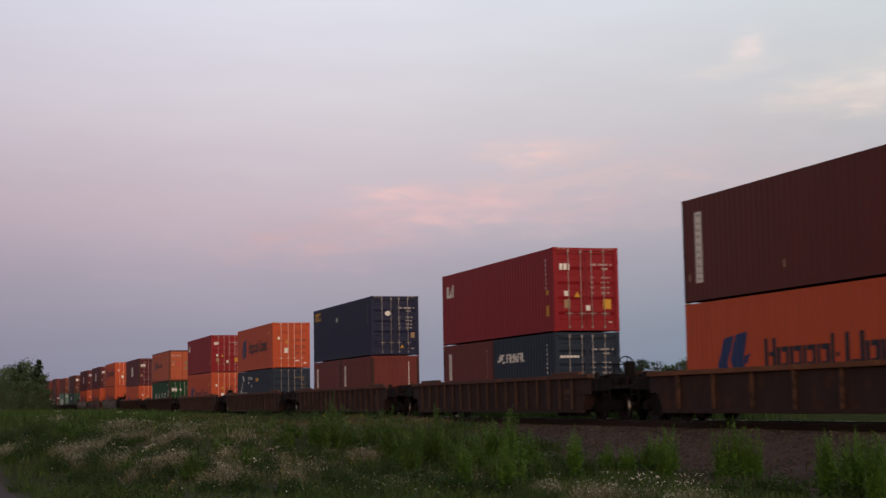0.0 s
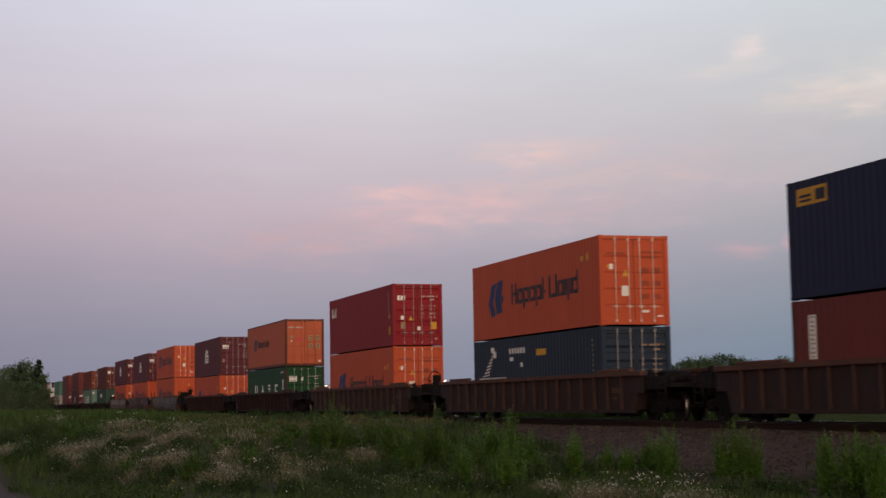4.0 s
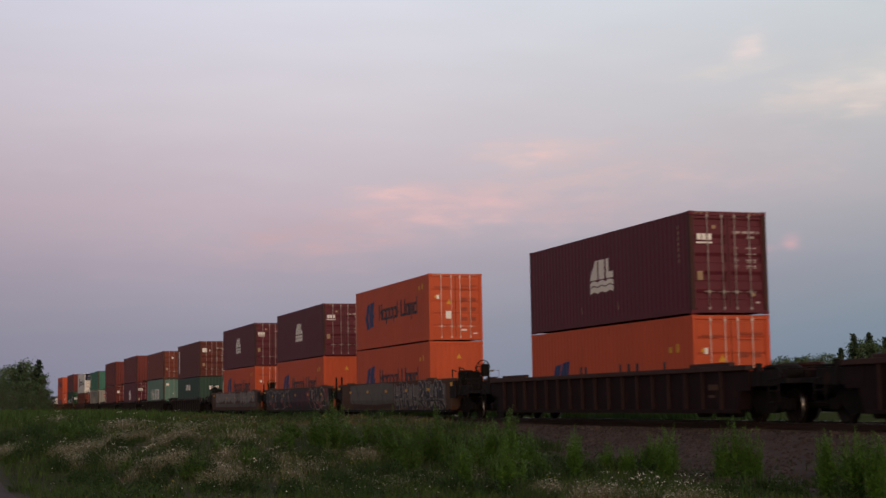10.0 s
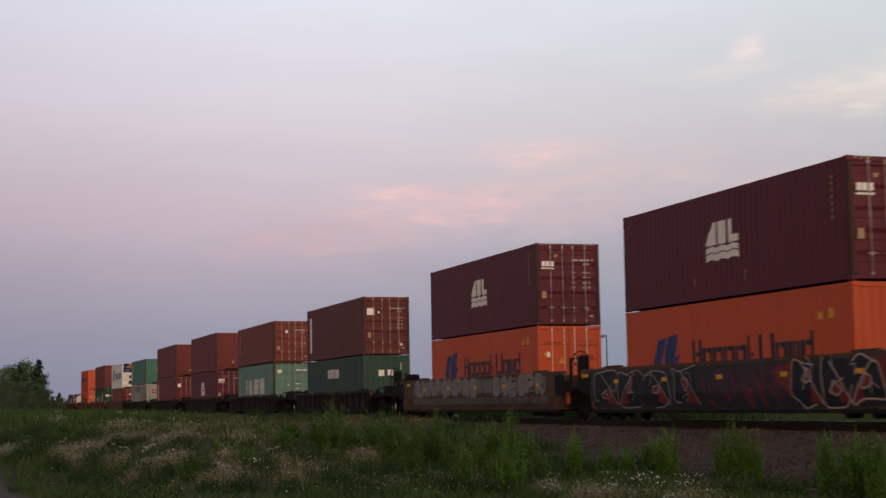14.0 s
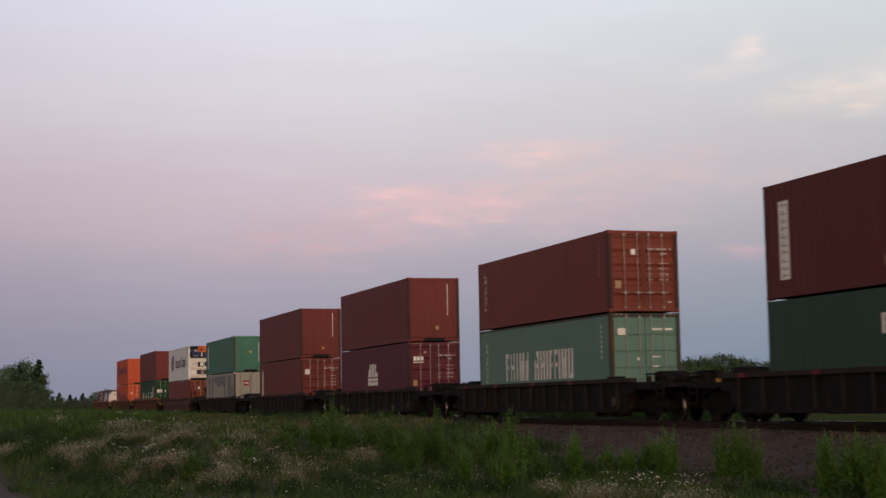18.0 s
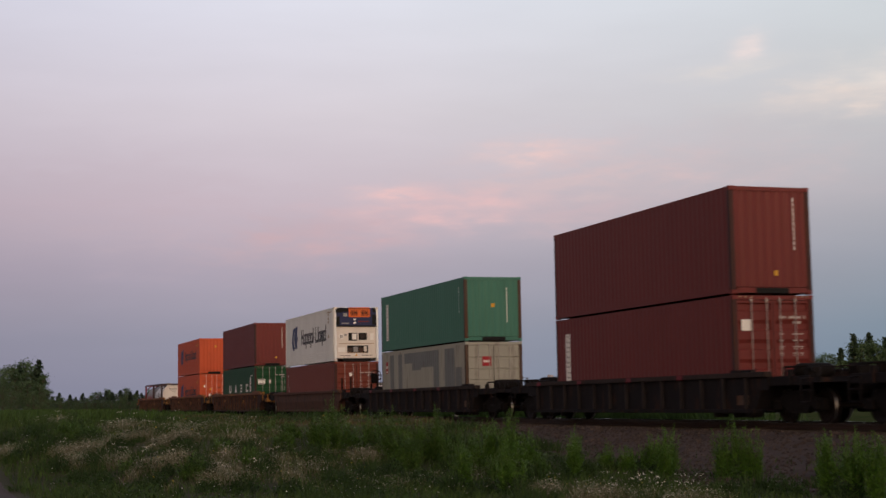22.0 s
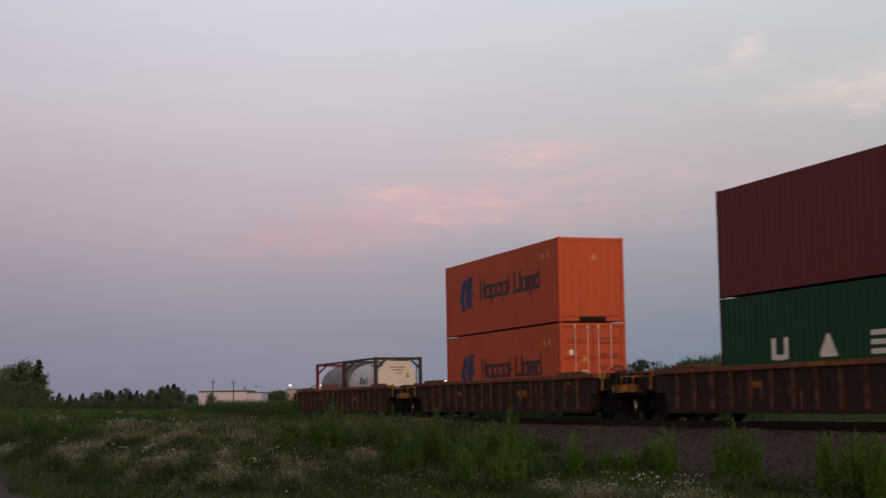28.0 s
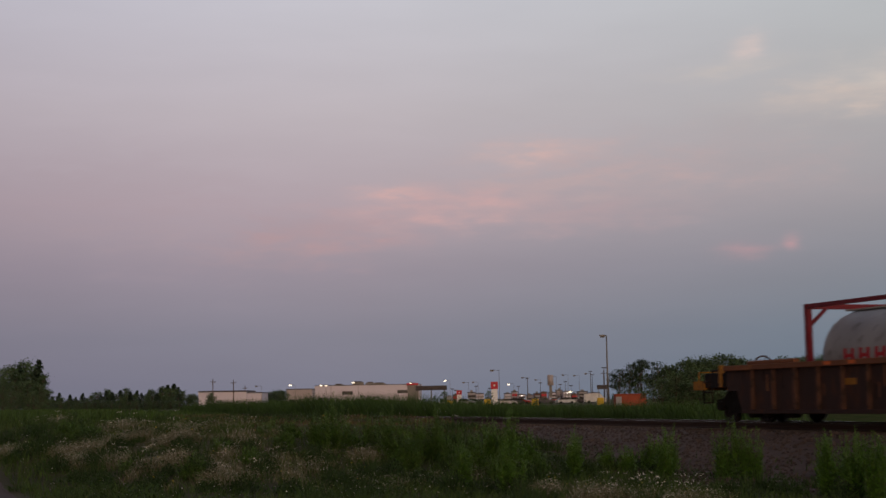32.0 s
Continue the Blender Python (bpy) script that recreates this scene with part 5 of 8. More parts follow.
def bubble_tag(parent, spans, z0, z1, ink, rim, heart, seed, width):
    """Large rounded shapes with a thin pale outline and coloured hearts."""
    rng = random.Random(seed)
    shapes, lines, hearts = [], [], []
    for a, b in spans:
        c, w = (a + b) / 2, (b - a) / 2
        loop = []
        for k in range(11):
            f = (k + rng.uniform(-0.25, 0.25)) * math.tau / 11
            r = rng.uniform(0.72, 1.18)
            loop.append((c + w * r * math.copysign(abs(math.cos(f)) ** 0.5, math.cos(f)), (z0 + z1) / 2 + (z1 - z0) / 2 * min(r, 1.05) * math.copysign(abs(math.sin(f)) ** 0.5, math.sin(f))))
        shapes += filled(loop)
        first = rng.randrange(11)
        lines += stroke([loop[(first + k) % 11] for k in range(rng.choice((7, 8, 9)))], width * rng.uniform(0.7, 1.2))
        for _ in range(2):
            p = (c + rng.uniform(-0.8, 0.8) * w, rng.uniform(z0 + 0.1, z1 - 0.3))
            lines += stroke([p, (p[0] + rng.uniform(-0.3, 0.3) * w, p[1] + 0.25), (p[0] + rng.uniform(-0.6, 0.6) * w, p[1] + rng.uniform(0.1, 0.5))], width * 0.6)
        hz, hh, hw = rng.uniform(0.75, 1.15), rng.uniform(0.10, 0.22), rng.uniform(0.10, 0.2)
        drop = [(c + rng.uniform(-0.2, 0.2) * w + hw * math.cos(k * math.tau / 9), hz + hh * math.sin(k * math.tau / 9) * (1.3 if k < 5 else 0.7)) for k in range(9)]
        hearts += filled(drop)
        lines += stroke(drop + drop[:1], width * 0.9)
        t = rng.choice((-1, 1))
        fin = [(c + t * w * 0.95, z0 + 0.08), (c + t * w * 0.3, z0 + rng.uniform(0.5, 0.7)), (c + t * w * 0.15, z0 + 0.1)]
        hearts += filled(fin)
        lines += stroke([(c + t * w, z0 + 0.05), (c + t * w * 0.3, z0 + 0.62), (c - t * w * 0.4, z1 - 0.12)], width)
    sprayed(parent, "graffiti_fill", shapes, ink, 0.007)
    sprayed(parent, "graffiti_heart", hearts, heart, 0.010)
    sprayed(parent, "graffiti_outline", lines, rim, 0.013)


def slashes(parent, u0, u1, n, mat, seed):
    rng = random.Random(seed)
    q = []
    for _ in range(n):
        a, z = rng.uniform(u0, u1), rng.uniform(0.5, 1.5)
        q += stroke([(a, z), (a + rng.uniform(0.1, 0.35), max(0.4, z - rng.uniform(0.25, 0.6)))], rng.uniform(0.03, 0.09))
    sprayed(parent, "graffiti_slash", q, mat, 0.009)


def scallops(parent, u0, u1, z, n, mat):
    w = (u1 - u0) / n
    q = []
    for k in range(n):
        a = u0 + k * w
        q += stroke([(a, z + 0.12), (a + 0.3 * w, z - 0.04), (a + 0.7 * w, z - 0.02), (a + w, z + 0.14)], 0.035)
    sprayed(parent, "graffiti_line", q, mat, 0.009)


KINDS = {
    # sheet, chord, top of the side, bottom, post pitch (0: smooth)
    "brown": ("car_brown", "chord", 1.47, 0.24, 1.0167), "mid": ("car_mid", "chord_mid", 1.47, 0.24, 1.0167), "dark": ("car_dark", "chord_dark", 1.47, 0.24, 1.0167), "wide": ("car_brown", "chord", 1.42, 0.24, 2.03),
    "black": ("car_black", "chord_black", 1.28, 0.25, 1.19), "smooth": ("car_rust", "car_rust", 1.36, 0.25, 0.0),
    "grey": ("car_grey", "car_grey", 1.62, 0.25, 0.0),
}


POSTS = {"brown": "post_brown", "wide": "post_brown", "mid": "post_mid", "dark": "post_dark", "black": "post_black"}


def well_car(xc, kind, left, right, floor, label, brake=(), yellow=False):
    """A well car unit. left, right: ("coupler" or "joint", distance of that end); floor: height on which the load stands."""
    car = thing("well_car", pose(xc, YC, 0), label, "rail car", "well cars of the train")
    TRAIN.append((car, xc, YC, 0.0))
    sheet, chord, top, low, pitch = KINDS[kind]
    S, C = M[sheet], M[chord]
    reach = {"coupler": 2.9 if kind != "black" else 3.45, "joint": 1.55}
    xl, xr = -left[1] + reach[left[0]], right[1] - reach[right[0]]
    yo = 1.45
    for s in (-1, 1):
        f = Matrix.Diagonal((1, s, 1, 1))
        lip = 0.12 if kind != "grey" else 0.02
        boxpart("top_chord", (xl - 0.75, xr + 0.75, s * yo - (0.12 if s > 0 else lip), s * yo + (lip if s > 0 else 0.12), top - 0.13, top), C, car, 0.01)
        for x0, x1 in ((xl - 0.75, xl), (xr, xr + 0.75)):
            boxpart("shoulder_plate", (x0, x1, s * yo - 0.02, s * yo + 0.02, 0.82, top - 0.13), M["car_black"] if kind == "grey" else S, car)
        if pitch:
            boxpart("side_sheet", (xl, xr, s * yo - 0.012, s * yo + 0.012, low + 0.1, top - 0.13), S, car)
        else:
            def folded(bm, s=s):
                a = [(-yo - 0.012, top - 0.13), (-yo - 0.012, 0.80), (-yo + 0.075, low + 0.1), (-yo + 0.10, low + 0.1), (-yo + 0.012, 0.80), (-yo + 0.012, top - 0.13)]
                e0 = [bm.verts.new((xl, -s * y, z)) for y, z in a]
                e1 = [bm.verts.new((xr, -s * y, z)) for y, z in a]
                for k in range(6):
                    bm.faces.new((e0[k], e0[(k + 1) % 6], e1[(k + 1) % 6], e1[k]))
                bm.faces.new(e0)
                bm.faces.new(e1[::-1])
            part("side_sheet", shared(("side_sheet", kind, xl, xr, s), folded, S), None, car)
        boxpart("bottom_chord", (xl, xr, s * (yo - 0.05) - 0.09, s * (yo - 0.05) + 0.09, low, low + 0.1), M["car_black"] if kind == "grey" else S, car, 0.01)
        if pitch:
            n = int(xr / pitch)
            xs = [k * pitch for k in range(-int(-xl / pitch), n + 1)]
            for x in xs:
                wide = 0.07 if abs(abs(x) - 6.1) < 0.2 else 0.034
                y0, y1 = sorted((s * (yo + 0.012), s * (yo + 0.12)))
                boxpart("post", (-wide, wide, y0, y1, low + 0.1, top - 0.13), M[POSTS[kind]], car, 0.008, m=Matrix.Translation((x, 0, 0)))
        if kind in ("brown", "mid", "dark", "wide"):
            for x0, x1 in ((6.25, 8.5), (-8.5, -6.25)):
                if x0 > xl - 0.7 and x1 < xr + 0.9:
                    boxpart("load_guide", (x0, x1, s * 1.36 - 0.09, s * 1.36 + 0.09, top, top + 0.10), C, car, 0.02)
        else:
            for x0, x1 in ((6.2, 7.3), (-7.3, -6.2)):
                boxpart("load_guide", (x0, x1, s * 1.36 - 0.08, s * 1.36 + 0.08, top, top + 0.07), S, car, 0.02)
    beams = [-5.9, -3.0, -0.15, 0.15, 3.0, 5.9]
    for x in beams:
        boxpart("floor_beam", (-0.13, 0.13, -1.44, 1.44, 0.235, floor), S, car, m=Matrix.Translation((x, 0, 0)))
    boxpart("well_floor", (xl + 0.3, xr - 0.3, -0.5, 0.5, 0.245, 0.28), S, car)
    for x in (xl + 0.30, xl + 1.05, xl + 2.1, xr - 2.1, xr - 1.05, xr - 0.30):
        def round_foot(bm):
            lathe(bm, [(-0.17, 0.03), (-0.17, 0.13), (0.17, 0.13), (0.17, 0.03)], 14, "Y")
        part("foot", shared(("foot",), round_foot, M["truck"]), None, car, "", Matrix.Translation((x, -1.24, 0.26)))
    E = M["car_black"]
    for d, (how, half), x_in in ((-1, left, xl), (1, right, xr)):
        def bulkhead(bm, d=d, x_in=x_in):
            prism(bm, [(x_in, low + 0.1), (x_in + d * 0.06, low + 0.1), (x_in + d * 0.55, top - 0.14), (x_in + d * 0.49, top - 0.14)], -yo + 0.02, yo - 0.02)
        bm = bmesh.new()
        bulkhead(bm)
        part("end_wall", bm, S, car)
        for s in (-1, 1):
            bm = bmesh.new()
            prism(bm, [(x_in - d * 0.02, low + 0.1), (x_in + d * 0.06, low + 0.1), (x_in + d * 0.55, top - 0.132), (x_in - d * 0.02, top - 0.132)], s * (yo - 0.016) - 0.01, s * (yo - 0.016) + 0.01)
            part("gusset", bm, S, car)
        e0, e1 = sorted((x_in + d * 0.45, d * (half - (0.85 if how == "coupler" else 0.35))))
        boxpart("end_deck", (e0, e1, -1.30, 1.30, 0.98, 1.08), E, car, 0.01)
        boxpart("deck_edge", (e0, e1, -1.42, -1.31, 0.92, min(top - 0.13, 1.30)), E, car, 0.01)
        boxpart("deck_edge", (e0, e1, 1.31, 1.42, 0.92, min(top - 0.13, 1.30)), E, car, 0.01)
        boxpart("draft_sill", (min(e0, d * (half - 0.32)), max(e1, d * (half - 0.32)), -0.32, 0.32, 0.70, 0.97), M["truck"], car, 0.02)
        if how == "coupler":
            x = d * (half - 2.03)
            truck(car, x)

            def knuckle(bm):
                box(bm, -0.36, 0.02, -0.10, 0.10, 0.72, 0.90, 0.03)
                box(bm, -0.16, 0.09, -0.17, 0.17, 0.66, 0.96, 0.04)
            part("coupler", shared(("coupler",), knuckle, M["truck"]), None, car, "", pose(d * (half - 0.10), 0, 0, 0, 0, 0 if d > 0 else 180))

            def hose(bm):
                p = [(-0.3, -0.35, 0.78), (-0.1, -0.36, 0.5), (0.1, -0.36, 0.42), (0.28, -0.35, 0.52)]
                for a, b in zip(p, p[1:]):
                    tube(bm, a, b, 0.03, n=6)
            part("air_hose", shared(("air_hose",), hose, M["rubber"]), None, car, "", pose(d * (half - 0.2), 0, 0, 0, 0, 0 if d > 0 else 180))
            def reservoir(bm):
                lathe(bm, [(-0.55, 0.02), (-0.5, 0.17), (-0.38, 0.20), (0.38, 0.20), (0.5, 0.17), (0.55, 0.02)], 14, "Y")
            part("air_reservoir", shared(("air_reservoir",), reservoir, M["truck"]), None, car, "", Matrix.Translation((d * (half - 2.35), -0.35, 1.28)))
            boxpart("valve_box", (-0.22, 0.22, -0.2, 0.2, 1.08, 1.46), M["truck"], car, 0.04, m=Matrix.Translation((d * (half - 1.75), 0.55, 0)))
            boxpart("brake_cylinder", (-0.16, 0.16, -0.16, 0.16, 1.08, 1.40), M["truck"], car, 0.06, m=Matrix.Translation((d * (half - 1.5), -0.95, 0)))

            def pipe(bm):
                p = [(-0.9, -1.1, 1.12), (-0.9, -1.1, 1.38), (0.2, -1.1, 1.38), (0.5, -1.1, 1.2), (0.5, -1.1, 1.08)]
                for a, b in zip(p, p[1:]):
                    tube(bm, a, b, 0.03, n=6)
            part("brake_pipe", shared(("brake_pipe",), pipe, M["truck"]), None, car, "", Matrix.Translation((d * (half - 1.6), 0, 0)))
            if kind == "grey":
                gear = ((2.75, 1.55, 0.34, -1.25, -0.75), (2.45, 1.92, 0.22, -1.20, -0.62), (2.2, 1.72, 0.18, -1.3, -0.9), (1.95, 1.86, 0.2, -1.1, -0.5), (1.62, 1.60, 0.24, -1.3, -0.7), (1.35, 1.42, 0.2, -1.25, -0.4))
                for px, pz, hw, y0, y1 in gear:
                    boxpart("brake_valve", (-hw, hw, y0, y1, 1.08, pz), M["truck"], car, 0.07, m=Matrix.Translation((d * (half - px), 0, 0)))
                for px, z0, z1 in ((2.95, 1.08, 1.98), (2.05, 1.6, 2.06), (1.5, 1.2, 1.95)):
                    bm = bmesh.new()
                    tube(bm, (d * (half - px), -1.32, z0), (d * (half - px), -1.32, z1), 0.028, n=6)
                    tube(bm, (d * (half - px), -1.32, z1 - 0.04), (d * (half - px + 0.5), -1.32, z1 - 0.1), 0.024, n=6)
                    part("hand_rail", bm, M["truck"], car)
            mat = M["car_yellow"] if yellow else E
            steps(car, d * (half - 1.02), E)
            boxpart("crossover_platform", (-0.42, 0.22, -1.43, 1.43, 0.86 if yellow else 0.98, 1.10), mat, car, m=Matrix.Translation((d * (half - 0.62), 0, 0)))
            boxpart("end_post", (-0.07, 0.07, -1.46, -1.34, 0.92, top + 0.03), mat, car, 0.01, m=Matrix.Translation((d * (half - 1.75), 0, 0)))

            for sy in (-1, 1):
                def grab(bm, sy=sy):
                    tube(bm, (0, sy * 1.38, 1.05), (0, sy * 1.38, 1.34), 0.018, n=6)
                    tube(bm, (0, sy * 1.38, 1.34), (0, sy * 0.75, 1.34), 0.018, n=6)
                part("grab_rail", shared(("grab_rail", sy), grab, mat), None, car, "", Matrix.Translation((d * (half - 0.45), 0, 0)))
        elif d > 0:
            truck(car, half)
            if kind == "grey":
                for py in (-1.2, -0.9):
                    boxpart("stanchion", (-0.04, 0.04, py - 0.04, py + 0.04, 1.08, 2.05), M["truck"], car, m=Matrix.Translation((half - 0.75, 0, 0)))
            boxpart("joint_casting", (half - 0.5, half + 0.5, -0.28, 0.28, 0.84, 0.97), M["truck"], car, 0.04)
        side = "right" if d > 0 else "left"
        if side in brake:
            brake_stand(car, d * (half - (2.2 if yellow else 1.15)), M["truck"] if not yellow else S, -d, 0.30 if kind in ("black", "grey") else (-0.27 if yellow else 0.0))
    return car


def reflectors(car, xs, z, y=-1.466, mat="yellow_mark"):
    for x in xs:
        boxpart("reflector", (-0.16, 0.16, y - 0.006, y, z - 0.06, z + 0.06), M[mat], car, m=Matrix.Translation((x, 0, 0)))


def stencils(car, mat, rects, y=-1.468):
    for x0, x1, z0, z1 in rects:
        boxpart("stencil", (x0, x1, y, y + 0.004, z0, z1), mat, car)


# ---------------------------------------------------------------- the train, from its head (seen first) to its tail
F0, F1 = 0.37, 0.45
GAP = 0.022
HALF = LC / 2
SINGLE = ("coupler", 11.68)
XS = dict(Z=-38.02, A=-59.79, B=-83.17, C=-106.70, D=-130.15, E=-153.64, F=-177.04, G=-201.09, H=-220.34, I=-239.80, J=-263.18,
          K=-284.89, L=-306.57, M=-328.30, N=-349.96, O=-371.35, P=-393.43, Q=-416.73, T=-440.11)


PATCHES = [(1.4, 2.03, 0.2, 2.4), (2.73, 3.33, 0.2, 2.4), (3.69, 7.99, 1.95, 2.4), (4.9, 6.2, 1.62, 1.95), (6.2, 7.99, 1.72, 1.95), (7.99, 8.76, 0.2, 2.4), (9.5, 10.79, 0.2, 2.4), (10.95, 11.66, 0.2, 1.6)]


def train():
    mid = {k: v + HALF for k, v in XS.items()}
    brown_car = "rust-brown steel well car with ribbed sides"
    # leading car
    well_car(mid["Z"], "wide", ("coupler", 10.09), ("coupler", 10.09), F0, "rust-brown well car with an orange-brown top chord")
    orange(XS["Z"], F0, HC, "orange corrugated container with blue emblem, lower of a stack", drop=0.30)
    c = container(XS["Z"], F0 + HC + GAP, LC, HC, M["brown"], "dull brown container with white upright strip, upper of a stack")
    strip(c, LC, 0.75, 1.12, 0.52, 2.48)
    side_marks("marking", [rect(5.3, 5.42, 0.55, 0.75), rect(0.3, 0.42, 0.6, 0.8)], M["tan_mark"], c, LC)
    numbers_on_side(c, LC)
    # six single cars
    for k, br in (("A", ("right",)), ("B", ()), ("C", ()), ("D", ("right",)), ("E", ()), ("F", ())):
        dark = k in "EF"
        car = well_car(mid[k], "dark" if dark else "mid", SINGLE, SINGLE, F0, "dark maroon well car with ribbed sides" if dark else brown_car, br)
        stencils(car, M["car_grey"], [(7.35, 7.9, 0.85, 1.0), (7.35, 7.7, 0.65, 0.72)])
    brown_twenty(XS["A"], F0, "brown 20-foot container with a white upright strip", "rust", "door")
    c = container(XS["A"] + 6.10, F0, 6.058, STD, M["slate"], "slate-blue 20-foot container with white marks on its doors", "door", "ribbed")
    side_marks("emblem", [rect(0.45, 0.62, 1.72, 1.80), rect(0.55, 0.95, 1.80, 1.92), rect(0.7, 1.1, 1.92, 2.0), (0.6, 1.0, 1.72, 1.76, 1.80, 1.9), rect(0.9, 1.15, 1.66, 1.74)], M["white_mark"], c, 6.058, label="white emblem")
    side_marks("wordmark", word_bars(1.35, 3.2, 1.68, 2.0, "T^TToTTxT^TT_"), M["white_mark"], c, 6.058, label="white word mark of plain bars")
    numbers_on_side(c, 6.058)
    door_text(c)
    end_marks("wordmark", [(-1.0 + k * 0.12, -0.91 + k * 0.12, 1.72, 1.80) for k in range(6)], M["white_mark"], c, c["half"] - 0.032)
    red_box(XS["A"], F0 + STD + GAP, "red corrugated container with white marks and a yellow sticker")
    brown_twenty(XS["B"], F0, "brown 20-foot container with a white upright strip", "rust", "blank")
    c = brown_twenty(XS["B"] + 6.12, F0, "brown 20-foot container with a blank ribbed end", "rust", "blank")
    end_marks("marking", [(0.66, 0.696, 0.9 + 0.13 * k, 1.0 + 0.13 * k) for k in range(11)], M["white_mark"], c, c["half"] - 0.024)
    c = container(XS["B"], F0 + STD + GAP, LC, HC, M["navy"], "dark navy container with a yellow label, upper of a stack", "door", "ribbed")
    side_marks("sticker", [rect(0.46, 1.8, 2.26, 2.68)], M["yellow_mark"], c, LC)
    side_marks("marking", [rect(0.55, 1.1, 2.45, 2.52), rect(1.3, 1.7, 2.33, 2.6), rect(0.55, 1.1, 2.34, 2.4)], M["navy_mark"], c, LC, lift=0.009)
    side_marks("sticker", [rect(5.22, 5.5, 1.98, 2.2)], M["white_mark"], c, LC)
    numbers_on_side(c, LC, M["tan_mark"])
    door_text(c)
    xe = c["half"] - 0.03
    end_marks("sticker", [(-0.5, -0.22, 1.98, 2.12), (-0.44, -0.28, 2.12, 2.17), (-0.44, -0.28, 1.93, 1.98)], M["white_mark"], c, xe)
    end_marks("sticker", [(0.8, 1.0, 0.85, 1.12)], M["tan_mark"], c, xe)
    end_marks("sticker", [(0.25, 0.45, 0.35, 0.52, 1)], M["yellow_mark"], c, xe)
    c = container(XS["C"], F0, LC, STD, M["slate"], "slate-blue container with a white sail-shaped emblem", "door", "ribbed")
    q = []
    for k in range(9):
        a = 1.20 + k * 0.12
        q.append((1.05 + 0.16 * k, 1.75 + 0.08 * k, a, a + 0.05, a + 0.06, a + 0.11))
    side_marks("emblem", q + [rect(1.95, 2.3, 2.1, 2.3), rect(2.2, 2.5, 1.9, 2.15)], M["white_mark"], c, LC, label="white sail-shaped emblem")
    side_marks("marking", [rect(0.6 + 0.3 * k, 0.8 + 0.3 * k, 1.12, 1.17) for k in range(10)] + [rect(3.9 + 0.28 * k, 4.1 + 0.28 * k, 2.0, 2.2) for k in range(6)] + [rect(3.95, 4.35, 1.74, 1.88), rect(5.0, 5.25, 1.5, 1.66)], M["white_mark"], c, LC)
    side_marks("sticker", [rect(6.6, 7.5, 1.86, 2.08)], M["yellow_mark"], c, LC)
    numbers_on_side(c, LC, M["tan_mark"])
    door_text(c, M["tan_mark"])
    orange(XS["C"], F0 + STD + GAP, HC, "orange corrugated container with blue emblem, upper of a stack", drop=0.10)
    orange(XS["D"], F0, HC, "orange corrugated container with blue emblem, lower of a stack", drop=0.42)
    red_box(XS["D"], F0 + HC + GAP, "red corrugated container with white marks, above an orange one")
    green_box(XS["E"], F0, "deep green container with widely spaced white blocks")
    orange(XS["E"], F0 + STD + GAP, HC, "faded orange container with a small emblem", small=True, mat="faded")
    orange(XS["F"], F0, STD, "orange corrugated container under a maroon one", drop=0.40)
    maroon_box(XS["F"], F0 + STD + GAP, "dark maroon container with a white wave emblem")
    # articulated grey car with three wells
    grey = "grey smooth-sided well car covered in graffiti"
    g = well_car(mid["G"], "grey", ("joint", 9.63), ("coupler", 12.37), F0, grey, ("right",))
    h = well_car(mid["H"], "grey", ("joint", 9.73), ("joint", 9.63), F0, grey)
    i = well_car(mid["I"], "grey", ("coupler", 12.37), ("joint", 9.73), F0, grey, ("right",))
    # first well: a grey panel, then crowded dark marks rimmed in white
    sprayed(g, "graffiti_ground", ragged(-6.4, 1.3, 0.56, 1.60, 7), M["spray_mid"], 0.003)
    scallops(g, -6.2, -2.9, 0.46, 6, M["spray_dark"])
    scallops(g, -2.0, 1.2, 0.50, 6, M["spray_dark"])
    slashes(g, -6.0, 1.0, 16, M["spray_dark"], 21)
    block_tag(g, 1.55, 4.95, 0.33, 1.56, 5, M["spray_dark"], M["spray_pale"], 33, 0.20, M["spray_grey"])
    block_tag(g, 5.20, 8.75, 0.33, 1.58, 5, M["spray_dark"], M["spray_pale"], 35, 0.22, M["spray_grey"])
    # second well: black all over, outlined in white, with red
    sprayed(h, "graffiti_ground", ragged(-8.3, 8.2, 0.345, 1.60, 9, 0.03), M["spray_dark"], 0.003)
    bubble_tag(h, [(-8.0, -6.3), (-6.2, -4.6), (-4.5, -2.8), (-2.7, -1.0)], 0.42, 1.55, M["spray_night"], M["spray_pale"], M["spray_red"], 41, 0.028)
    sprayed(h, "graffiti_ground", ragged(-0.3, 3.6, 0.5, 1.58, 12, 0.1), M["spray_plum"], 0.006)
    slashes(h, -1.0, 3.6, 22, M["spray_red"], 43)
    sprayed(h, "graffiti_fill", filled([(2.7, 1.3), (3.8, 1.5), (3.75, 0.6)]) + filled([(6.9, 1.5), (8.0, 1.5), (8.0, 0.7), (7.2, 0.9)]), M["spray_red"], 0.0065)
    bubble_tag(h, [(3.75, 5.05), (5.0, 6.25), (6.2, 7.5)], 0.40, 1.58, M["spray_night"], M["spray_cream"], M["spray_red"], 45, 0.042)
    sprayed(h, "graffiti_ground", ragged(7.9, 8.3, 0.4, 1.3, 14, 0.2), M["spray_mid"], 0.008)
    # third well: silver over a dull band
    sprayed(i, "graffiti_ground", ragged(-8.0, 7.5, 0.40, 0.92, 15, 0.12), M["spray_mid"], 0.003)
    sprayed(i, "graffiti_ground", ragged(-7.9, 7.4, 0.86, 1.60, 16, 0.1), M["spray_grey"], 0.004)
    block_tag(i, -7.6, 0.4, 0.86, 1.58, 9, M["spray_silver"], M["spray_mid"], 51, 0.26)
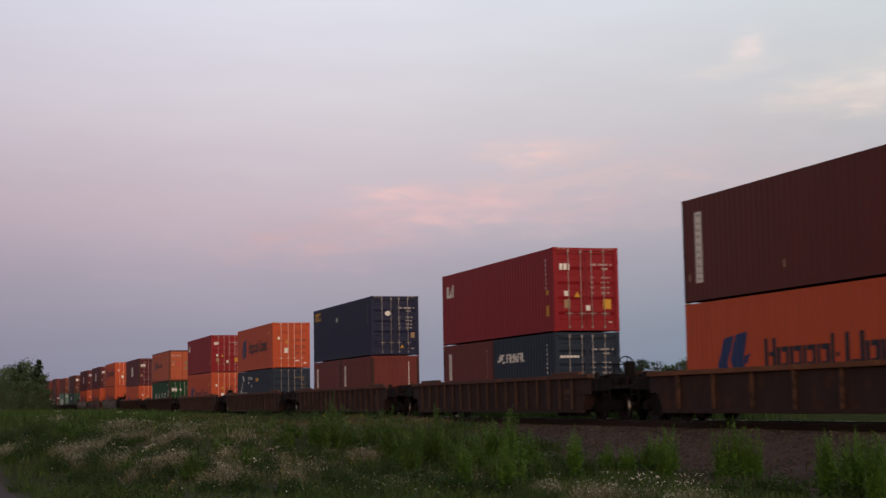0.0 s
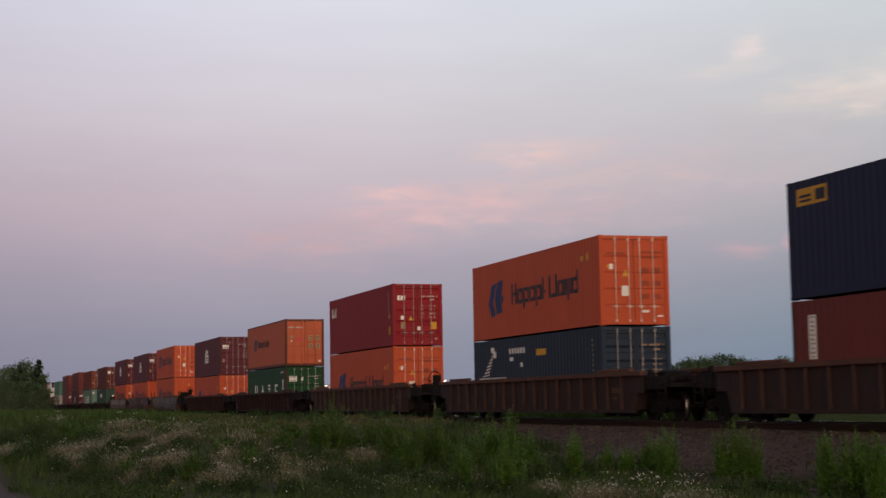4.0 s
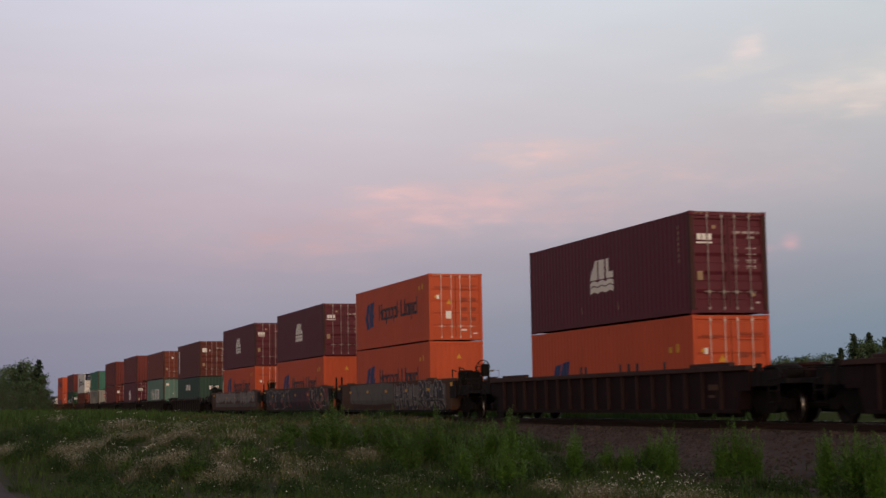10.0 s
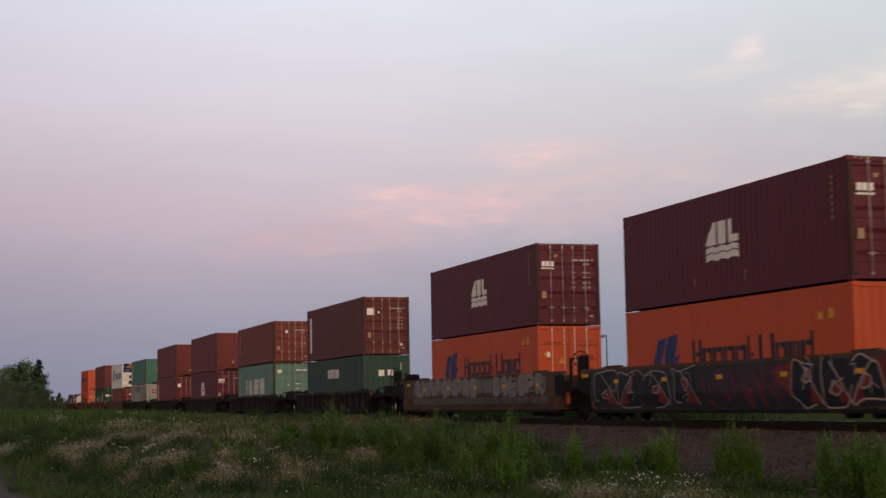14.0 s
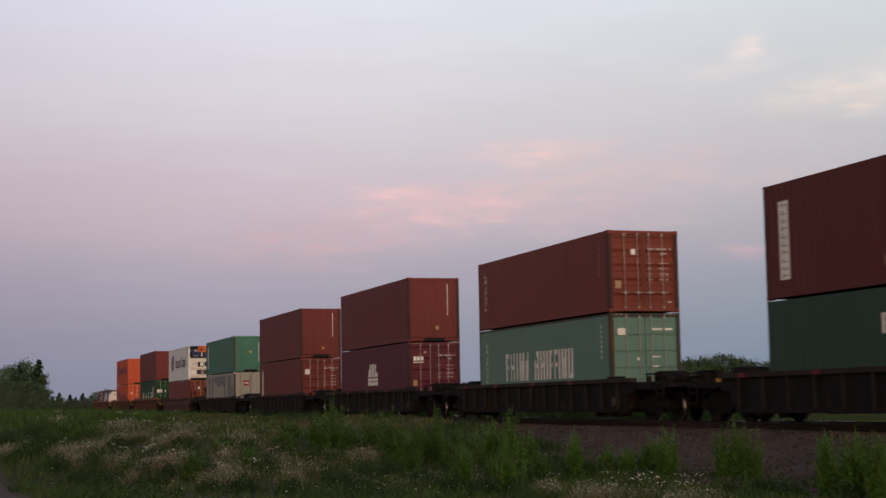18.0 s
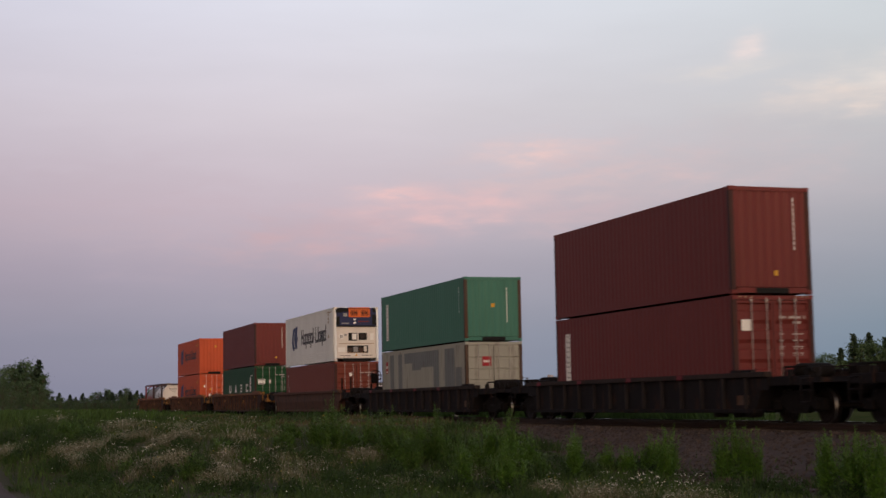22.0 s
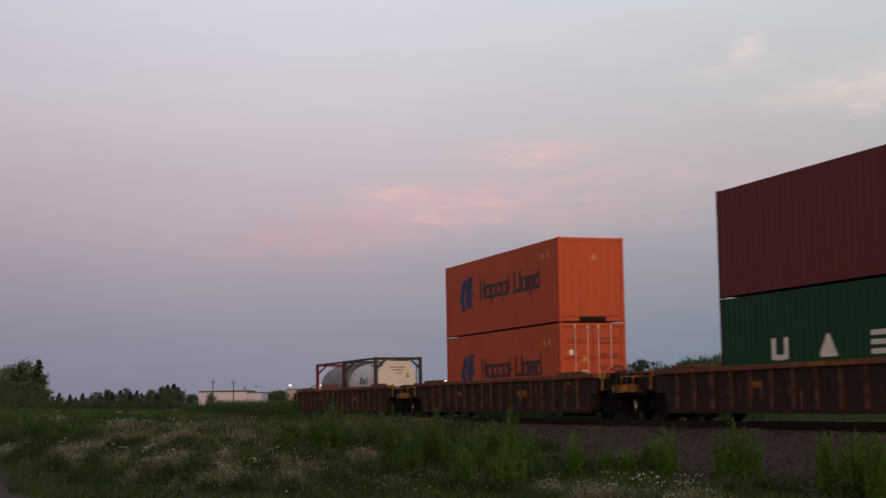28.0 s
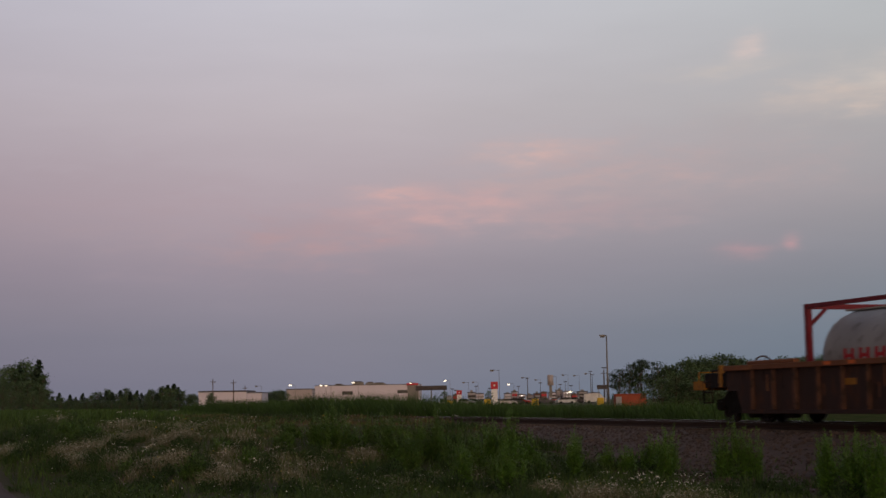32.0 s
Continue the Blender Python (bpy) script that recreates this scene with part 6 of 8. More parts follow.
    block_tag(i, 2.1, 7.3, 0.86, 1.60, 6, M["spray_silver"], M["spray_dark"], 53, 0.26)
    slashes(i, -1.0, 8.0, 18, M["spray_plum"], 55)
    scallops(i, 2.2, 6.6, 0.55, 6, M["spray_dark"])
    for u in (g, h, i):
        reflectors(u, [-6.32 + 3.24 * k for k in range(5)], 1.20, -1.488)
        boxpart("reflector", (-8.95, -8.45, -1.478, -1.471, 1.36, 1.47), M["yellow_mark"], u)
    boxpart("reflector", (9.55, 9.85, -1.478, -1.471, 1.30, 1.46), M["yellow_mark"], g)
    for u, x in ((h, 8.96), (i, 8.96)):
        boxpart("joint_flap", (x - 0.12, x + 0.14, -1.36, -1.30, 0.52, 1.12), M["orange_box"], u, 0.03, "faded red steel flap at the joint")
    orange(XS["G"], F0, HC, "orange container with a blank ribbed leading end", end="blank", drop=0.20)
    orange(XS["G"], F0 + HC + GAP, HC, "bright orange container with pale locking bars")
    orange(XS["H"], F0, HC, "orange container with a blank ribbed end, in a graffiti car", end="blank", drop=0.18)
    maroon_box(XS["H"], F0 + HC + GAP, "dark maroon container with a white wave emblem")
    orange(XS["I"], F0, HC, "orange corrugated container in a graffiti-covered car", small=False)
    maroon_box(XS["I"], F0 + HC + GAP, "dark maroon container with a white wave emblem")
    # a set of five black cars on drawbars
    black = "grimy black well car unit with ribbed sides"
    ends = dict(J=(10.86, 11.0), K=(10.84, 10.86), L=(10.87, 10.84), M=(10.83, 10.87), N=(11.0, 10.83))
    for k, (a, b) in ends.items():
        car = well_car(mid[k], "black", ("coupler", a), ("coupler", b), F1, black, ("right",) if k == "J" else (("left",) if k == "N" else ()))
        stencils(car, M["car_grey"], [(6.6, 7.2, 0.45, 0.7)])
        reflectors(car, (-6.9, -3.4, 0.3, 3.6), 1.21, -1.572, "frame_red")
        if k == "J":
            reflectors(car, (8.3, -8.3), 1.12, -1.44)
    c = container(XS["J"], F1, LC, STD, M["darkgreen"], "dark green container with a white word mark", "blank", "ribbed", "door")
    side_marks("wordmark", word_bars(4.9, 7.25, 1.56, 2.02, "T^T TTT^T T TTTTT"), M["white_mark"], c, LC, label="white word mark of plain bars")
    numbers_on_side(c, LC, M["tan_mark"])
    end_marks("sticker", [(-0.42, -0.12, 1.55, 1.85), (0.05, 0.35, 1.58, 1.86)], M["white_mark"], c, c["half"] - 0.024)
    end_marks("marking", [(0.72, 0.756, 0.8 + 0.13 * k, 0.9 + 0.13 * k) for k in range(11)], M["white_mark"], c, c["half"] - 0.024)
    c = container(XS["J"], F1 + STD + GAP, LC, HC, M["brown"], "dull brown container with a white upright strip, above a green one")
    strip(c, LC, 0.72, 1.16, 0.46, 2.42)
    side_marks("marking", [rect(5.1, 5.16, 0.45, 0.68), rect(7.2, 7.26, 0.4, 0.62)], M["tan_mark"], c, LC)
    numbers_on_side(c, LC, M["tan_mark"])
    door_text(c)
    end_marks("sticker", [(-0.98, -0.6, 1.98, 2.32), (-0.42, -0.32, 2.06, 2.18), (0.72, 0.84, 0.45, 0.56)], M["white_mark"], c, c["half"] - 0.03)
    end_marks("sticker", [(-0.95, -0.78, 0.85, 1.12)], M["tan_mark"], c, c["half"] - 0.03)
    c = container(XS["K"], F1, LC, HC, M["palegreen"], "pale green container with large white lettering bars", "door", "panel")
    side_marks("wordmark", word_bars(2.9, 5.2, 0.92, 1.92, "T^ T=T T TxT xT") + word_bars(5.75, 9.2, 0.92, 1.92, "x^T T=T T T^ T^ T TxT T_T"), M["white_mark"], c, LC, label="large white word marks of plain bars")
    column(c, LC, 0.75, 1.1, 0.9, 2.5, 7)
    numbers_on_side(c, LC)
    end_marks("sticker", [(-0.95, -0.68, 2.2, 2.42), (-0.3, -0.22, 1.4, 1.5), (-0.9, -0.65, 0.62, 0.7)], M["white_mark"], c, c["half"] - 0.03)
    end_marks("marking", [(0.25, 0.6, 2.35, 2.42), (0.65, 0.95, 2.35, 2.42), (0.2, 0.45, 1.2, 1.24), (0.2, 0.5, 1.5, 1.54)], M["white_mark"], c, c["half"] - 0.031)
    c = container(XS["K"], F1 + HC + GAP, LC, STD, M["redbrown"], "rust-red container with a column of white marks")
    column(c, LC, 0.72, 1.15, 0.75, 2.2, 7)
    numbers_on_side(c, LC, M["tan_mark"])
    door_text(c)
    end_marks("sticker", [(-0.42, -0.26, 1.82, 2.0)], M["white_mark"], c, c["half"] - 0.03)
    end_marks("sticker", [(-0.98, -0.78, 0.75, 1.0)], M["tan_mark"], c, c["half"] - 0.03)
    maroon_low = maroon_box(XS["L"], F1, "dark red-maroon container with a white wave emblem, lower of a stack")
    tagged(maroon_low, "maroon container with a white wave emblem, lower of a stack")
    c = container(XS["L"], F1 + HC + GAP, LC, HC, M["rust"], "rust-red container with a blank ribbed end", "blank", "ribbed", "door")
    end_marks("marking", [(0.64, 0.676, 1.2 + 0.13 * k, 1.3 + 0.13 * k) for k in range(11)], M["white_mark"], c, c["half"] - 0.024)
    end_marks("sticker", [(0.08, 0.22, 0.55, 0.72)], M["tan_mark"], c, c["half"] - 0.024)
    numbers_on_side(c, LC, M["tan_mark"])
    c = container(XS["M"], F1, LC, HC, M["rust"], "dull red-brown container with white upright strip, lower of a stack")
    strip(c, LC, 0.80, 1.22, 0.72, 2.38)
    door_text(c)
    end_marks("sticker", [(-0.96, -0.68, 1.95, 2.25)], M["white_mark"], c, c["half"] - 0.03)
    c = container(XS["M"], F1 + HC + GAP, LC, HC, M["rust"], "rust-red container with a blank ribbed end", "blank", "ribbed", "door")
    end_marks("marking", [(0.70, 0.736, 1.2 + 0.13 * k, 1.3 + 0.13 * k) for k in range(11)], M["white_mark"], c, c["half"] - 0.024)
    end_marks("sticker", [(0.08, 0.2, 0.5, 0.64)], M["yellow_mark"], c, c["half"] - 0.024)
    c = container(XS["N"], F1, LC, STD, M["grey"], "patchy weathered grey container with a red label", "door", "panel")
    for q in PATCHES:
        side_marks("patch", [rect(*q)], M["patch"], c, LC, label="repainted slate-grey patch")
    end_marks("sticker", [(-0.5, -0.12, 1.62, 2.0)], M["red_mark"], c, c["half"] - 0.03)
    end_marks("marking", [(-0.44 + 0.1 * k, -0.37 + 0.1 * k, 1.76, 1.86) for k in range(3)], M["white_mark"], c, c["half"] - 0.026)
    side_marks("sticker", [rect(0.72, 1.04, 1.58, 2.1)], M["red_mark"], c, LC, label="red label with pale marks")
    side_marks("marking", [rect(0.77 + 0.08 * k, 0.83 + 0.08 * k, 1.8, 1.92) for k in range(3)] + [rect(0.76, 1.0, 1.62, 1.67)], M["white_mark"], c, LC, lift=0.009)
    c = container(XS["N"], F1 + STD + GAP, LC, STD, M["jade"], "jade green container with a blank ribbed end", "blank", "ribbed", "door")
    strip(c, LC, 0.82, 1.20, 0.48, 2.18)
    end_marks("marking", [(0.58, 0.616, 0.75 + 0.13 * k, 0.85 + 0.13 * k) for k in range(11)], M["white_mark"], c, c["half"] - 0.024)
    end_marks("sticker", [(-0.08, 0.08, 1.36, 1.52)], M["yellow_mark"], c, c["half"] - 0.024)
    numbers_on_side(c, LC)
    # a smooth brown single car
    o = well_car(mid["O"], "smooth", ("coupler", 10.40), ("coupler", 10.40), 0.30, "brown smooth-sided well car with scuffed paint")
    for px in (7.6, 9.4):
        boxpart("stanchion", (px - 0.04, px + 0.04, -1.25, -1.17, 1.05, 2.0), M["truck"], o)
    c = container(XS["O"], 0.30, LC, STD, M["redbrown"], "rust-red container under a white refrigerated one")
    column(c, LC, 0.58, 0.92, 0.9, 2.2, 6)
    numbers_on_side(c, LC, M["tan_mark"])
    door_text(c)
    end_marks("sticker", [(-0.42, -0.26, 1.82, 2.0), (0.05, 0.15, 0.5, 0.6)], M["white_mark"], c, c["half"] - 0.03)
    reefer(XS["O"], 0.30 + STD + GAP, "white smooth refrigerated container with a blue and orange cooling unit")
    # three brown cars with yellow ends
    for k, br in (("P", ()), ("Q", ("right",)), ("T", ("left",))):
        car = well_car(mid[k], "brown", SINGLE, SINGLE, F0 if k != "T" else 0.28, "rust-brown well car with ribbed sides and yellow end fittings", br, True)
        stencils(car, M["car_yellow"], [(2.6, 3.5, 0.80, 1.02), (7.0, 7.5, 1.15, 1.24), (-4.2, -3.6, 0.9, 1.05)])
        boxpart("chord_patch", (-1.2, 0.2, -1.574, -1.571, 1.36, 1.45), M["car_yellow"], car)
        boxpart("chord_patch", (3.4, 4.6, -1.574, -1.571, 1.36, 1.45), M["car_yellow"], car)
        rng = random.Random(ord(k))
        for _ in range(34):
            x0, z1 = rng.uniform(-8.0, 8.0), rng.uniform(0.8, 1.33)
            boxpart("rust_streak", (x0, x0 + rng.uniform(0.02, 0.09), -1.4665, -1.4645, z1 - rng.uniform(0.15, 0.5), z1), M["chord" if rng.random() < 0.5 else "car_black"], car)
        if k == "T":
            for x in (-4.6, -3.6):
                boxpart("marker", (x - 0.14, x + 0.14, -1.576, -1.5715, 1.37, 1.45), M["unit_orange"], car, label="bright orange marker")
    green_box(XS["P"], F0, "deep green high container with widely spaced white blocks", HC, 0.17, 10.45)
    c = container(XS["P"], F0 + HC + GAP, LC, HC, M["rust"], "dull rust-red container with a blank ribbed end", "blank", "ribbed", "door")
    end_marks("marking", [(0.66, 0.696, 1.2 + 0.13 * k, 1.3 + 0.13 * k) for k in range(11)], M["white_mark"], c, c["half"] - 0.024)
    end_marks("sticker", [(0.2, 0.32, 0.5, 0.62)], M["yellow_mark"], c, c["half"] - 0.024)
    orange(XS["Q"], F0, HC, "orange corrugated container with blue emblem, lower of a stack", drop=0.12)
    orange(XS["Q"], F0 + HC + GAP, HC, "orange container with a blank ribbed leading end, upper of a stack", end="blank")
    hw = [(-1.55 + k * 0.62 + a, -1.55 + k * 0.62 + b, 1.12, 1.46) for k in range(5) for a, b in ((0, 0.13), (0.29, 0.42))] + [(-1.55 + k * 0.62 + 0.13, -1.55 + k * 0.62 + 0.29, 1.25, 1.33) for k in range(5)]
    tank_container(XS["T"], 0.28, "grey tank in a red frame with a red word mark", "frame_red", "tank_grey", hw)
    sw = [(-0.15, 0.18, 1.32, 1.68), (0.30, 0.42, 1.32, 1.64), (0.54, 0.86, 1.32, 1.56), (0.98, 1.07, 1.32, 1.72), (1.19, 1.31, 1.32, 1.64)]
    tank_container(XS["T"] + 6.134, 0.28, "dirty white tank in a dark frame with a cream end panel", "frame_dark", "tank_white", sw)


train()


# ---------------------------------------------------------------- ground and track
def step(a, b, v):
    t = min(max((v - a) / (b - a), 0.0), 1.0)
    return t * t * (3 - 2 * t)


def ground_z(x, y):
    """Height of the bare ground."""
    n = noise.noise((x * 0.11, y * 0.11, 0.0)) * 0.10 + noise.noise((x * 0.45, y * 0.45, 3.0)) * 0.05
    if y < YC:
        foot = -25.0 - 4.0 * (1 - step(0.0, 6.0, y))
        rise = step(foot, foot - 13.0, x)
        keep = 1 - step(11.5 + 2.0 * step(-50, -80, x), 16.0 + 1.5 * step(-50, -80, x), y)
        far = step(-80, -160, x) * 0.1
        hummock = noise.noise((x * 0.7, y * 0.7, 6.0)) * 0.17 * rise * keep * (1 - step(-44, -60, x))
        return -0.93 + (1.08 + far) * rise * keep + (1 - keep) * 0.25 * step(-40, -70, x) + n * (0.4 + 0.6 * rise) + hummock
    return -0.62 + 0.30 * step(25.0, 32.0, y) + 0.5 * step(60, 300, y) + n


def grid(name, xs, ys, height, mat, kind_label):
    zs = [(x, y, height(x, y)) for x in xs for y in ys]
    w = len(ys)
    faces = [(i * w + j, (i + 1) * w + j, (i + 1) * w + j + 1, i * w + j + 1) for i in range(len(xs) - 1) for j in range(w - 1)]
    me = raw(name, zs, faces, mat)
    for p in me.polygons:
        p.use_smooth = True
    return tagged(new(name, me), kind_label, name, kind="structure")


def span(*pieces):
    out = []
    for a, b, n in pieces:
        out += [a + (b - a) * k / n for k in range(n)]
    return out + [pieces[-1][1]]


ground = grid("ground", span((-3500, -700, 12), (-700, -160, 30), (-160, -70, 60), (-70, -15, 110), (-15, 40, 30), (40, 3500, 14)),
              span((-3500, -200, 10), (-200, -8, 16), (-8, 17, 50), (17, 26, 6), (26, 60, 34), (60, 400, 24), (400, 3500, 14)),
              ground_z, M["soil"], "rough meadow ground with grass and bare soil")


def ballast_z(x, y):
    d = abs(y - YC)
    z = -0.22 if d < 1.75 else -0.22 - (d - 1.75) * 0.225
    z += noise.noise((x * 0.5, y * 0.5, 7.0)) * 0.05 + noise.noise((x * 2.3, y * 2.3, 9.0)) * 0.025
    if y < YC and d > 4.0:
        # loose stone spilled over the level ground
        spill = ground_z(x, y) + 0.02 + 0.06 * noise.noise((x * 0.7, y * 0.7, 2.0)) - 0.14 * step(6.6, 9.2, d) - 0.3 * step(-37, -45, x)
        z = max(z, spill)
    return z


ballast = grid("ballast", span((-700, -120, 60), (-120, -70, 70), (-70, -12, 190), (-12, 100, 60)), span((YC - 9.4, YC - 1.5, 42), (YC - 1.5, YC + 1.5, 6), (YC + 1.5, YC + 4.6, 12)),
               ballast_z, M["ballast"], "brown-grey crushed stone railway ballast")


def path_z(x, y):
    return ground_z(x, y) + 0.03 - 0.10 * step(-0.2, 0.9, y - 0.9 - (x + 31.0) * 0.06)


path = grid("path", span((-36, -8, 40)), span((-9, 3.2, 30)), path_z, M["path"], "grey-brown gravel path at the foot of the bank")

yard = grid("yard", span((-76, -14, 40)), span((31, 54, 20)), lambda x, y: ground_z(x, y) + 0.04 + 0.03 * noise.noise((x * 0.6, y * 0.6, 4.0)), M["yard"], "dry grassy gravel yard beyond the track")

track = thing("railway_track", pose(0, YC, 0), "steel railway track on timber ties and ballast", "railway track")
tagged(track, kind="structure")


def rail_shape(bm, lift=0.0):
    pts = [(-0.07, -0.172), (0.07, -0.172), (0.07, -0.160), (0.012, -0.135), (0.010, -0.045), (0.036, -0.035), (0.036, -0.004), (-0.036, -0.004), (-0.036, -0.035), (-0.010, -0.045), (-0.012, -0.135), (-0.07, -0.160)]
    a = [bm.verts.new((-900, y, z)) for y, z in pts]
    b = [bm.verts.new((150, y, z)) for y, z in pts]
    for k in range(len(pts)):
        bm.faces.new((a[k], a[(k + 1) % len(pts)], b[(k + 1) % len(pts)], b[k]))


for sy in (-0.753, 0.753):
    r = part("rail", shared(("rail",), rail_shape, M["rail"]), None, track, "rusty rail with a polished head", Matrix.Translation((0, sy, 0)))
    boxpart("rail_head", (-900, 150, -0.034, 0.034, -0.004, 0.0), M["rail_top"], r, label="polished rail head")
rng = random.Random(4)
for k in range(170):
    boxpart("tie", (-0.115, 0.115, -1.30, 1.30, -0.35, -0.172), M["tie"], track, 0.01, m=pose(-80 + k * 0.53, rng.uniform(-0.05, 0.05), rng.uniform(-0.01, 0.0), 0, 0, rng.uniform(-1, 1)))
bm = bmesh.new()
for k in range(900):
    x = -80.5 - k * 0.6
    box(bm, x - 0.115, x + 0.115, -1.3, 1.3, -0.35, -0.173)
tagged(part("far_ties", bm, M["tie"], track), kind="stuff")


# ---------------------------------------------------------------- plants
def scatter(name, verts, faces, mat, label, category):
    return tagged(new(name, raw(name, verts, faces, mat)), label, category, kind="stuff")


def surface_z(x, y):
    d = abs(y - YC)
    return max(ground_z(x, y), ballast_z(x, y)) if d < 9.4 else ground_z(x, y)


def blades(count, pick, height, width, seed, lean=0.35):
    """Bent grass blades: pick(rng) gives a place or None."""
    rng = random.Random(seed)
    V, F = [], []
    while len(F) < count * 2:
        spot = pick(rng)
        if spot is None:
            continue
        x, y, tall = spot
        z = surface_z(x, y) - 0.02
        h = height * tall * rng.uniform(0.5, 1.25)
        w = width * rng.uniform(0.6, 1.3)
        a = rng.uniform(0, math.tau)
        dx, dy = math.cos(a) * w, math.sin(a) * w
        b = rng.uniform(0, math.tau)
        l = h * lean * rng.uniform(0.2, 1.4)
        bx, by = math.cos(b) * l, math.sin(b) * l
        i = len(V)
        V += [(x - dx, y - dy, z), (x + dx, y + dy, z), (x + bx * 0.4 + dx * 0.7, y + by * 0.4 + dy * 0.7, z + h * 0.6),
              (x + bx * 0.4 - dx * 0.7, y + by * 0.4 - dy * 0.7, z + h * 0.6), (x + bx, y + by, z + h)]
        F += [(i, i + 1, i + 2, i + 3), (i + 3, i + 2, i + 4)]
    return V, F


def on_path(x, y):
    return y < 1.25 + (x + 31.0) * 0.06 and x > -34.5


def clumpy(x, y, s=0.35, k=0.0):
    return noise.noise((x * s, y * s, 20.0 + k)) * 0.5 + 0.5


def cropped(x, y):
    """The level top of the bank towards the track bears only short, brownish growth."""
    return 1 - 0.62 * step(6.0, 8.5, y) * step(-33.0, -37.0, x) * step(-100, -70, x)


def pick_bank(rng):
    x, y = rng.uniform(-62, -17), rng.uniform(-3, 17.2)
    if on_path(x, y):
        return None
    c = clumpy(x, y)
    edge = 12.4 - 0.4 * step(-42, -34, x)
    if rng.random() < 0.93 * step(edge, edge + 1.6, y):
        return None
    if rng.random() > 0.25 + c:
        return None
    return x, y, (0.5 + c * 0.9) * cropped(x, y)


def pick_plain(rng):
    x, y = -48 - 260 * rng.random() ** 1.8, rng.uniform(-6, 17.5)
    if y > 14.0 and x > -75:
        return None
    c = clumpy(x, y, 0.2, 2.0)
    return x, y, (0.55 + 0.9 * c) * cropped(x, y)


def pick_short(rng):
    x, y = rng.uniform(-75, -34), rng.uniform(6.5, 15.5)
    if rng.random() > 1.3 * clumpy(x, y, 0.25, 50.0):
        return None
    return x, y, 1.0


def pick_behind(rng):
    x, y = -20 - 240 * rng.random() ** 1.5, 24.6 + 40 * rng.random() ** 1.6
    if x > -76 and 31 < y < 54:
        return None
    c = clumpy(x, y, 0.15, 5.0)
    return x, y, (0.55 + 0.8 * c + (0.5 if y > 30 and c > 0.6 else 0.0)) * (0.45 if x > -62 and y < 31 else 1.0)


scatter("grass", *blades(70000, pick_bank, 0.20, 0.010, 1, 0.6), M["grass"], "mixed green and straw-coloured rough grass", "grass")
scatter("meadow_grass", *blades(30000, pick_plain, 0.34, 0.028, 2), M["lush"], "green meadow grass on the level ground", "grass")
scatter("short_grass", *blades(26000, pick_short, 0.12, 0.012, 21, 0.8), M["brown_grass"], "short brownish grass on top of the bank", "grass")
scatter("field_grass", *blades(46000, pick_behind, 0.46, 0.02, 3, 0.5), M["field"], "tall green grass beyond the track", "grass")


HEDGE = [(-179.7, 1.31), (-163.5, 1.44), (-149.9, 1.72), (-139.6, 1.66), (-123.7, 1.42), (-119.4, 1.67), (-115.8, 1.82), (-109.9, 1.85), (-105.7, 1.65), (-103.0, 1.47), (-99.5, 1.68), (-95.9, 1.8), (-92.6, 1.62), (-89.5, 1.45), (-84.9, 1.42), (-80.7, 1.26), (-71.7, 1.1), (-64.4, 1.01), (-57.2, 0.99), (-48.6, 0.96)]


def pick_hedge(rng):
    """Rank growth in mounds along the far edge of the ballast."""
    x = HEDGE[0][0] + (HEDGE[-1][0] - HEDGE[0][0]) * rng.random() ** 0.8
    y = 26.0 + abs(rng.gauss(0, 1.4))
    for (a, p), (b, q) in zip(HEDGE, HEDGE[1:]):
        if a <= x <= b:
            h = p + (q - p) * step(a, b, x)
            return x, y, h * (0.72 + 0.4 * clumpy(x, y, 0.5, 8.0))
    return None


scatter("tall_grass", *blades(42000, pick_hedge, 1.0, 0.02, 9, 0.5), M["field"], "tall green weeds along the far side of the track", "grass")


# where the bank is dry and in bloom: place, half widths, density
STREAKS_UPPER = [(-34.13, 2.42, -34.08, 3.2, 0.25, 0.8), (-35.29, 3.32, -35.82, 5.51, 0.28, 1.0), (-30.23, 3.46, -31.54, 4.53, 0.22, 1.0), (-33.53, 4.2, -34.43, 5.27, 0.22, 1.0), (-29.2, 4.98, -32.96, 6.25, 0.3, 1.0), (-33.83, 6.14, -34.98, 7.12, 0.25, 0.8), (-32.87, 2.45, -32.76, 2.79, 0.2, 0.4), (-34.98, 1.15, -35.07, 1.51, 0.2, 0.5), (-43.48, 2.47, -46.62, 3.22, 0.3, 0.7), (-38.24, 3.93, -39.18, 4.59, 0.35, 0.7), (-36.33, 4.92, -38.0, 7.2, 0.5, 0.6), (-28.34, 6.32, -30.9, 7.76, 0.28, 0.55)]
STREAKS_LOWER = [(-30.57, 8.12, -31.13, 9.62, 0.25, 0.8), (-26.05, 7.52, -27.84, 10.09, 0.35, 0.3), (-22.07, 9.65, -20.21, 10.82, 0.22, 0.2), (-22.49, 9.98, -20.99, 11.01, 0.2, 0.2), (-21.61, 9.45, -19.76, 10.57, 0.2, 0.2), (-23.34, 9.34, -22.07, 9.65, 0.22, 0.6), (-28.61, 5.47, -30.47, 6.53, 0.3, 0.3), (-27.99, 4.2, -28.09, 5.16, 0.3, 0.25), (-26.46, 6.28, -28.04, 7.54, 0.3, 0.25), (-20.79, 9.04, -19.65, 9.94, 0.2, 0.4), (-32.25, 2.75, -31.75, 3.61, 0.25, 0.4)]
STREAKS = STREAKS_UPPER + STREAKS_LOWER


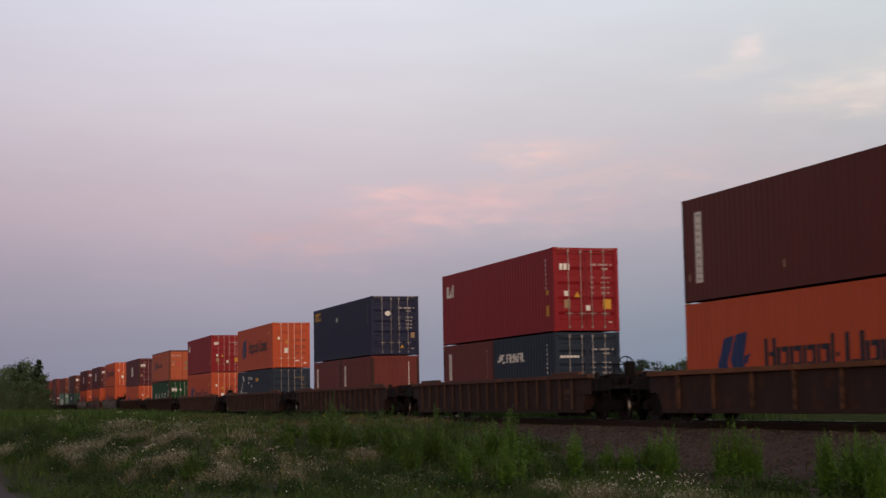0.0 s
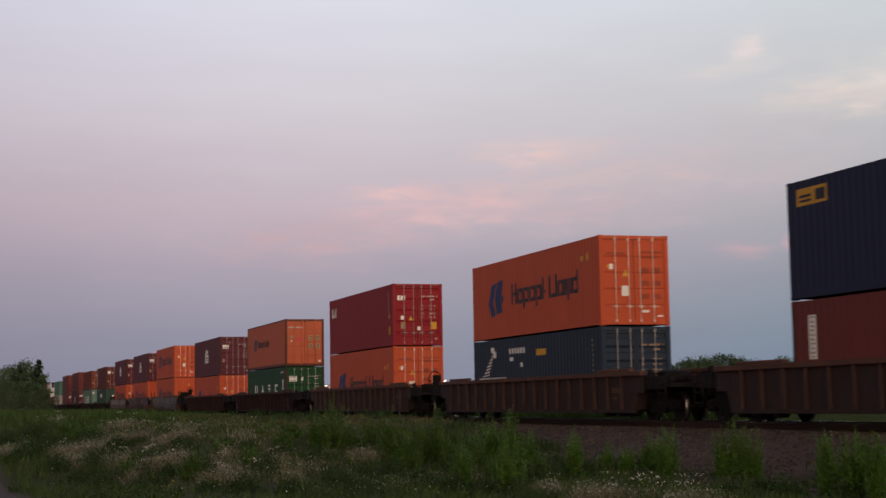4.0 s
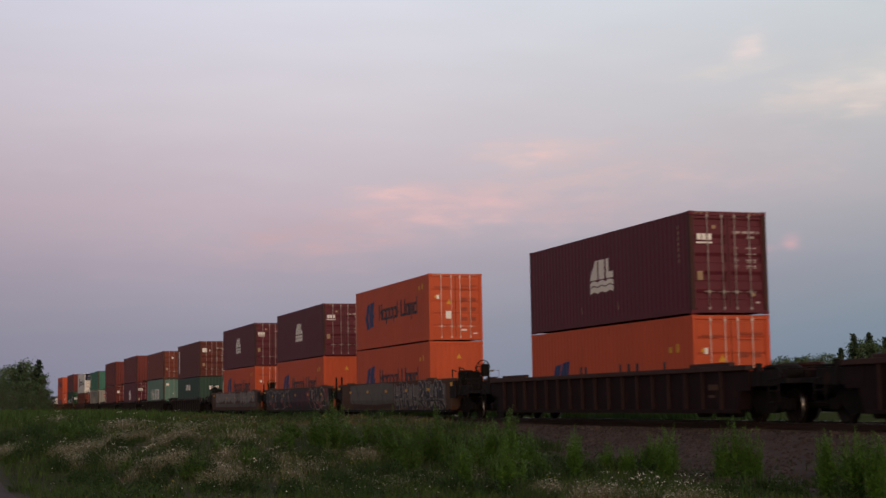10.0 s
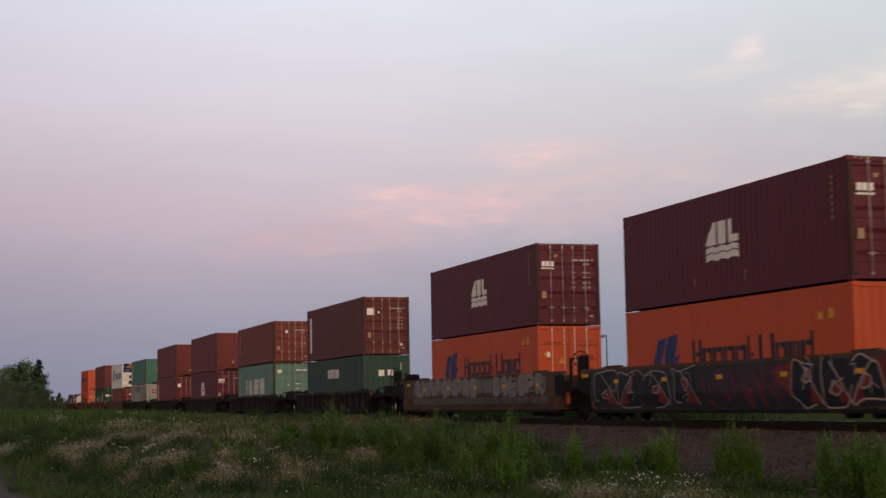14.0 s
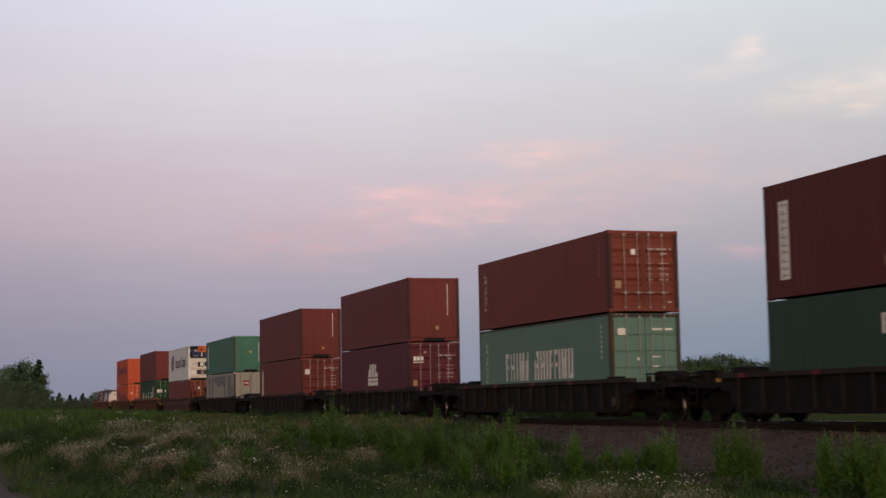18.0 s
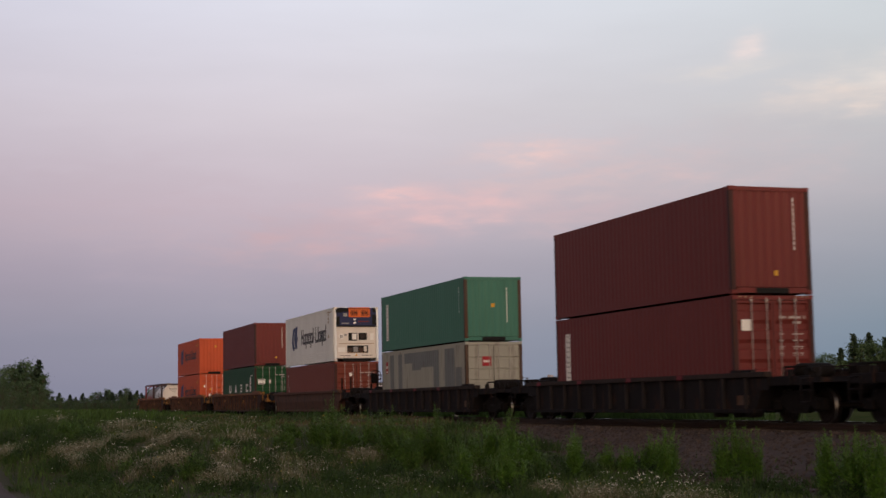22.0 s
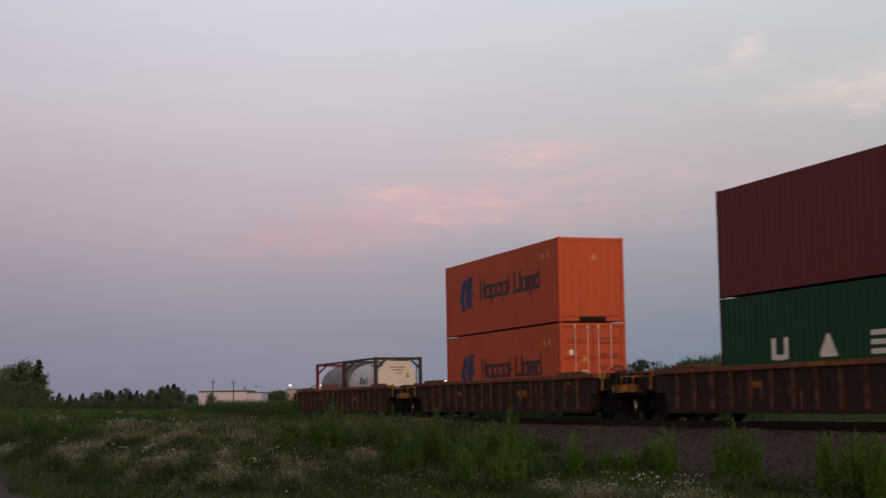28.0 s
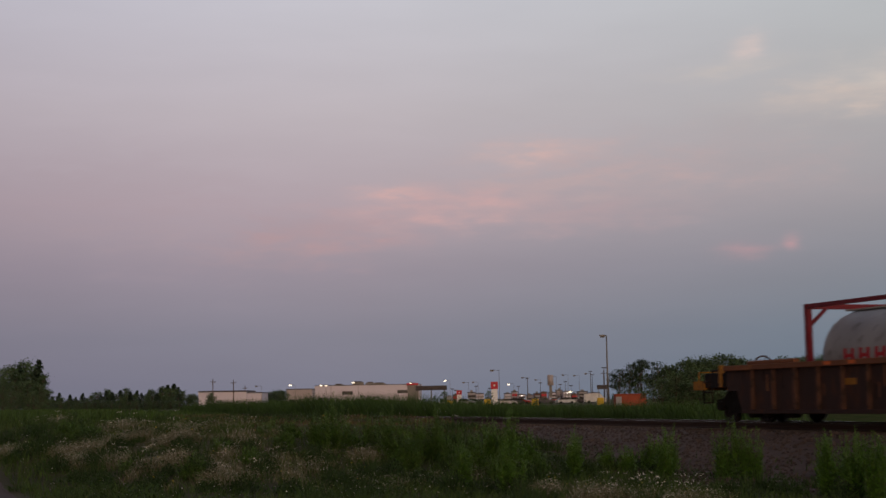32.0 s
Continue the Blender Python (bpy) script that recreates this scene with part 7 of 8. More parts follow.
def in_bloom(rng, spill=1.0):
    x0, y0, x1, y1, w, k = STREAKS[rng.randrange(len(STREAKS))]
    if rng.random() > k:
        return None
    f = rng.uniform(-0.1, 1.1)
    x, y = x0 + (x1 - x0) * f + rng.gauss(0, w) * spill, y0 + (y1 - y0) * f + rng.gauss(0, w * 0.7) * spill
    if on_path(x, y) or not -3 < y < 15.5 or clumpy(x, y, 1.1, 40.0) + 0.5 * clumpy(x, y, 3.1, 44.0) < 0.72:
        return None
    return x, y


def pick_dry(rng):
    spot = in_bloom(rng, 1.1)
    return spot and (*spot, 1.0)


scatter("dry_stalks", *blades(15000, pick_dry, 0.24, 0.006, 5, 0.9), M["dry"], "pale dry stalks among the grass", "grass")


def flowers(count, pick, mat, seed, size):
    rng = random.Random(seed)
    V, F = [], []
    while len(F) < count:
        spot = pick(rng)
        if spot is None:
            continue
        x, y, tall = spot
        z = surface_z(x, y) + 0.27 * tall * rng.uniform(0.5, 1.2)
        r = size * rng.uniform(0.6, 1.3)
        t = Euler((rng.uniform(-0.9, 0.9), rng.uniform(-0.9, 0.9), rng.uniform(0, 6)))
        i = len(V)
        for k in range(6):
            p = Vector((r * math.cos(k * math.tau / 6), r * math.sin(k * math.tau / 6), 0))
            p.rotate(t)
            V.append((x + p.x, y + p.y, z + p.z))
        F.append(tuple(range(i, i + 6)))
    return V, F


def pick_seed(rng):
    spot = in_bloom(rng, 0.9)
    return spot and (*spot, rng.uniform(0.3, 1.0))


def pick_flower(rng):
    spot = in_bloom(rng, 1.2) if rng.random() < 0.88 else (rng.uniform(-38, -21), rng.uniform(1, 12.5))
    if spot is None or on_path(*spot) or clumpy(spot[0], spot[1], 1.6, 30.0) < 0.50:
        return None
    return (*spot, 1.0)


def umbels(count, seed):
    """A few taller flat white flower heads."""
    rng = random.Random(seed)
    V, F = [], []
    for _ in range(count):
        x0, y0, x1, y1, w, k = STREAKS[rng.randrange(len(STREAKS))]
        f = rng.random()
        cx, cy = x0 + (x1 - x0) * f, y0 + (y1 - y0) * f
        if on_path(cx, cy):
            continue
        z = surface_z(cx, cy) + rng.uniform(0.32, 0.52)
        for _ in range(9):
            leaf_cards([(cx + rng.gauss(0, 0.05), cy + rng.gauss(0, 0.05), z + rng.gauss(0, 0.012))], 0.013, rng, V, F)
    return V, F


def leaf_cards(points, size, rng, V, F):
    for p in points:
        t = Euler((rng.uniform(-1.2, 1.2), rng.uniform(-1.2, 1.2), rng.uniform(0, 6.3)))
        s = size * rng.uniform(0.6, 1.4)
        i = len(V)
        for d in ((-s, 0, 0), (0, -0.55 * s, 0), (s, 0, 0), (0, 0.55 * s, 0)):
            q = Vector(d)
            q.rotate(t)
            V.append((p[0] + q.x, p[1] + q.y, p[2] + q.z))
        F.append((i, i + 1, i + 2, i + 3))


scatter("seed_heads", *flowers(30000, pick_seed, None, 16, 0.0072), M["seed"], "pale beige seed heads in streaks over the bank", "grass")
scatter("white_flowers", *flowers(1900, pick_flower, None, 6, 0.008), M["flower"], "small white daisies scattered over the bank", "flowers")
scatter("white_umbels", *umbels(46, 17), M["flower"], "flat white flower heads above the grass", "flowers")
scatter("yellow_flowers", *flowers(110, pick_flower, None, 7, 0.011), M["yellow_flower"], "a few small yellow flowers on the bank", "flowers")


def stones(count, seed):
    rng = random.Random(seed)
    V, F = [], []
    for _ in range(count):
        x, y = rng.uniform(-75, -16), YC - 0.9 - 7.6 * rng.random() ** 1.3
        z, r = ballast_z(x, y), rng.uniform(0.025, 0.065)
        i = len(V)
        t = Euler((rng.uniform(0, 6), rng.uniform(0, 6), rng.uniform(0, 6)))
        for d in ((1, 0, 0), (-1, 0, 0), (0, 1, 0), (0, -1, 0), (0, 0, 1), (0, 0, -1)):
            p = Vector(d) * r * rng.uniform(0.6, 1.2)
            p.rotate(t)
            V.append((x + p.x, y + p.y, z + p.z * 0.8 + 0.01))
        F += [tuple(i + k for k in f) for f in ((0, 2, 4), (2, 1, 4), (1, 3, 4), (3, 0, 4), (2, 0, 5), (1, 2, 5), (3, 1, 5), (0, 3, 5))]
    return V, F


scatter("loose_stones", *stones(17000, 8), M["stone"], "loose brown-grey ballast stones", "stones")


def weed(x, y, tall, spread, seed, stems=14, leaf="weed", label="tall leafy green weed clump on the bank"):
    """A clump of upright stems with narrow leaves."""
    rng = random.Random(seed)
    w = thing("weed_clump", pose(x, y, surface_z(x, y) - 0.03), label, "plant", "tall weeds before the track")
    sb = bmesh.new()
    V, F = [], []
    for k in range(stems):
        a, r = rng.uniform(0, math.tau), spread * rng.random() ** 0.6
        bx, by = math.cos(a) * r * 0.7, math.sin(a) * r * 0.7
        h = tall * rng.uniform(0.5, 1.0) * (1 - 0.45 * (r / max(spread, 0.01)) ** 2)
        if k % 5 == 0:
            h = tall * rng.uniform(0.95, 1.2) * (1 - 0.3 * r / max(spread, 0.01))
        tx, ty = bx * 1.35 + rng.uniform(-0.1, 0.1) * tall, by * 1.35 + rng.uniform(-0.1, 0.1) * tall
        tube(sb, (bx, by, 0), (tx, ty, h), 0.004, 0.0015, 3)
        for _ in range(int(150 * h)):
            f = rng.random() ** 0.75
            px, py, pz = bx + (tx - bx) * f, by + (ty - by) * f, h * f
            b = rng.uniform(0, math.tau)
            l = rng.uniform(0.05, 0.15) * (1.2 - 0.85 * f)
            ex, ey, ez = math.cos(b) * l, math.sin(b) * l, l * rng.uniform(-0.4, 0.9)
            ox, oy = -math.sin(b) * l * 0.15, math.cos(b) * l * 0.15
            i = len(V)
            V += [(px, py, pz), (px + ex * 0.5 + ox, py + ey * 0.5 + oy, pz + ez * 0.6), (px + ex, py + ey, pz + ez), (px + ex * 0.5 - ox, py + ey * 0.5 - oy, pz + ez * 0.6)]
            F.append((i, i + 1, i + 2, i + 3))
    tagged(part("stem", sb, M["stem"], w), kind="stuff")
    tagged(part("foliage", raw("foliage", V, F, M[leaf]), None, w), kind="stuff")
    return w


WEEDS_BY_TRACK = [(-31.79, 7.92, 0.95, 0.44), (-32.68, 7.76, 0.68, 0.3), (-31.66, 8.64, 0.71, 0.37), (-30.65, 8.85, 0.91, 0.43), (-30.37, 9.39, 0.79, 0.32), (-30.24, 9.78, 0.91, 0.35), (-30.08, 10.91, 0.83, 0.29), (-29.68, 11.2, 0.96, 0.32), (-29.2, 11.39, 0.7, 0.24), (-28.25, 12.03, 0.85, 0.12), (-28.88, 13.02, 0.53, 0.18), (-28.39, 13.24, 0.54, 0.21), (-28.61, 13.86, 0.7, 0.25), (-28.78, 14.33, 0.92, 0.28), (-26.26, 14.27, 1.01, 0.23), (-26.07, 14.53, 1.07, 0.23), (-25.99, 14.79, 0.96, 0.16), (-24.41, 15.41, 0.88, 0.22), (-24.73, 16.04, 0.53, 0.19)]
WEEDS_ON_BANK = [(-24.28, 16.11, 0.85, 0.22), (-23.93, 16.21, 0.77, 0.19), (-29.15, 4.49, 0.54, 0.36), (-36.62, 3.11, 0.49, 0.48), (-37.56, 2.8, 0.38, 0.33), (-32.24, 5.56, 0.38, 0.29), (-35.34, 7.3, 0.4, 0.4), (-30.68, 5.87, 0.35, 0.28), (-30.74, 3.5, 0.31, 0.3), (-27.54, 9.41, 0.65, 0.26), (-29.12, 9.71, 0.89, 0.31), (-28.68, 10.1, 0.73, 0.27), (-27.43, 10.06, 0.54, 0.26), (-27.18, 10.83, 0.54, 0.23), (-29.3, 8.82, 0.68, 0.34), (-32.58, 8.38, 0.62, 0.37), (-34.59, 7.68, 0.42, 0.31), (-32.79, 7.09, 0.37, 0.3)]
WEEDS_IN_FRONT = [(-21.34, 13.48, 0.98, 0.2), (-20.63, 13.5, 1.03, 0.2), (-19.98, 13.47, 0.98, 0.17), (-24.27, 9.16, 0.95, 0.3), (-27.64, 11.73, 0.88, 0.15), (-27.13, 13.44, 0.92, 0.22), (-26.19, 8.95, 0.82, 0.23)]
WEEDS = WEEDS_BY_TRACK + WEEDS_IN_FRONT + WEEDS_ON_BANK
TUFTS_UPPER = [(-38.25, 2.94, 0.31, 0.44), (-30.72, 3.56, 0.27, 0.29), (-29.42, 4.62, 0.4, 0.52), (-32.62, 5.7, 0.24, 0.29), (-32.97, 3.39, 0.33, 0.31), (-32.7, 4.82, 0.31, 0.29), (-35.19, 2.07, 0.32, 0.38), (-32.09, 2.9, 0.29, 0.3), (-34.41, 1.6, 0.3, 0.32), (-32.13, 2.17, 0.32, 0.35), (-28.59, 3.67, 0.35, 0.27), (-29.6, 2.84, 0.3, 0.26), (-29.3, 5.94, 0.27, 0.33), (-26.97, 5.06, 0.33, 0.3), (-31.05, 6.65, 0.26, 0.3), (-35.99, 4.35, 0.26, 0.24), (-35.97, 3.19, 0.33, 0.29), (-37.41, 2.0, 0.3, 0.27), (-36.8, 1.33, 0.33, 0.39), (-34.55, 3.68, 0.28, 0.25)]
TUFTS_LOWER = [(-29.99, 4.17, 0.18, 0.2), (-30.55, 2.5, 0.24, 0.27), (-27.36, 4.51, 0.25, 0.22), (-26.19, 5.81, 0.33, 0.26), (-26.72, 6.76, 0.28, 0.31), (-28.01, 7.64, 0.3, 0.32), (-30.06, 7.14, 0.29, 0.34), (-28.55, 8.24, 0.28, 0.29), (-26.76, 8.26, 0.34, 0.31), (-25.52, 8.5, 0.33, 0.34), (-24.67, 8.83, 0.27, 0.25), (-24.02, 9.21, 0.31, 0.29), (-25.34, 6.81, 0.32, 0.25), (-27.03, 11.29, 0.18, 0.28), (-22.08, 12.2, 0.3, 0.24), (-21.35, 12.8, 0.3, 0.22), (-20.63, 13.37, 0.29, 0.26), (-22.79, 13.24, 0.21, 0.19), (-34.76, 5.22, 0.26, 0.21), (-32.16, 6.15, 0.24, 0.27)]
TUFTS = TUFTS_UPPER + TUFTS_LOWER
for k, (x, y, tall, spread) in enumerate(WEEDS):
    weed(x, y, tall * (1.24 if k < 8 else 1.13), spread, 100 + k, int(16 + spread * 60), "weed" if 5 < k < len(WEEDS_BY_TRACK + WEEDS_IN_FRONT) + 2 else "bank_leaf")


def undergrowth(spots, per, seed):
    """Fine-bladed tussocks: blades fan out of each spot (place, radius, height)."""
    rng = random.Random(seed)
    V, F = [], []
    for x, y, r, h in spots:
        z = surface_z(x, y)
        for _ in range(int(per * r / 0.4)):
            a, q = rng.uniform(0, math.tau), math.sqrt(rng.random())
            bx, by = x + math.cos(a) * r * q * 0.7, y + math.sin(a) * r * q * 0.7
            t = h * rng.uniform(0.5, 1.15) * (1 - 0.55 * q * q)
            out = r * rng.uniform(0.05, 0.5) * (0.3 + q)
            b = a + rng.gauss(0, 0.5)
            ex, ey = bx + math.cos(b) * out, by + math.sin(b) * out
            w, c = rng.uniform(0.004, 0.010), rng.uniform(0, math.tau)
            dx, dy = math.cos(c) * w, math.sin(c) * w
            i = len(V)
            V += [(bx - dx, by - dy, z), (bx + dx, by + dy, z), ((bx + ex) / 2 + dx, (by + ey) / 2 + dy, z + t * 0.75), ((bx + ex) / 2 - dx, (by + ey) / 2 - dy, z + t * 0.75), (ex, ey, z + t)]
            F += [(i, i + 1, i + 2, i + 3), (i + 3, i + 2, i + 4)]
    return V, F


def wild_spots(count, seed):
    rng, out = random.Random(seed), []
    while len(out) < count:
        x, y = -20 - 34 * rng.random(), rng.uniform(-2, 14.8)
        if not on_path(x, y) and clumpy(x, y, 0.5, 14.0) > 0.42:
            out.append((x, y, rng.uniform(0.15, 0.5), rng.uniform(0.14, 0.42)))
    return out


def mounds(spots, per, leaf, seed):
    """Low domes of small leaves: spots of (place, radius, height)."""
    rng = random.Random(seed)
    V, F = [], []
    for x, y, r, h in spots:
        z = surface_z(x, y)
        pts = []
        for _ in range(int(per * (r / 0.4) ** 1.5)):
            a, q = rng.uniform(0, math.tau), math.sqrt(rng.random())
            wob = 1 + 0.3 * math.sin(3 * a + x * 7) + 0.15 * math.sin(7 * a + y * 5)
            pts.append((x + math.cos(a) * r * q * wob, y + math.sin(a) * r * q * wob, z + h * (1 - q * q) ** 0.7 * rng.uniform(0.35, 1.1)))
        leaf_cards(pts, leaf, rng, V, F)
    return V, F


scatter("undergrowth", *mounds(wild_spots(330, 12), 210, 0.022, 12), M["undergrowth"], "low dark leafy undergrowth on the bank", "undergrowth")
scatter("wild_grass", *undergrowth(wild_spots(160, 13), 110, 13), M["undergrowth"], "fine dark green wild grass on the bank", "grass")
for k, (x, y, r, h) in enumerate(TUFTS):
    tuft = thing("leafy_tussock", pose(x, y, 0), "dark green leafy tussock on the bank", "plant", "tussocks on the bank")
    for name, (V, F), mat in (("foliage", mounds([(x, y, r * 1.15, h * 1.1)], 900, 0.020, 130 + k), M["tuft"]), ("grass", undergrowth([(x, y, r, h * 1.15)], 90, 180 + k), M["tuft"])):
        V = [(a - x, b - y, c) for a, b, c in V]
        tagged(part(name, raw(name, V, F, mat), None, tuft), kind="stuff")


# ---------------------------------------------------------------- trees
TREES = {}


def tree_meshes(kind, seed, leaf):
    """Trunk and crown of a tree one unit high."""
    key = (kind, seed)
    if key in TREES:
        return TREES[key]
    rng = random.Random(seed)
    bm, V, F = bmesh.new(), [], []
    if kind == "conifer":
        tube(bm, (0, 0, 0), (0, 0, 0.97), 0.018, 0.003, 7)
        for k in range(46):
            z = 0.10 + 0.88 * (k / 46)
            for j in range(5):
                a = rng.uniform(0, math.tau)
                r = (1.02 - z) * 0.24 * rng.uniform(0.55, 1.15)
                end = (math.cos(a) * r, math.sin(a) * r, z - r * 0.25)
                if k % 3 == 0 and j < 3:
                    tube(bm, (0, 0, z), end, 0.004, 0.001, 4)
                leaf_cards([(end[0] * f + rng.gauss(0, 0.008), end[1] * f + rng.gauss(0, 0.008), z + (end[2] - z) * f + rng.gauss(0, 0.008)) for f in (0.25, 0.5, 0.65, 0.8, 0.95, 1.0)], leaf, rng, V, F)
    else:
        top = 0.62
        tube(bm, (0, 0, 0), (0.02, 0.01, top * 0.55), 0.022, 0.015, 7)
        tube(bm, (0.02, 0.01, top * 0.55), (-0.01, 0.02, 0.9), 0.015, 0.004, 7)
        wide = {"broad": 0.28, "birch": 0.21, "bush": 0.42, "pine": 0.30}[kind]
        start = {"broad": 0.08, "birch": 0.10, "bush": 0.05, "pine": 0.5}[kind]
        n = {"broad": 75, "birch": 65, "bush": 52, "pine": 30}[kind]
        for _ in range(n):
            z = rng.uniform(start, 0.96)
            a = rng.uniform(0, math.tau)
            u = (z - start) / (1 - start)
            r = wide * math.sqrt(max(0.05, 1 - (2 * u - 0.8) ** 2 * 0.62)) * rng.uniform(0.25, 1.05)
            c = (math.cos(a) * r, math.sin(a) * r, z)
            tube(bm, (0, 0, max(0.03, z - 0.2)), c, 0.006, 0.002, 4)
            s = rng.uniform(0.035, 0.07) * (1.0 if kind != "pine" else 1.2)
            flat = 0.45 if kind == "pine" else 0.8
            leaf_cards([(c[0] + rng.gauss(0, s), c[1] + rng.gauss(0, s), c[2] + rng.gauss(0, s * flat)) for _ in range(46)], leaf * 0.9, rng, V, F)
    crown = raw("crown", V, F, M["needle"] if kind in ("conifer", "pine") else M["leaf"])
    TREES[key] = (finish("trunk", bm, M["bark"]), crown)
    return TREES[key]


def tree(kind, x, y, z, h, seed, label, leaf=0.022, wide=1.0):
    t = thing("tree" if kind != "bush" else "bush", Matrix.Translation((x, y, z)) @ Matrix.Rotation(seed * 1.7, 4, "Z"), label, "tree" if kind != "bush" else "bush")
    trunk, crown = tree_meshes(kind, seed % 4, leaf)
    s = Matrix.Diagonal((h * wide, h * wide, h, 1))
    part("trunk", trunk, None, t, "", s)
    part("crown", crown, None, t, "", s)
    return t


TREE_WORDS = dict(broad="leafy green broadleaf tree at dusk", birch="slender leafy birch tree by the track", conifer="dark pointed conifer tree",
                  pine="dark pine with flat layered crown", bush="dense dark green bush")
GROVE = [('broad', -240.6, 6.5, 6.9, 1.0), ('broad', -245.3, 8.4, 6.8, 0.8), ('birch', -250.0, 9.9, 7.3, 1.1), ('conifer', -251.7, 11.0, 7.7, 1.3), ('birch', -254.5, 12.1, 8.3, 1.1), ('birch', -246.9, 12.8, 7.2, 1.1), ('conifer', -243.3, 13.7, 8.3, 1.4), ('birch', -241.4, 14.1, 5.8, 1.0), ('bush', -234.9, 11.5, 4.8, 1.0), ('bush', -234.4, 13.3, 4.1, 1.0), ('bush', -233.4, 9.9, 4.5, 1.0), ('bush', -234.0, 8.0, 4.7, 1.0), ('bush', -236.2, 14.5, 3.4, 1.0), ('bush', -224.3, 8.8, 3.2, 1.0), ('bush', -220.3, 11.7, 2.7, 1.0), ('conifer', -532.4, 34.3, 5.4, 2.1), ('birch', -552.8, 37.1, 4.4, 1.1), ('conifer', -550.2, 37.9, 6.7, 2.1), ('broad', -502.9, 35.3, 4.6, 1.2), ('conifer', -521.4, 38.4, 3.8, 2.1), ('conifer', -465.6, 35.2, 5.3, 2.1)]
TREE_LINE = [('birch', -479.2, 37.1, 3.9, 1.1), ('conifer', -512.6, 40.6, 4.8, 2.1), ('broad', -475.6, 38.6, 3.5, 1.2), ('conifer', -547.0, 45.7, 6.4, 2.1), ('conifer', -468.9, 40.4, 4.2, 2.1), ('birch', -466.3, 41.4, 4.9, 1.1), ('conifer', -464.8, 42.5, 3.8, 2.1), ('broad', -540.7, 50.2, 6.7, 1.2), ('conifer', -473.2, 45.1, 5.1, 2.1), ('conifer', -539.9, 53.0, 7.0, 2.1), ('birch', -548.7, 54.7, 7.7, 1.1), ('conifer', -519.3, 53.2, 6.2, 2.1), ('broad', -545.9, 57.1, 5.8, 1.2), ('conifer', -547.9, 58.8, 7.4, 2.1), ('conifer', -479.4, 52.7, 5.5, 2.1), ('birch', -465.5, 51.9, 6.9, 1.1), ('conifer', -455.0, 51.8, 5.8, 2.1), ('broad', -509.5, 59.2, 5.4, 1.2), ('conifer', -516.7, 61.0, 6.8, 2.1), ('conifer', -478.9, 57.9, 5.6, 2.1), ('birch', -495.8, 61.5, 5.2, 1.1)]
TREE_LINE_END = [('conifer', -495.5, 62.3, 6.1, 2.1), ('broad', -452.0, 58.0, 6.3, 1.2), ('conifer', -448.3, 58.7, 5.3, 2.1), ('conifer', -531.1, 70.7, 7.0, 2.1), ('birch', -524.9, 70.8, 7.9, 1.1), ('conifer', -503.2, 69.4, 8.4, 2.1), ('broad', -449.3, 62.8, 6.6, 1.2), ('conifer', -540.6, 76.8, 9.3, 2.1), ('conifer', -520.1, 75.3, 7.8, 2.1), ('birch', -538.5, 79.6, 6.6, 1.1), ('bush', -445.4, 28.7, 3.6, 1.5), ('bush', -444.6, 31.0, 3.4, 1.5), ('bush', -443.9, 33.3, 3.3, 1.5), ('bush', -443.1, 35.6, 3.3, 1.5), ('bush', -442.4, 37.9, 3.3, 1.5), ('bush', -441.6, 40.2, 3.2, 1.5), ('bush', -440.9, 42.4, 3.2, 1.5), ('bush', -440.1, 44.7, 3.1, 1.5), ('bush', -439.4, 47.0, 3.1, 1.5), ('bush', -438.6, 49.3, 3.1, 1.5), ('bush', -437.8, 51.6, 3.0, 1.5)]
COPSE = [('bush', -437.1, 53.9, 3.0, 1.5), ('bush', -436.3, 56.2, 2.9, 1.5), ('bush', -435.6, 58.5, 2.9, 1.5), ('bush', -434.8, 60.8, 2.9, 1.5), ('bush', -434.1, 63.1, 2.8, 1.5), ('broad', -483.4, 73.3, 4.8, 1.3), ('broad', -482.9, 74.9, 4.9, 1.3), ('broad', -475.3, 97.8, 5.0, 1.3), ('broad', -474.8, 99.3, 5.5, 1.3), ('broad', -474.3, 100.7, 5.7, 1.3), ('broad', -473.8, 102.2, 5.3, 1.3), ('broad', -475.8, 96.6, 4.3, 1.3), ('bush', -396.5, 64.9, 2.8, 1.0), ('bush', -395.8, 66.5, 3.7, 1.0), ('pine', -193.5, 89.5, 5.2, 1.0), ('pine', -193.2, 90.8, 5.8, 1.0), ('pine', -192.5, 92.2, 6.7, 1.0), ('pine', -149.8, 74.0, 5.2, 1.0), ('bush', -193.5, 90.2, 3.7, 1.15), ('bush', -192.9, 92.0, 4.1, 1.15), ('bush', -150.1, 73.4, 3.6, 1.15)]
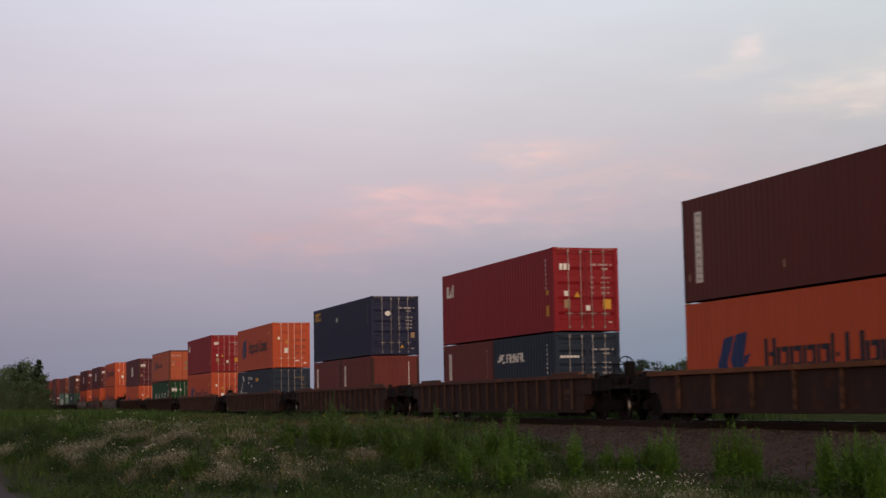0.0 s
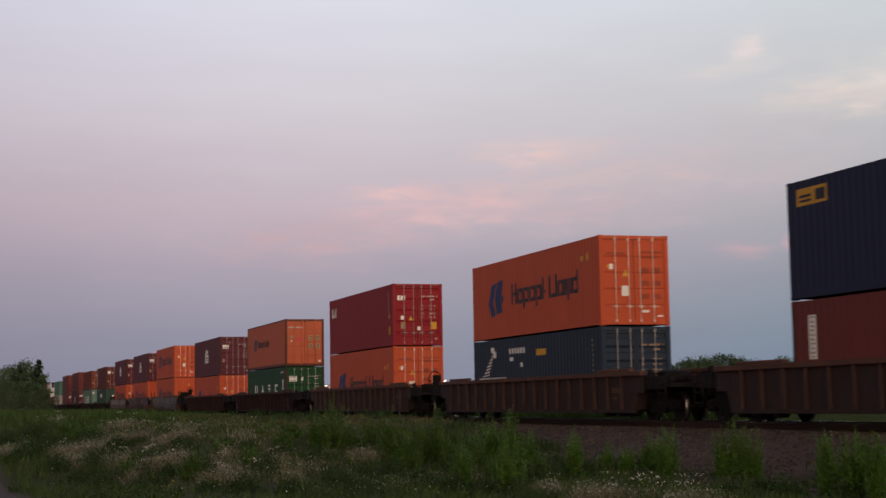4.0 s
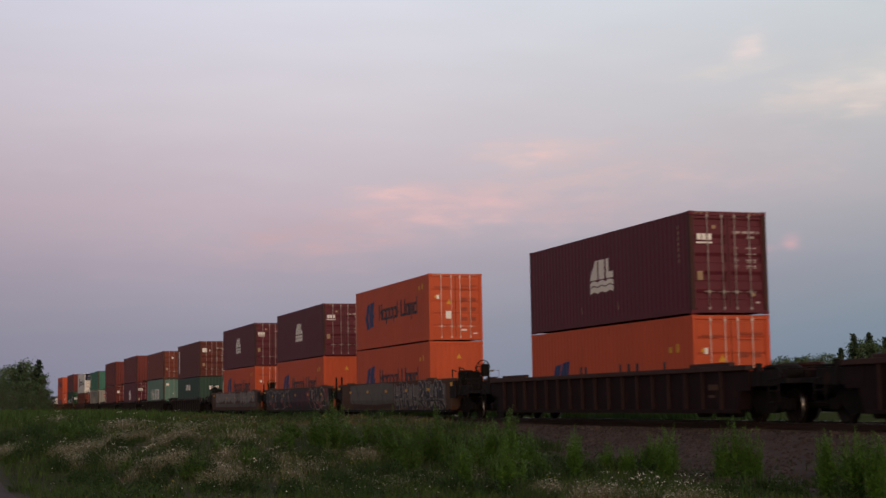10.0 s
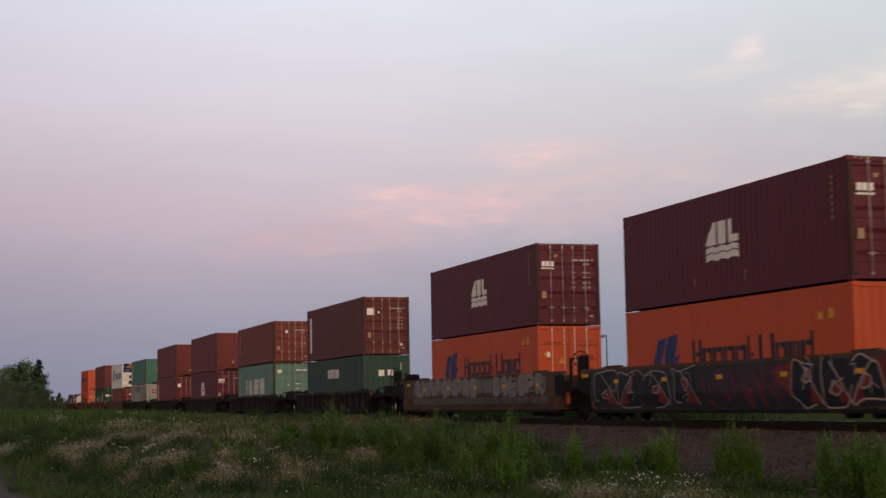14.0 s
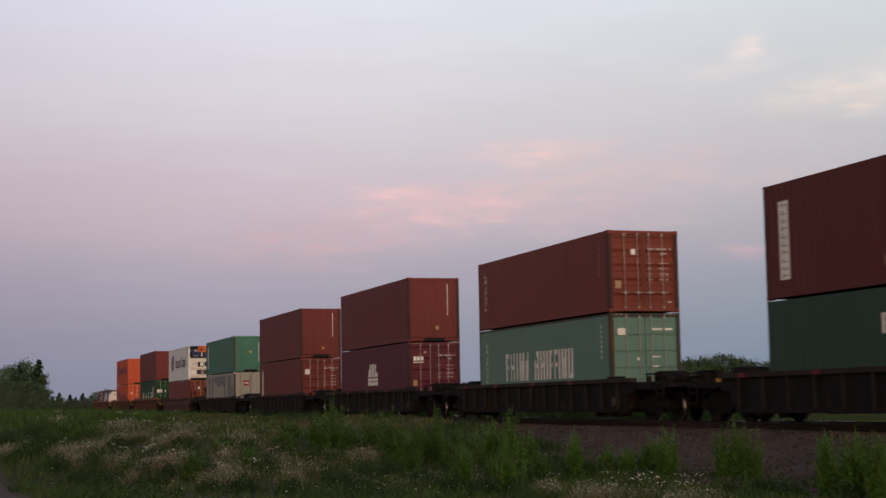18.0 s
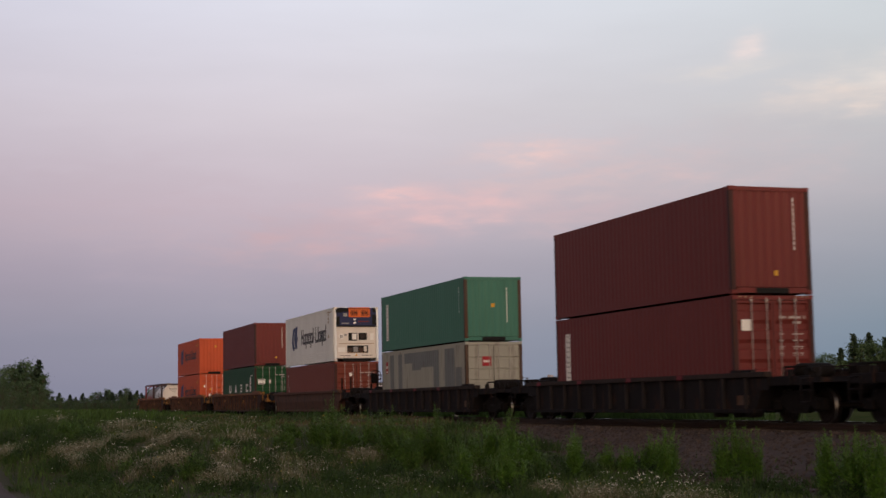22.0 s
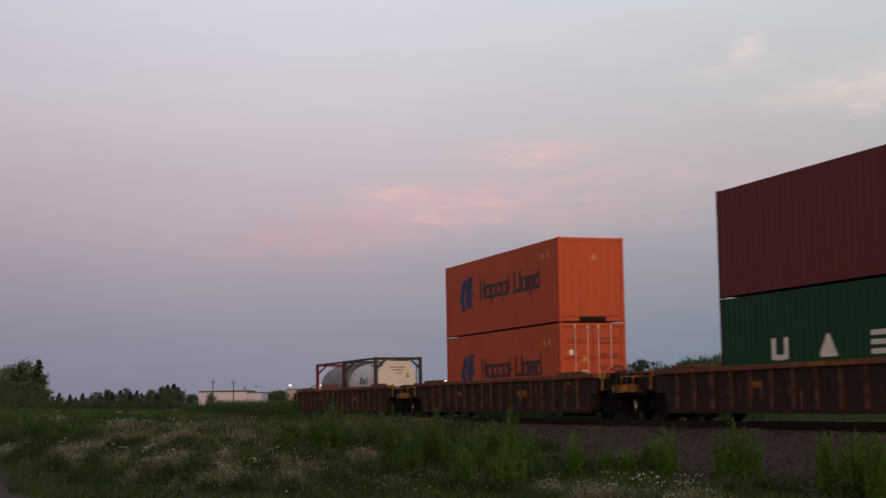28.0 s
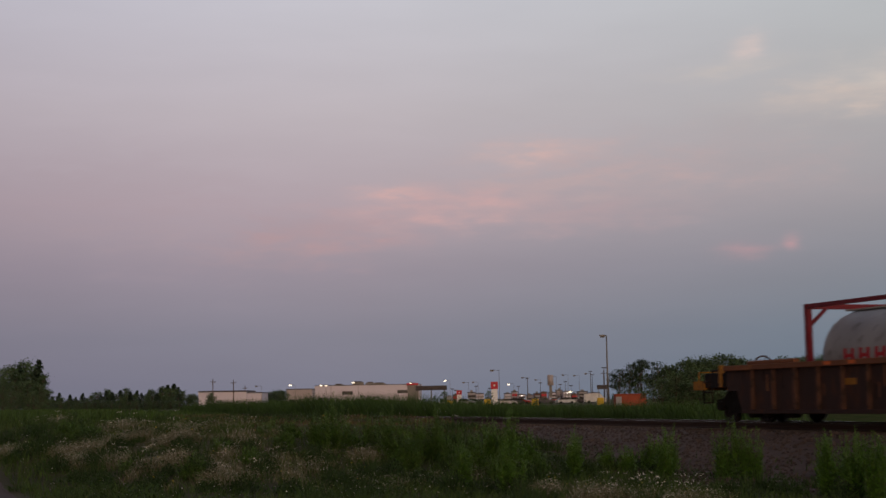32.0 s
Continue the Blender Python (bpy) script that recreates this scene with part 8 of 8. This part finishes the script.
COPSE_EDGE = [('broad', -149.5, 75.2, 4.6, 1.15), ('broad', -149.1, 76.2, 4.9, 1.15), ('birch', -148.8, 77.1, 5.3, 1.15), ('broad', -148.5, 77.9, 4.9, 1.15), ('broad', -148.1, 79.0, 5.5, 1.15), ('broad', -147.7, 80.1, 5.7, 1.15), ('broad', -147.3, 81.4, 5.6, 1.15), ('broad', -146.9, 82.6, 5.4, 1.15), ('broad', -146.5, 84.0, 5.0, 1.15), ('broad', -146.1, 85.4, 4.8, 1.15), ('bush', -149.8, 74.9, 2.5, 1.15), ('bush', -148.9, 77.5, 2.9, 1.15), ('bush', -147.9, 80.5, 3.1, 1.15), ('bush', -147.0, 83.1, 2.8, 1.15), ('broad', -132.2, 79.3, 4.8, 1.15), ('broad', -131.7, 80.6, 5.0, 1.15), ('broad', -131.3, 81.9, 4.9, 1.15), ('broad', -130.9, 83.3, 5.1, 1.15), ('conifer', -130.4, 84.5, 5.9, 1.15), ('conifer', -129.8, 85.6, 7.3, 1.15), ('broad', -129.7, 86.3, 6.5, 1.15)]
COPSE_END = [('conifer', -129.4, 87.1, 7.4, 1.15), ('broad', -129.2, 87.9, 6.2, 1.15), ('conifer', -128.9, 88.6, 6.9, 1.15), ('broad', -128.6, 89.6, 6.4, 1.15), ('broad', -128.2, 91.0, 6.6, 1.15), ('bush', -127.1, 63.1, 2.9, 1.3), ('bush', -126.7, 64.3, 3.5, 1.3), ('bush', -126.2, 65.6, 3.9, 1.3), ('bush', -125.8, 67.0, 3.8, 1.3), ('bush', -126.6, 65.0, 2.0, 1.4), ('bush', -126.1, 66.5, 2.1, 1.5), ('bush', -125.6, 68.0, 2.4, 1.4), ('bush', -125.1, 69.5, 2.7, 1.4), ('bush', -314.9, 103.5, 3.3, 0.8), ('bush', -283.5, 102.4, 3.1, 0.8), ('bush', -201.2, 79.8, 1.6, 0.8), ('bush', -315.6, 101.7, 2.4, 0.8), ('bush', -183.9, 84.0, 1.4, 0.8)]
YARD = [('broad', -380.0, 63.2, 4.3, 1.0), ('bush', -385.0, 60.6, 3.0, 1.0), ('bush', -384.0, 66.4, 2.6, 1.1)]
PLANTED = YARD + GROVE + TREE_LINE + TREE_LINE_END + COPSE + COPSE_EDGE + COPSE_END
for k, (kind, x, y, h, wide) in enumerate(PLANTED):
    tree(kind, x, y, ground_z(x, y) - 0.1, h, k, TREE_WORDS[kind], wide=wide)


# ---------------------------------------------------------------- the far side: shops, lamps, signs, cars
FACE = 71.0          # the street grid's turn


def placed(name, x, y, label, category, group="", turn=FACE):
    return thing(name, pose(x, y, ground_z(x, y) - 0.05, 0, 0, turn), label, category, group)


def building(x, y, w, d, h, wall, label, windows=(), trim=0.35, doors=(), name="building"):
    """A flat-roofed block: its front runs along its own x and faces its -y."""
    b = placed(name, x, y, label, "building")
    t = 0.3
    boxpart("front_wall", (-w / 2, w / 2, 0, t, 0, h), wall, b)
    boxpart("back_wall", (-w / 2, w / 2, d - t, d, 0, h), wall, b)
    boxpart("side_wall", (-w / 2, -w / 2 + t, t, d - t, 0, h), wall, b)
    boxpart("side_wall", (w / 2 - t, w / 2, t, d - t, 0, h), wall, b)
    boxpart("roof", (-w / 2 + t, w / 2 - t, t, d - t, h - 0.5, h - 0.35), M["roof_dark"], b)
    if trim:
        boxpart("roof_edge", (-w / 2 - 0.1, w / 2 + 0.1, -0.12, d + 0.1, h, h + trim), M["roof_dark"], b)
    for x0, x1, z0, z1 in windows:
        win = boxpart("window", (x0, x1, -0.08, 0.0, z0, z1), M["roof_dark"], b)
        boxpart("pane", (x0 + 0.12, x1 - 0.12, -0.10, -0.08, z0 + 0.12, z1 - 0.12), M["glass_dark"], win)
    for x0, x1, z1 in doors:
        boxpart("door", (x0, x1, -0.07, 0.0, 0, z1), M["roof_dark"], b)
    return b


def roof_unit(x, y, z, w, h):
    u = thing("roof_unit", pose(x, y, z, 0, 0, FACE), "grey ventilation unit on a flat roof", "ventilation unit")
    boxpart("casing", (-w / 2, w / 2, -1.0, 1.0, 0, h), M["pole"], u, 0.05)
    boxpart("hood", (-w / 3, w / 3, -0.7, 0.7, h, h + 0.35), M["roof_dark"], u, 0.05)


def lamp_post(x, y, h, lit=False, arm=-1.0, label="slim grey lamp post with a single arm", thick=0.07):
    p = placed("lamp_post", x, y, label if not lit else "slim grey lamp post with a lit lamp", "lamp post", "car park lamps")
    bm = bmesh.new()
    tube(bm, (0, 0, 0), (0, 0, h), thick, thick * 0.55, 8)
    part("pole", bm, M["pole"], p)
    bm = bmesh.new()
    tube(bm, (0, 0, h - 0.12), (arm, 0, h - 0.02), thick * 0.5, n=6)
    part("arm", bm, M["pole"], p)
    head = boxpart("lamp_head", (-0.4, 0.4, -0.18, 0.18, -0.14, 0.06), M["pole"], p, 0.04, m=Matrix.Translation((arm * 1.2, 0, h)))
    boxpart("lens", (-0.30, 0.30, -0.20, 0.15, -0.30, -0.14), M["lamp"] if lit else M["glass_dark"], head, label="glowing lamp lens" if lit else "")
    return p


def utility_pole(x, y, h):
    p = placed("utility_pole", x, y, "weathered timber utility pole with crossarm", "utility pole", "utility poles")
    bm = bmesh.new()
    tube(bm, (0, 0, 0), (0, 0, h), 0.17, 0.11, 8)
    part("pole", bm, M["wood_pole"], p)
    boxpart("crossarm", (-0.75, 0.75, -0.05, 0.05, h - 0.9, h - 0.80), M["wood_pole"], p)
    for k in (-0.65, -0.3, 0.3, 0.65):
        boxpart("insulator", (k - 0.05, k + 0.05, -0.05, 0.05, h - 0.76, h - 0.58), M["glass_dark"], p)


def pylon_sign(x, y, w, h, red):
    s = placed("pylon_sign", x, y, "white pylon sign with a red panel on top", "sign")
    boxpart("pylon", (-w / 2, w / 2, -0.2, 0.2, 0, h - red), M["sign_white"], s)
    top = boxpart("sign_panel", (-w / 2 - 0.1, w / 2 + 0.1, -0.25, 0.25, h - red, h), M["sign_red"], s, label="red sign panel")
    boxpart("symbol", (-w / 8, w / 8, -0.262, -0.252, h - red * 0.6, h - red * 0.4), M["sign_white"], top)


def parked_car(x, y, paintwork, label, van=False, turn=FACE):
    c = placed("parked_van" if van else "parked_car", x, y, label, "van" if van else "car", "vehicles in the car park", turn)
    H = 2.1 if van else 1.45
    bm = bmesh.new()
    prism(bm, [(-2.2, 0.3), (-2.2, 0.85), (-1.95, 0.95), (1.2, 1.0), (2.1, 0.8), (2.2, 0.3)] if not van else [(-2.4, 0.3), (-2.4, 1.2), (2.2, 1.2), (2.4, 0.95), (2.4, 0.3)], -0.85, 0.85)
    part("body", bm, paintwork, c)
    bm = bmesh.new()
    prism(bm, [(-1.8, 0.95), (-1.3, H), (0.3, H), (1.05, 0.98)] if not van else [(-2.38, 1.2), (-2.3, H), (1.2, H), (2.0, 1.2)], -0.76, 0.76)
    part("cabin", bm, M["glass_dark"] if not van else paintwork, c)
    for wx in (-1.35, 1.35):
        for wy in (-0.8, 0.8):
            bm = bmesh.new()
            lathe(bm, [(-0.1, 0.2), (-0.1, 0.32), (0.1, 0.32), (0.1, 0.2)], 14)
            part("wheel", bm, M["rubber"], c, "", Matrix.Translation((wx, wy, 0.32)))


def yellow_block(x, y):
    b = placed("yellow_block", x, y, "yellow-painted concrete block at the field's edge", "barrier", "yellow blocks")
    boxpart("block", (-0.5, 0.5, -0.4, 0.4, 0, 1.25), M["yellow_post"], b, 0.06)
    boxpart("base", (-0.6, 0.6, -0.5, 0.5, 0, 0.2), M["pole"], b)


WAREHOUSE = (-420.1, 73.1, 13.4, 18.0, 4.8)
ANNEX = (-418.3, 81.8, 4.3, 12.0, 4.33)
SHOP = (-582.2, 159.2, 41.8, 30.0, 7.93)
KIOSK = (-551.2, 124.6, 9.7, 10.0, 6.32)
UNITS = [(-589.1, 157.3, 7.4, 4.5, 1.7), (-587.7, 161.9, 7.4, 3.5, 1.38), (-586.5, 165.5, 7.4, 5, 1.07), (-591.6, 150.0, 7.4, 4, 0.8)]
STORE_SIGN = (-575.6, 176.0, 7.9)
CANOPY = (-459.4, 146.7)
LAMPS = [(-423.6, 94.6, 6.59, 1), (-430.7, 105.3, 6.55, 1), (-435.1, 107.9, 6.59, 1), (-418.0, 111.6, 7.06, 1), (-412.9, 127.2, 6.58, 1), (-400.3, 133.4, 6.9, 1), (-398.7, 138.3, 6.17, 0), (-407.4, 144.2, 6.39, 0), (-282.9, 104.6, 7.1, 0), (-393.6, 154.0, 7.25, 0), (-400.4, 165.4, 7.55, 0), (-399.4, 168.6, 7.97, 0), (-407.6, 175.6, 7.89, 0), (-388.1, 170.8, 8.0, 0), (-429.9, 172.3, 7.05, 0), (-406.8, 81.5, 6.2, 0), (-394.8, 150.3, 5.61, 1), (-305.9, 131.1, 2.81, 1), (-428.0, 145.8, 4.39, 0)]
MAST = (-184.1, 83.4, 9.48)
POLES = [(-400.9, 67.2, 8.1), (-394.2, 71.5, 7.77), (-467.9, 88.5, 7.04), (-331.7, 149.3, 7.79), (-386.6, 175.4, 6.8)]
SIGNS = [(-311.5, 114.0, 1.35, 5.13, 1.6), (-409.1, 139.0, 1.3, 4.09, 1.2)]
CARS = [(-332.5, 114.7, 0), (-333.7, 117.2, 0), (-350.2, 125.2, 0), (-362.5, 119.8, 0), (-324.8, 122.0, 0), (-328.9, 125.5, 0), (-349.0, 135.1, 0), (-362.8, 135.0, 0), (-355.6, 140.7, 0), (-317.4, 128.3, 0), (-346.4, 143.1, 0), (-325.3, 136.5, 0), (-352.3, 150.9, 0), (-323.8, 141.2, 0), (-309.3, 136.9, 1), (-340.1, 123.7, 0), (-511.9, 115.7, 0)]
BLOCKS = [(-228.8, 76.2), (-222.2, 80.1), (-205.8, 81.6), (-212.1, 94.8)]
SHED = (-169.4, 79.8)
BLOCKY = [(-495.8, 164.8, 1.9, 3.19, 'wall_tan'), (-476.0, 160.5, 1.7, 3.64, 'wall_brick'), (-408.0, 142.4, 2.3, 4.02, 'wall_grey'), (-421.4, 149.7, 2.2, 3.57, 'wall_white'), (-442.4, 166.4, 2.1, 3.53, 'wall_white'), (-451.1, 172.0, 1.8, 4.25, 'wall_grey'), (-431.7, 166.8, 2.1, 3.05, 'wall_white'), (-468.4, 183.9, 2.2, 2.96, 'wall_tan'), (-458.2, 182.5, 1.8, 3.43, 'wall_brick'), (-485.6, 195.9, 1.9, 4.09, 'wall_brick'), (-438.1, 179.6, 2.1, 3.6, 'wall_white'), (-446.7, 185.6, 1.8, 4.49, 'wall_grey'), (-441.3, 185.8, 2.3, 3.89, 'wall_white'), (-463.7, 198.0, 1.9, 3.04, 'wall_brick'), (-481.4, 208.7, 3.1, 4.02, 'wall_grey'), (-461.7, 204.2, 3.7, 3.28, 'wall_white')]
TOWER = (-400.9, 163.8, 7.42)
BOARD = (-230.4, 103.4, 3.28)
THIN = [(-400.1, 134.0, 4.38), (-412.4, 161.2, 7.21), (-411.2, 164.8, 5.82), (-418.7, 174.2, 5.3), (-418.2, 175.6, 6.11), (-408.4, 173.3, 4.82), (-397.4, 174.7, 8.64), (-397.2, 175.2, 7.67), (-276.4, 124.5, 7.04), (-407.6, 143.6, 5.12), (-396.9, 143.9, 4.33), (-403.8, 155.1, 4.88)]


def far_side():
    wh = building(*WAREHOUSE, M["wall_white"], "long white warehouse with dark roof edge", name="warehouse")
    building(*ANNEX, M["wall_white"], "low white annex beside the warehouse", trim=0.25, name="warehouse_annex")
    building(*SHOP, M["wall_white"], "large white flat-roofed store with dark windows",
             ((-10.0, -5.8, 4.3, 5.7), (12.0, 16.0, 4.5, 5.8)), 0.2, ((17.0, 19.0, 2.4),), name="store")
    building(*KIOSK, M["wall_tan"], "low tan building with a dark doorway", ((-3.6, -1.6, 1.4, 2.6),), 0.3, ((-1.0, 0.6, 2.4),), name="low_building")
    for x, y, z, w, h in UNITS:
        roof_unit(x, y, z, w, h)
    s = placed("store_sign", STORE_SIGN[0], STORE_SIGN[1], "red sign on the store's roof edge", "sign")
    boxpart("sign_panel", (-2.3, 2.3, -0.1, 0.1, STORE_SIGN[2] - 0.4, STORE_SIGN[2] + 0.45), M["sign_red"], s)
    boxpart("bracket", (-2.0, 2.0, 0.1, 0.3, 0, STORE_SIGN[2] - 0.4), M["pole"], s)
    c = placed("fuel_canopy", CANOPY[0], CANOPY[1], "dark flat canopy on slim posts", "canopy")
    boxpart("canopy_roof", (-5.0, 5.0, -3, 3, 4.6, 6.0), M["roof_dark"], c, 0.05)
    for px in (-4.2, 0.0, 4.2):
        for py in (-2.2, 2.2):
            boxpart("post", (px - 0.15, px + 0.15, py - 0.15, py + 0.15, 0, 5.0), M["pole"], c)
    for x, y, h, lit in LAMPS:
        lamp_post(x, y, h, bool(lit), -1.2)
    lamp_post(*MAST, False, -0.45, "tall pale lamp mast with a short arm", 0.14)
    for x, y, h in THIN:
        p = placed("light_pole", x, y, "thin dark light pole with a small head", "lamp post", "car park lamps")
        bm = bmesh.new()
        tube(bm, (0, 0, 0), (0, 0, h), 0.08, 0.05, 6)
        part("pole", bm, M["roof_dark"], p)
        boxpart("lamp_head", (-0.5, 0.5, -0.2, 0.2, h - 0.05, h + 0.15), M["roof_dark"], p, 0.03)
    for x, y, h in POLES:
        utility_pole(x, y, h)
    for x, y, w, h, red in SIGNS:
        pylon_sign(x, y, w, h, red)
    looks = ((M["car_a"], "silver car parked in the lot"), (M["car_b"], "dark car parked in the lot"), (M["car_c"], "red car parked in the lot"), (M["car_d"], "white car parked in the lot"))
    for k, (x, y, van) in enumerate(CARS):
        if van:
            parked_car(x, y, M["car_d"], "white van parked in the lot", True)
        else:
            parked_car(x, y, *looks[k % 4], turn=FACE + (7 * k) % 40 - 20)
    for x, y in BLOCKS:
        yellow_block(x, y)
    shed = placed("metal_shed", SHED[0], SHED[1], "faded orange metal shed with a pale door", "shed")
    boxpart("shed_wall", (-1.9, 1.9, 0, 2.4, 0, 1.5), M["orange_box"], shed, 0.03)
    boxpart("shed_roof", (-2.0, 2.0, -0.1, 2.5, 1.5, 1.58), M["orange_box"], shed)
    boxpart("door", (-1.85, -1.15, -0.04, 0.0, 0, 1.25), M["car_a"], shed, label="pale grey door")
    for k, (x, y, w, h, mat) in enumerate(BLOCKY):
        h *= 0.82
        b = building(x, y, w, 8.0, h, M[mat], "small distant commercial building", ((-w * 0.4, -w * 0.05, h * 0.1, h * 0.5), (w * 0.08, w * 0.4, h * 0.15, h * 0.5)), 0.25, name="shop")
        boxpart("fascia", (-w * 0.48, w * 0.48, -0.16, -0.04, h * 0.62, h * 0.82), M[("wall_grey", "sign_red", "roof_dark", "wall_tan")[k % 4]], b, label="sign band over the shop front")
        boxpart("roof_vent", (-w * 0.2, w * 0.15, 2.0, 3.2, h + 0.24, h + 0.24 + 0.18 * (1 + k % 3)), M["pole"], b)
        if k % 6 == 0:
            boxpart("wall_lamp", (-0.12, 0.12, -0.3, -0.1, h * 0.86, h * 0.86 + 0.16), M["lamp_white"], b, label="glowing wall lamp")
    t = placed("tank_tower", TOWER[0], TOWER[1], "beige tank on a slim tower", "tower")
    boxpart("tower_leg", (-0.35, 0.35, -0.35, 0.35, 0, TOWER[2] - 2.5), M["pole"], t)
    bm = bmesh.new()
    tube(bm, (0, 0, TOWER[2] - 2.5), (0, 0, TOWER[2] + 0.5), 0.85, 0.85, 12)
    part("tank", bm, M["wall_tan"], t)
    b = placed("billboard", BOARD[0], BOARD[1], "dark billboard seen from behind", "sign")
    boxpart("panel", (-0.9, 0.9, -0.1, 0.1, BOARD[2] - 0.7, BOARD[2]), M["roof_dark"], b)
    for px in (-0.6, 0.6):
        boxpart("post", (px - 0.05, px + 0.05, 0.1, 0.2, 0, BOARD[2] - 0.1), M["pole"], b)


far_side()


# ---------------------------------------------------------------- what moves
def motions():
    """The train rolls past and its wheels turn."""
    times = [2.0 * k for k in range(17)]
    for ob, x, y, z in TRAIN:
        walk(ob, [(t, pose(x + travel(t), y, z)) for t in times])
    first = {}
    for ob, sx in WHEELS:
        if sx not in first:
            rows = [(k / FPS, pose(sx, 0, WHEEL_R, 0, math.degrees(travel(k / FPS) / WHEEL_R), 0)) for k in range(frame(32.0))]
            walk(ob, rows)
            first[sx] = ob.animation_data
        else:
            ob.rotation_mode = "QUATERNION"
            keys = ob.animation_data_create()
            keys.action = first[sx].action
            keys.action_slot = first[sx].action_slot


motions()
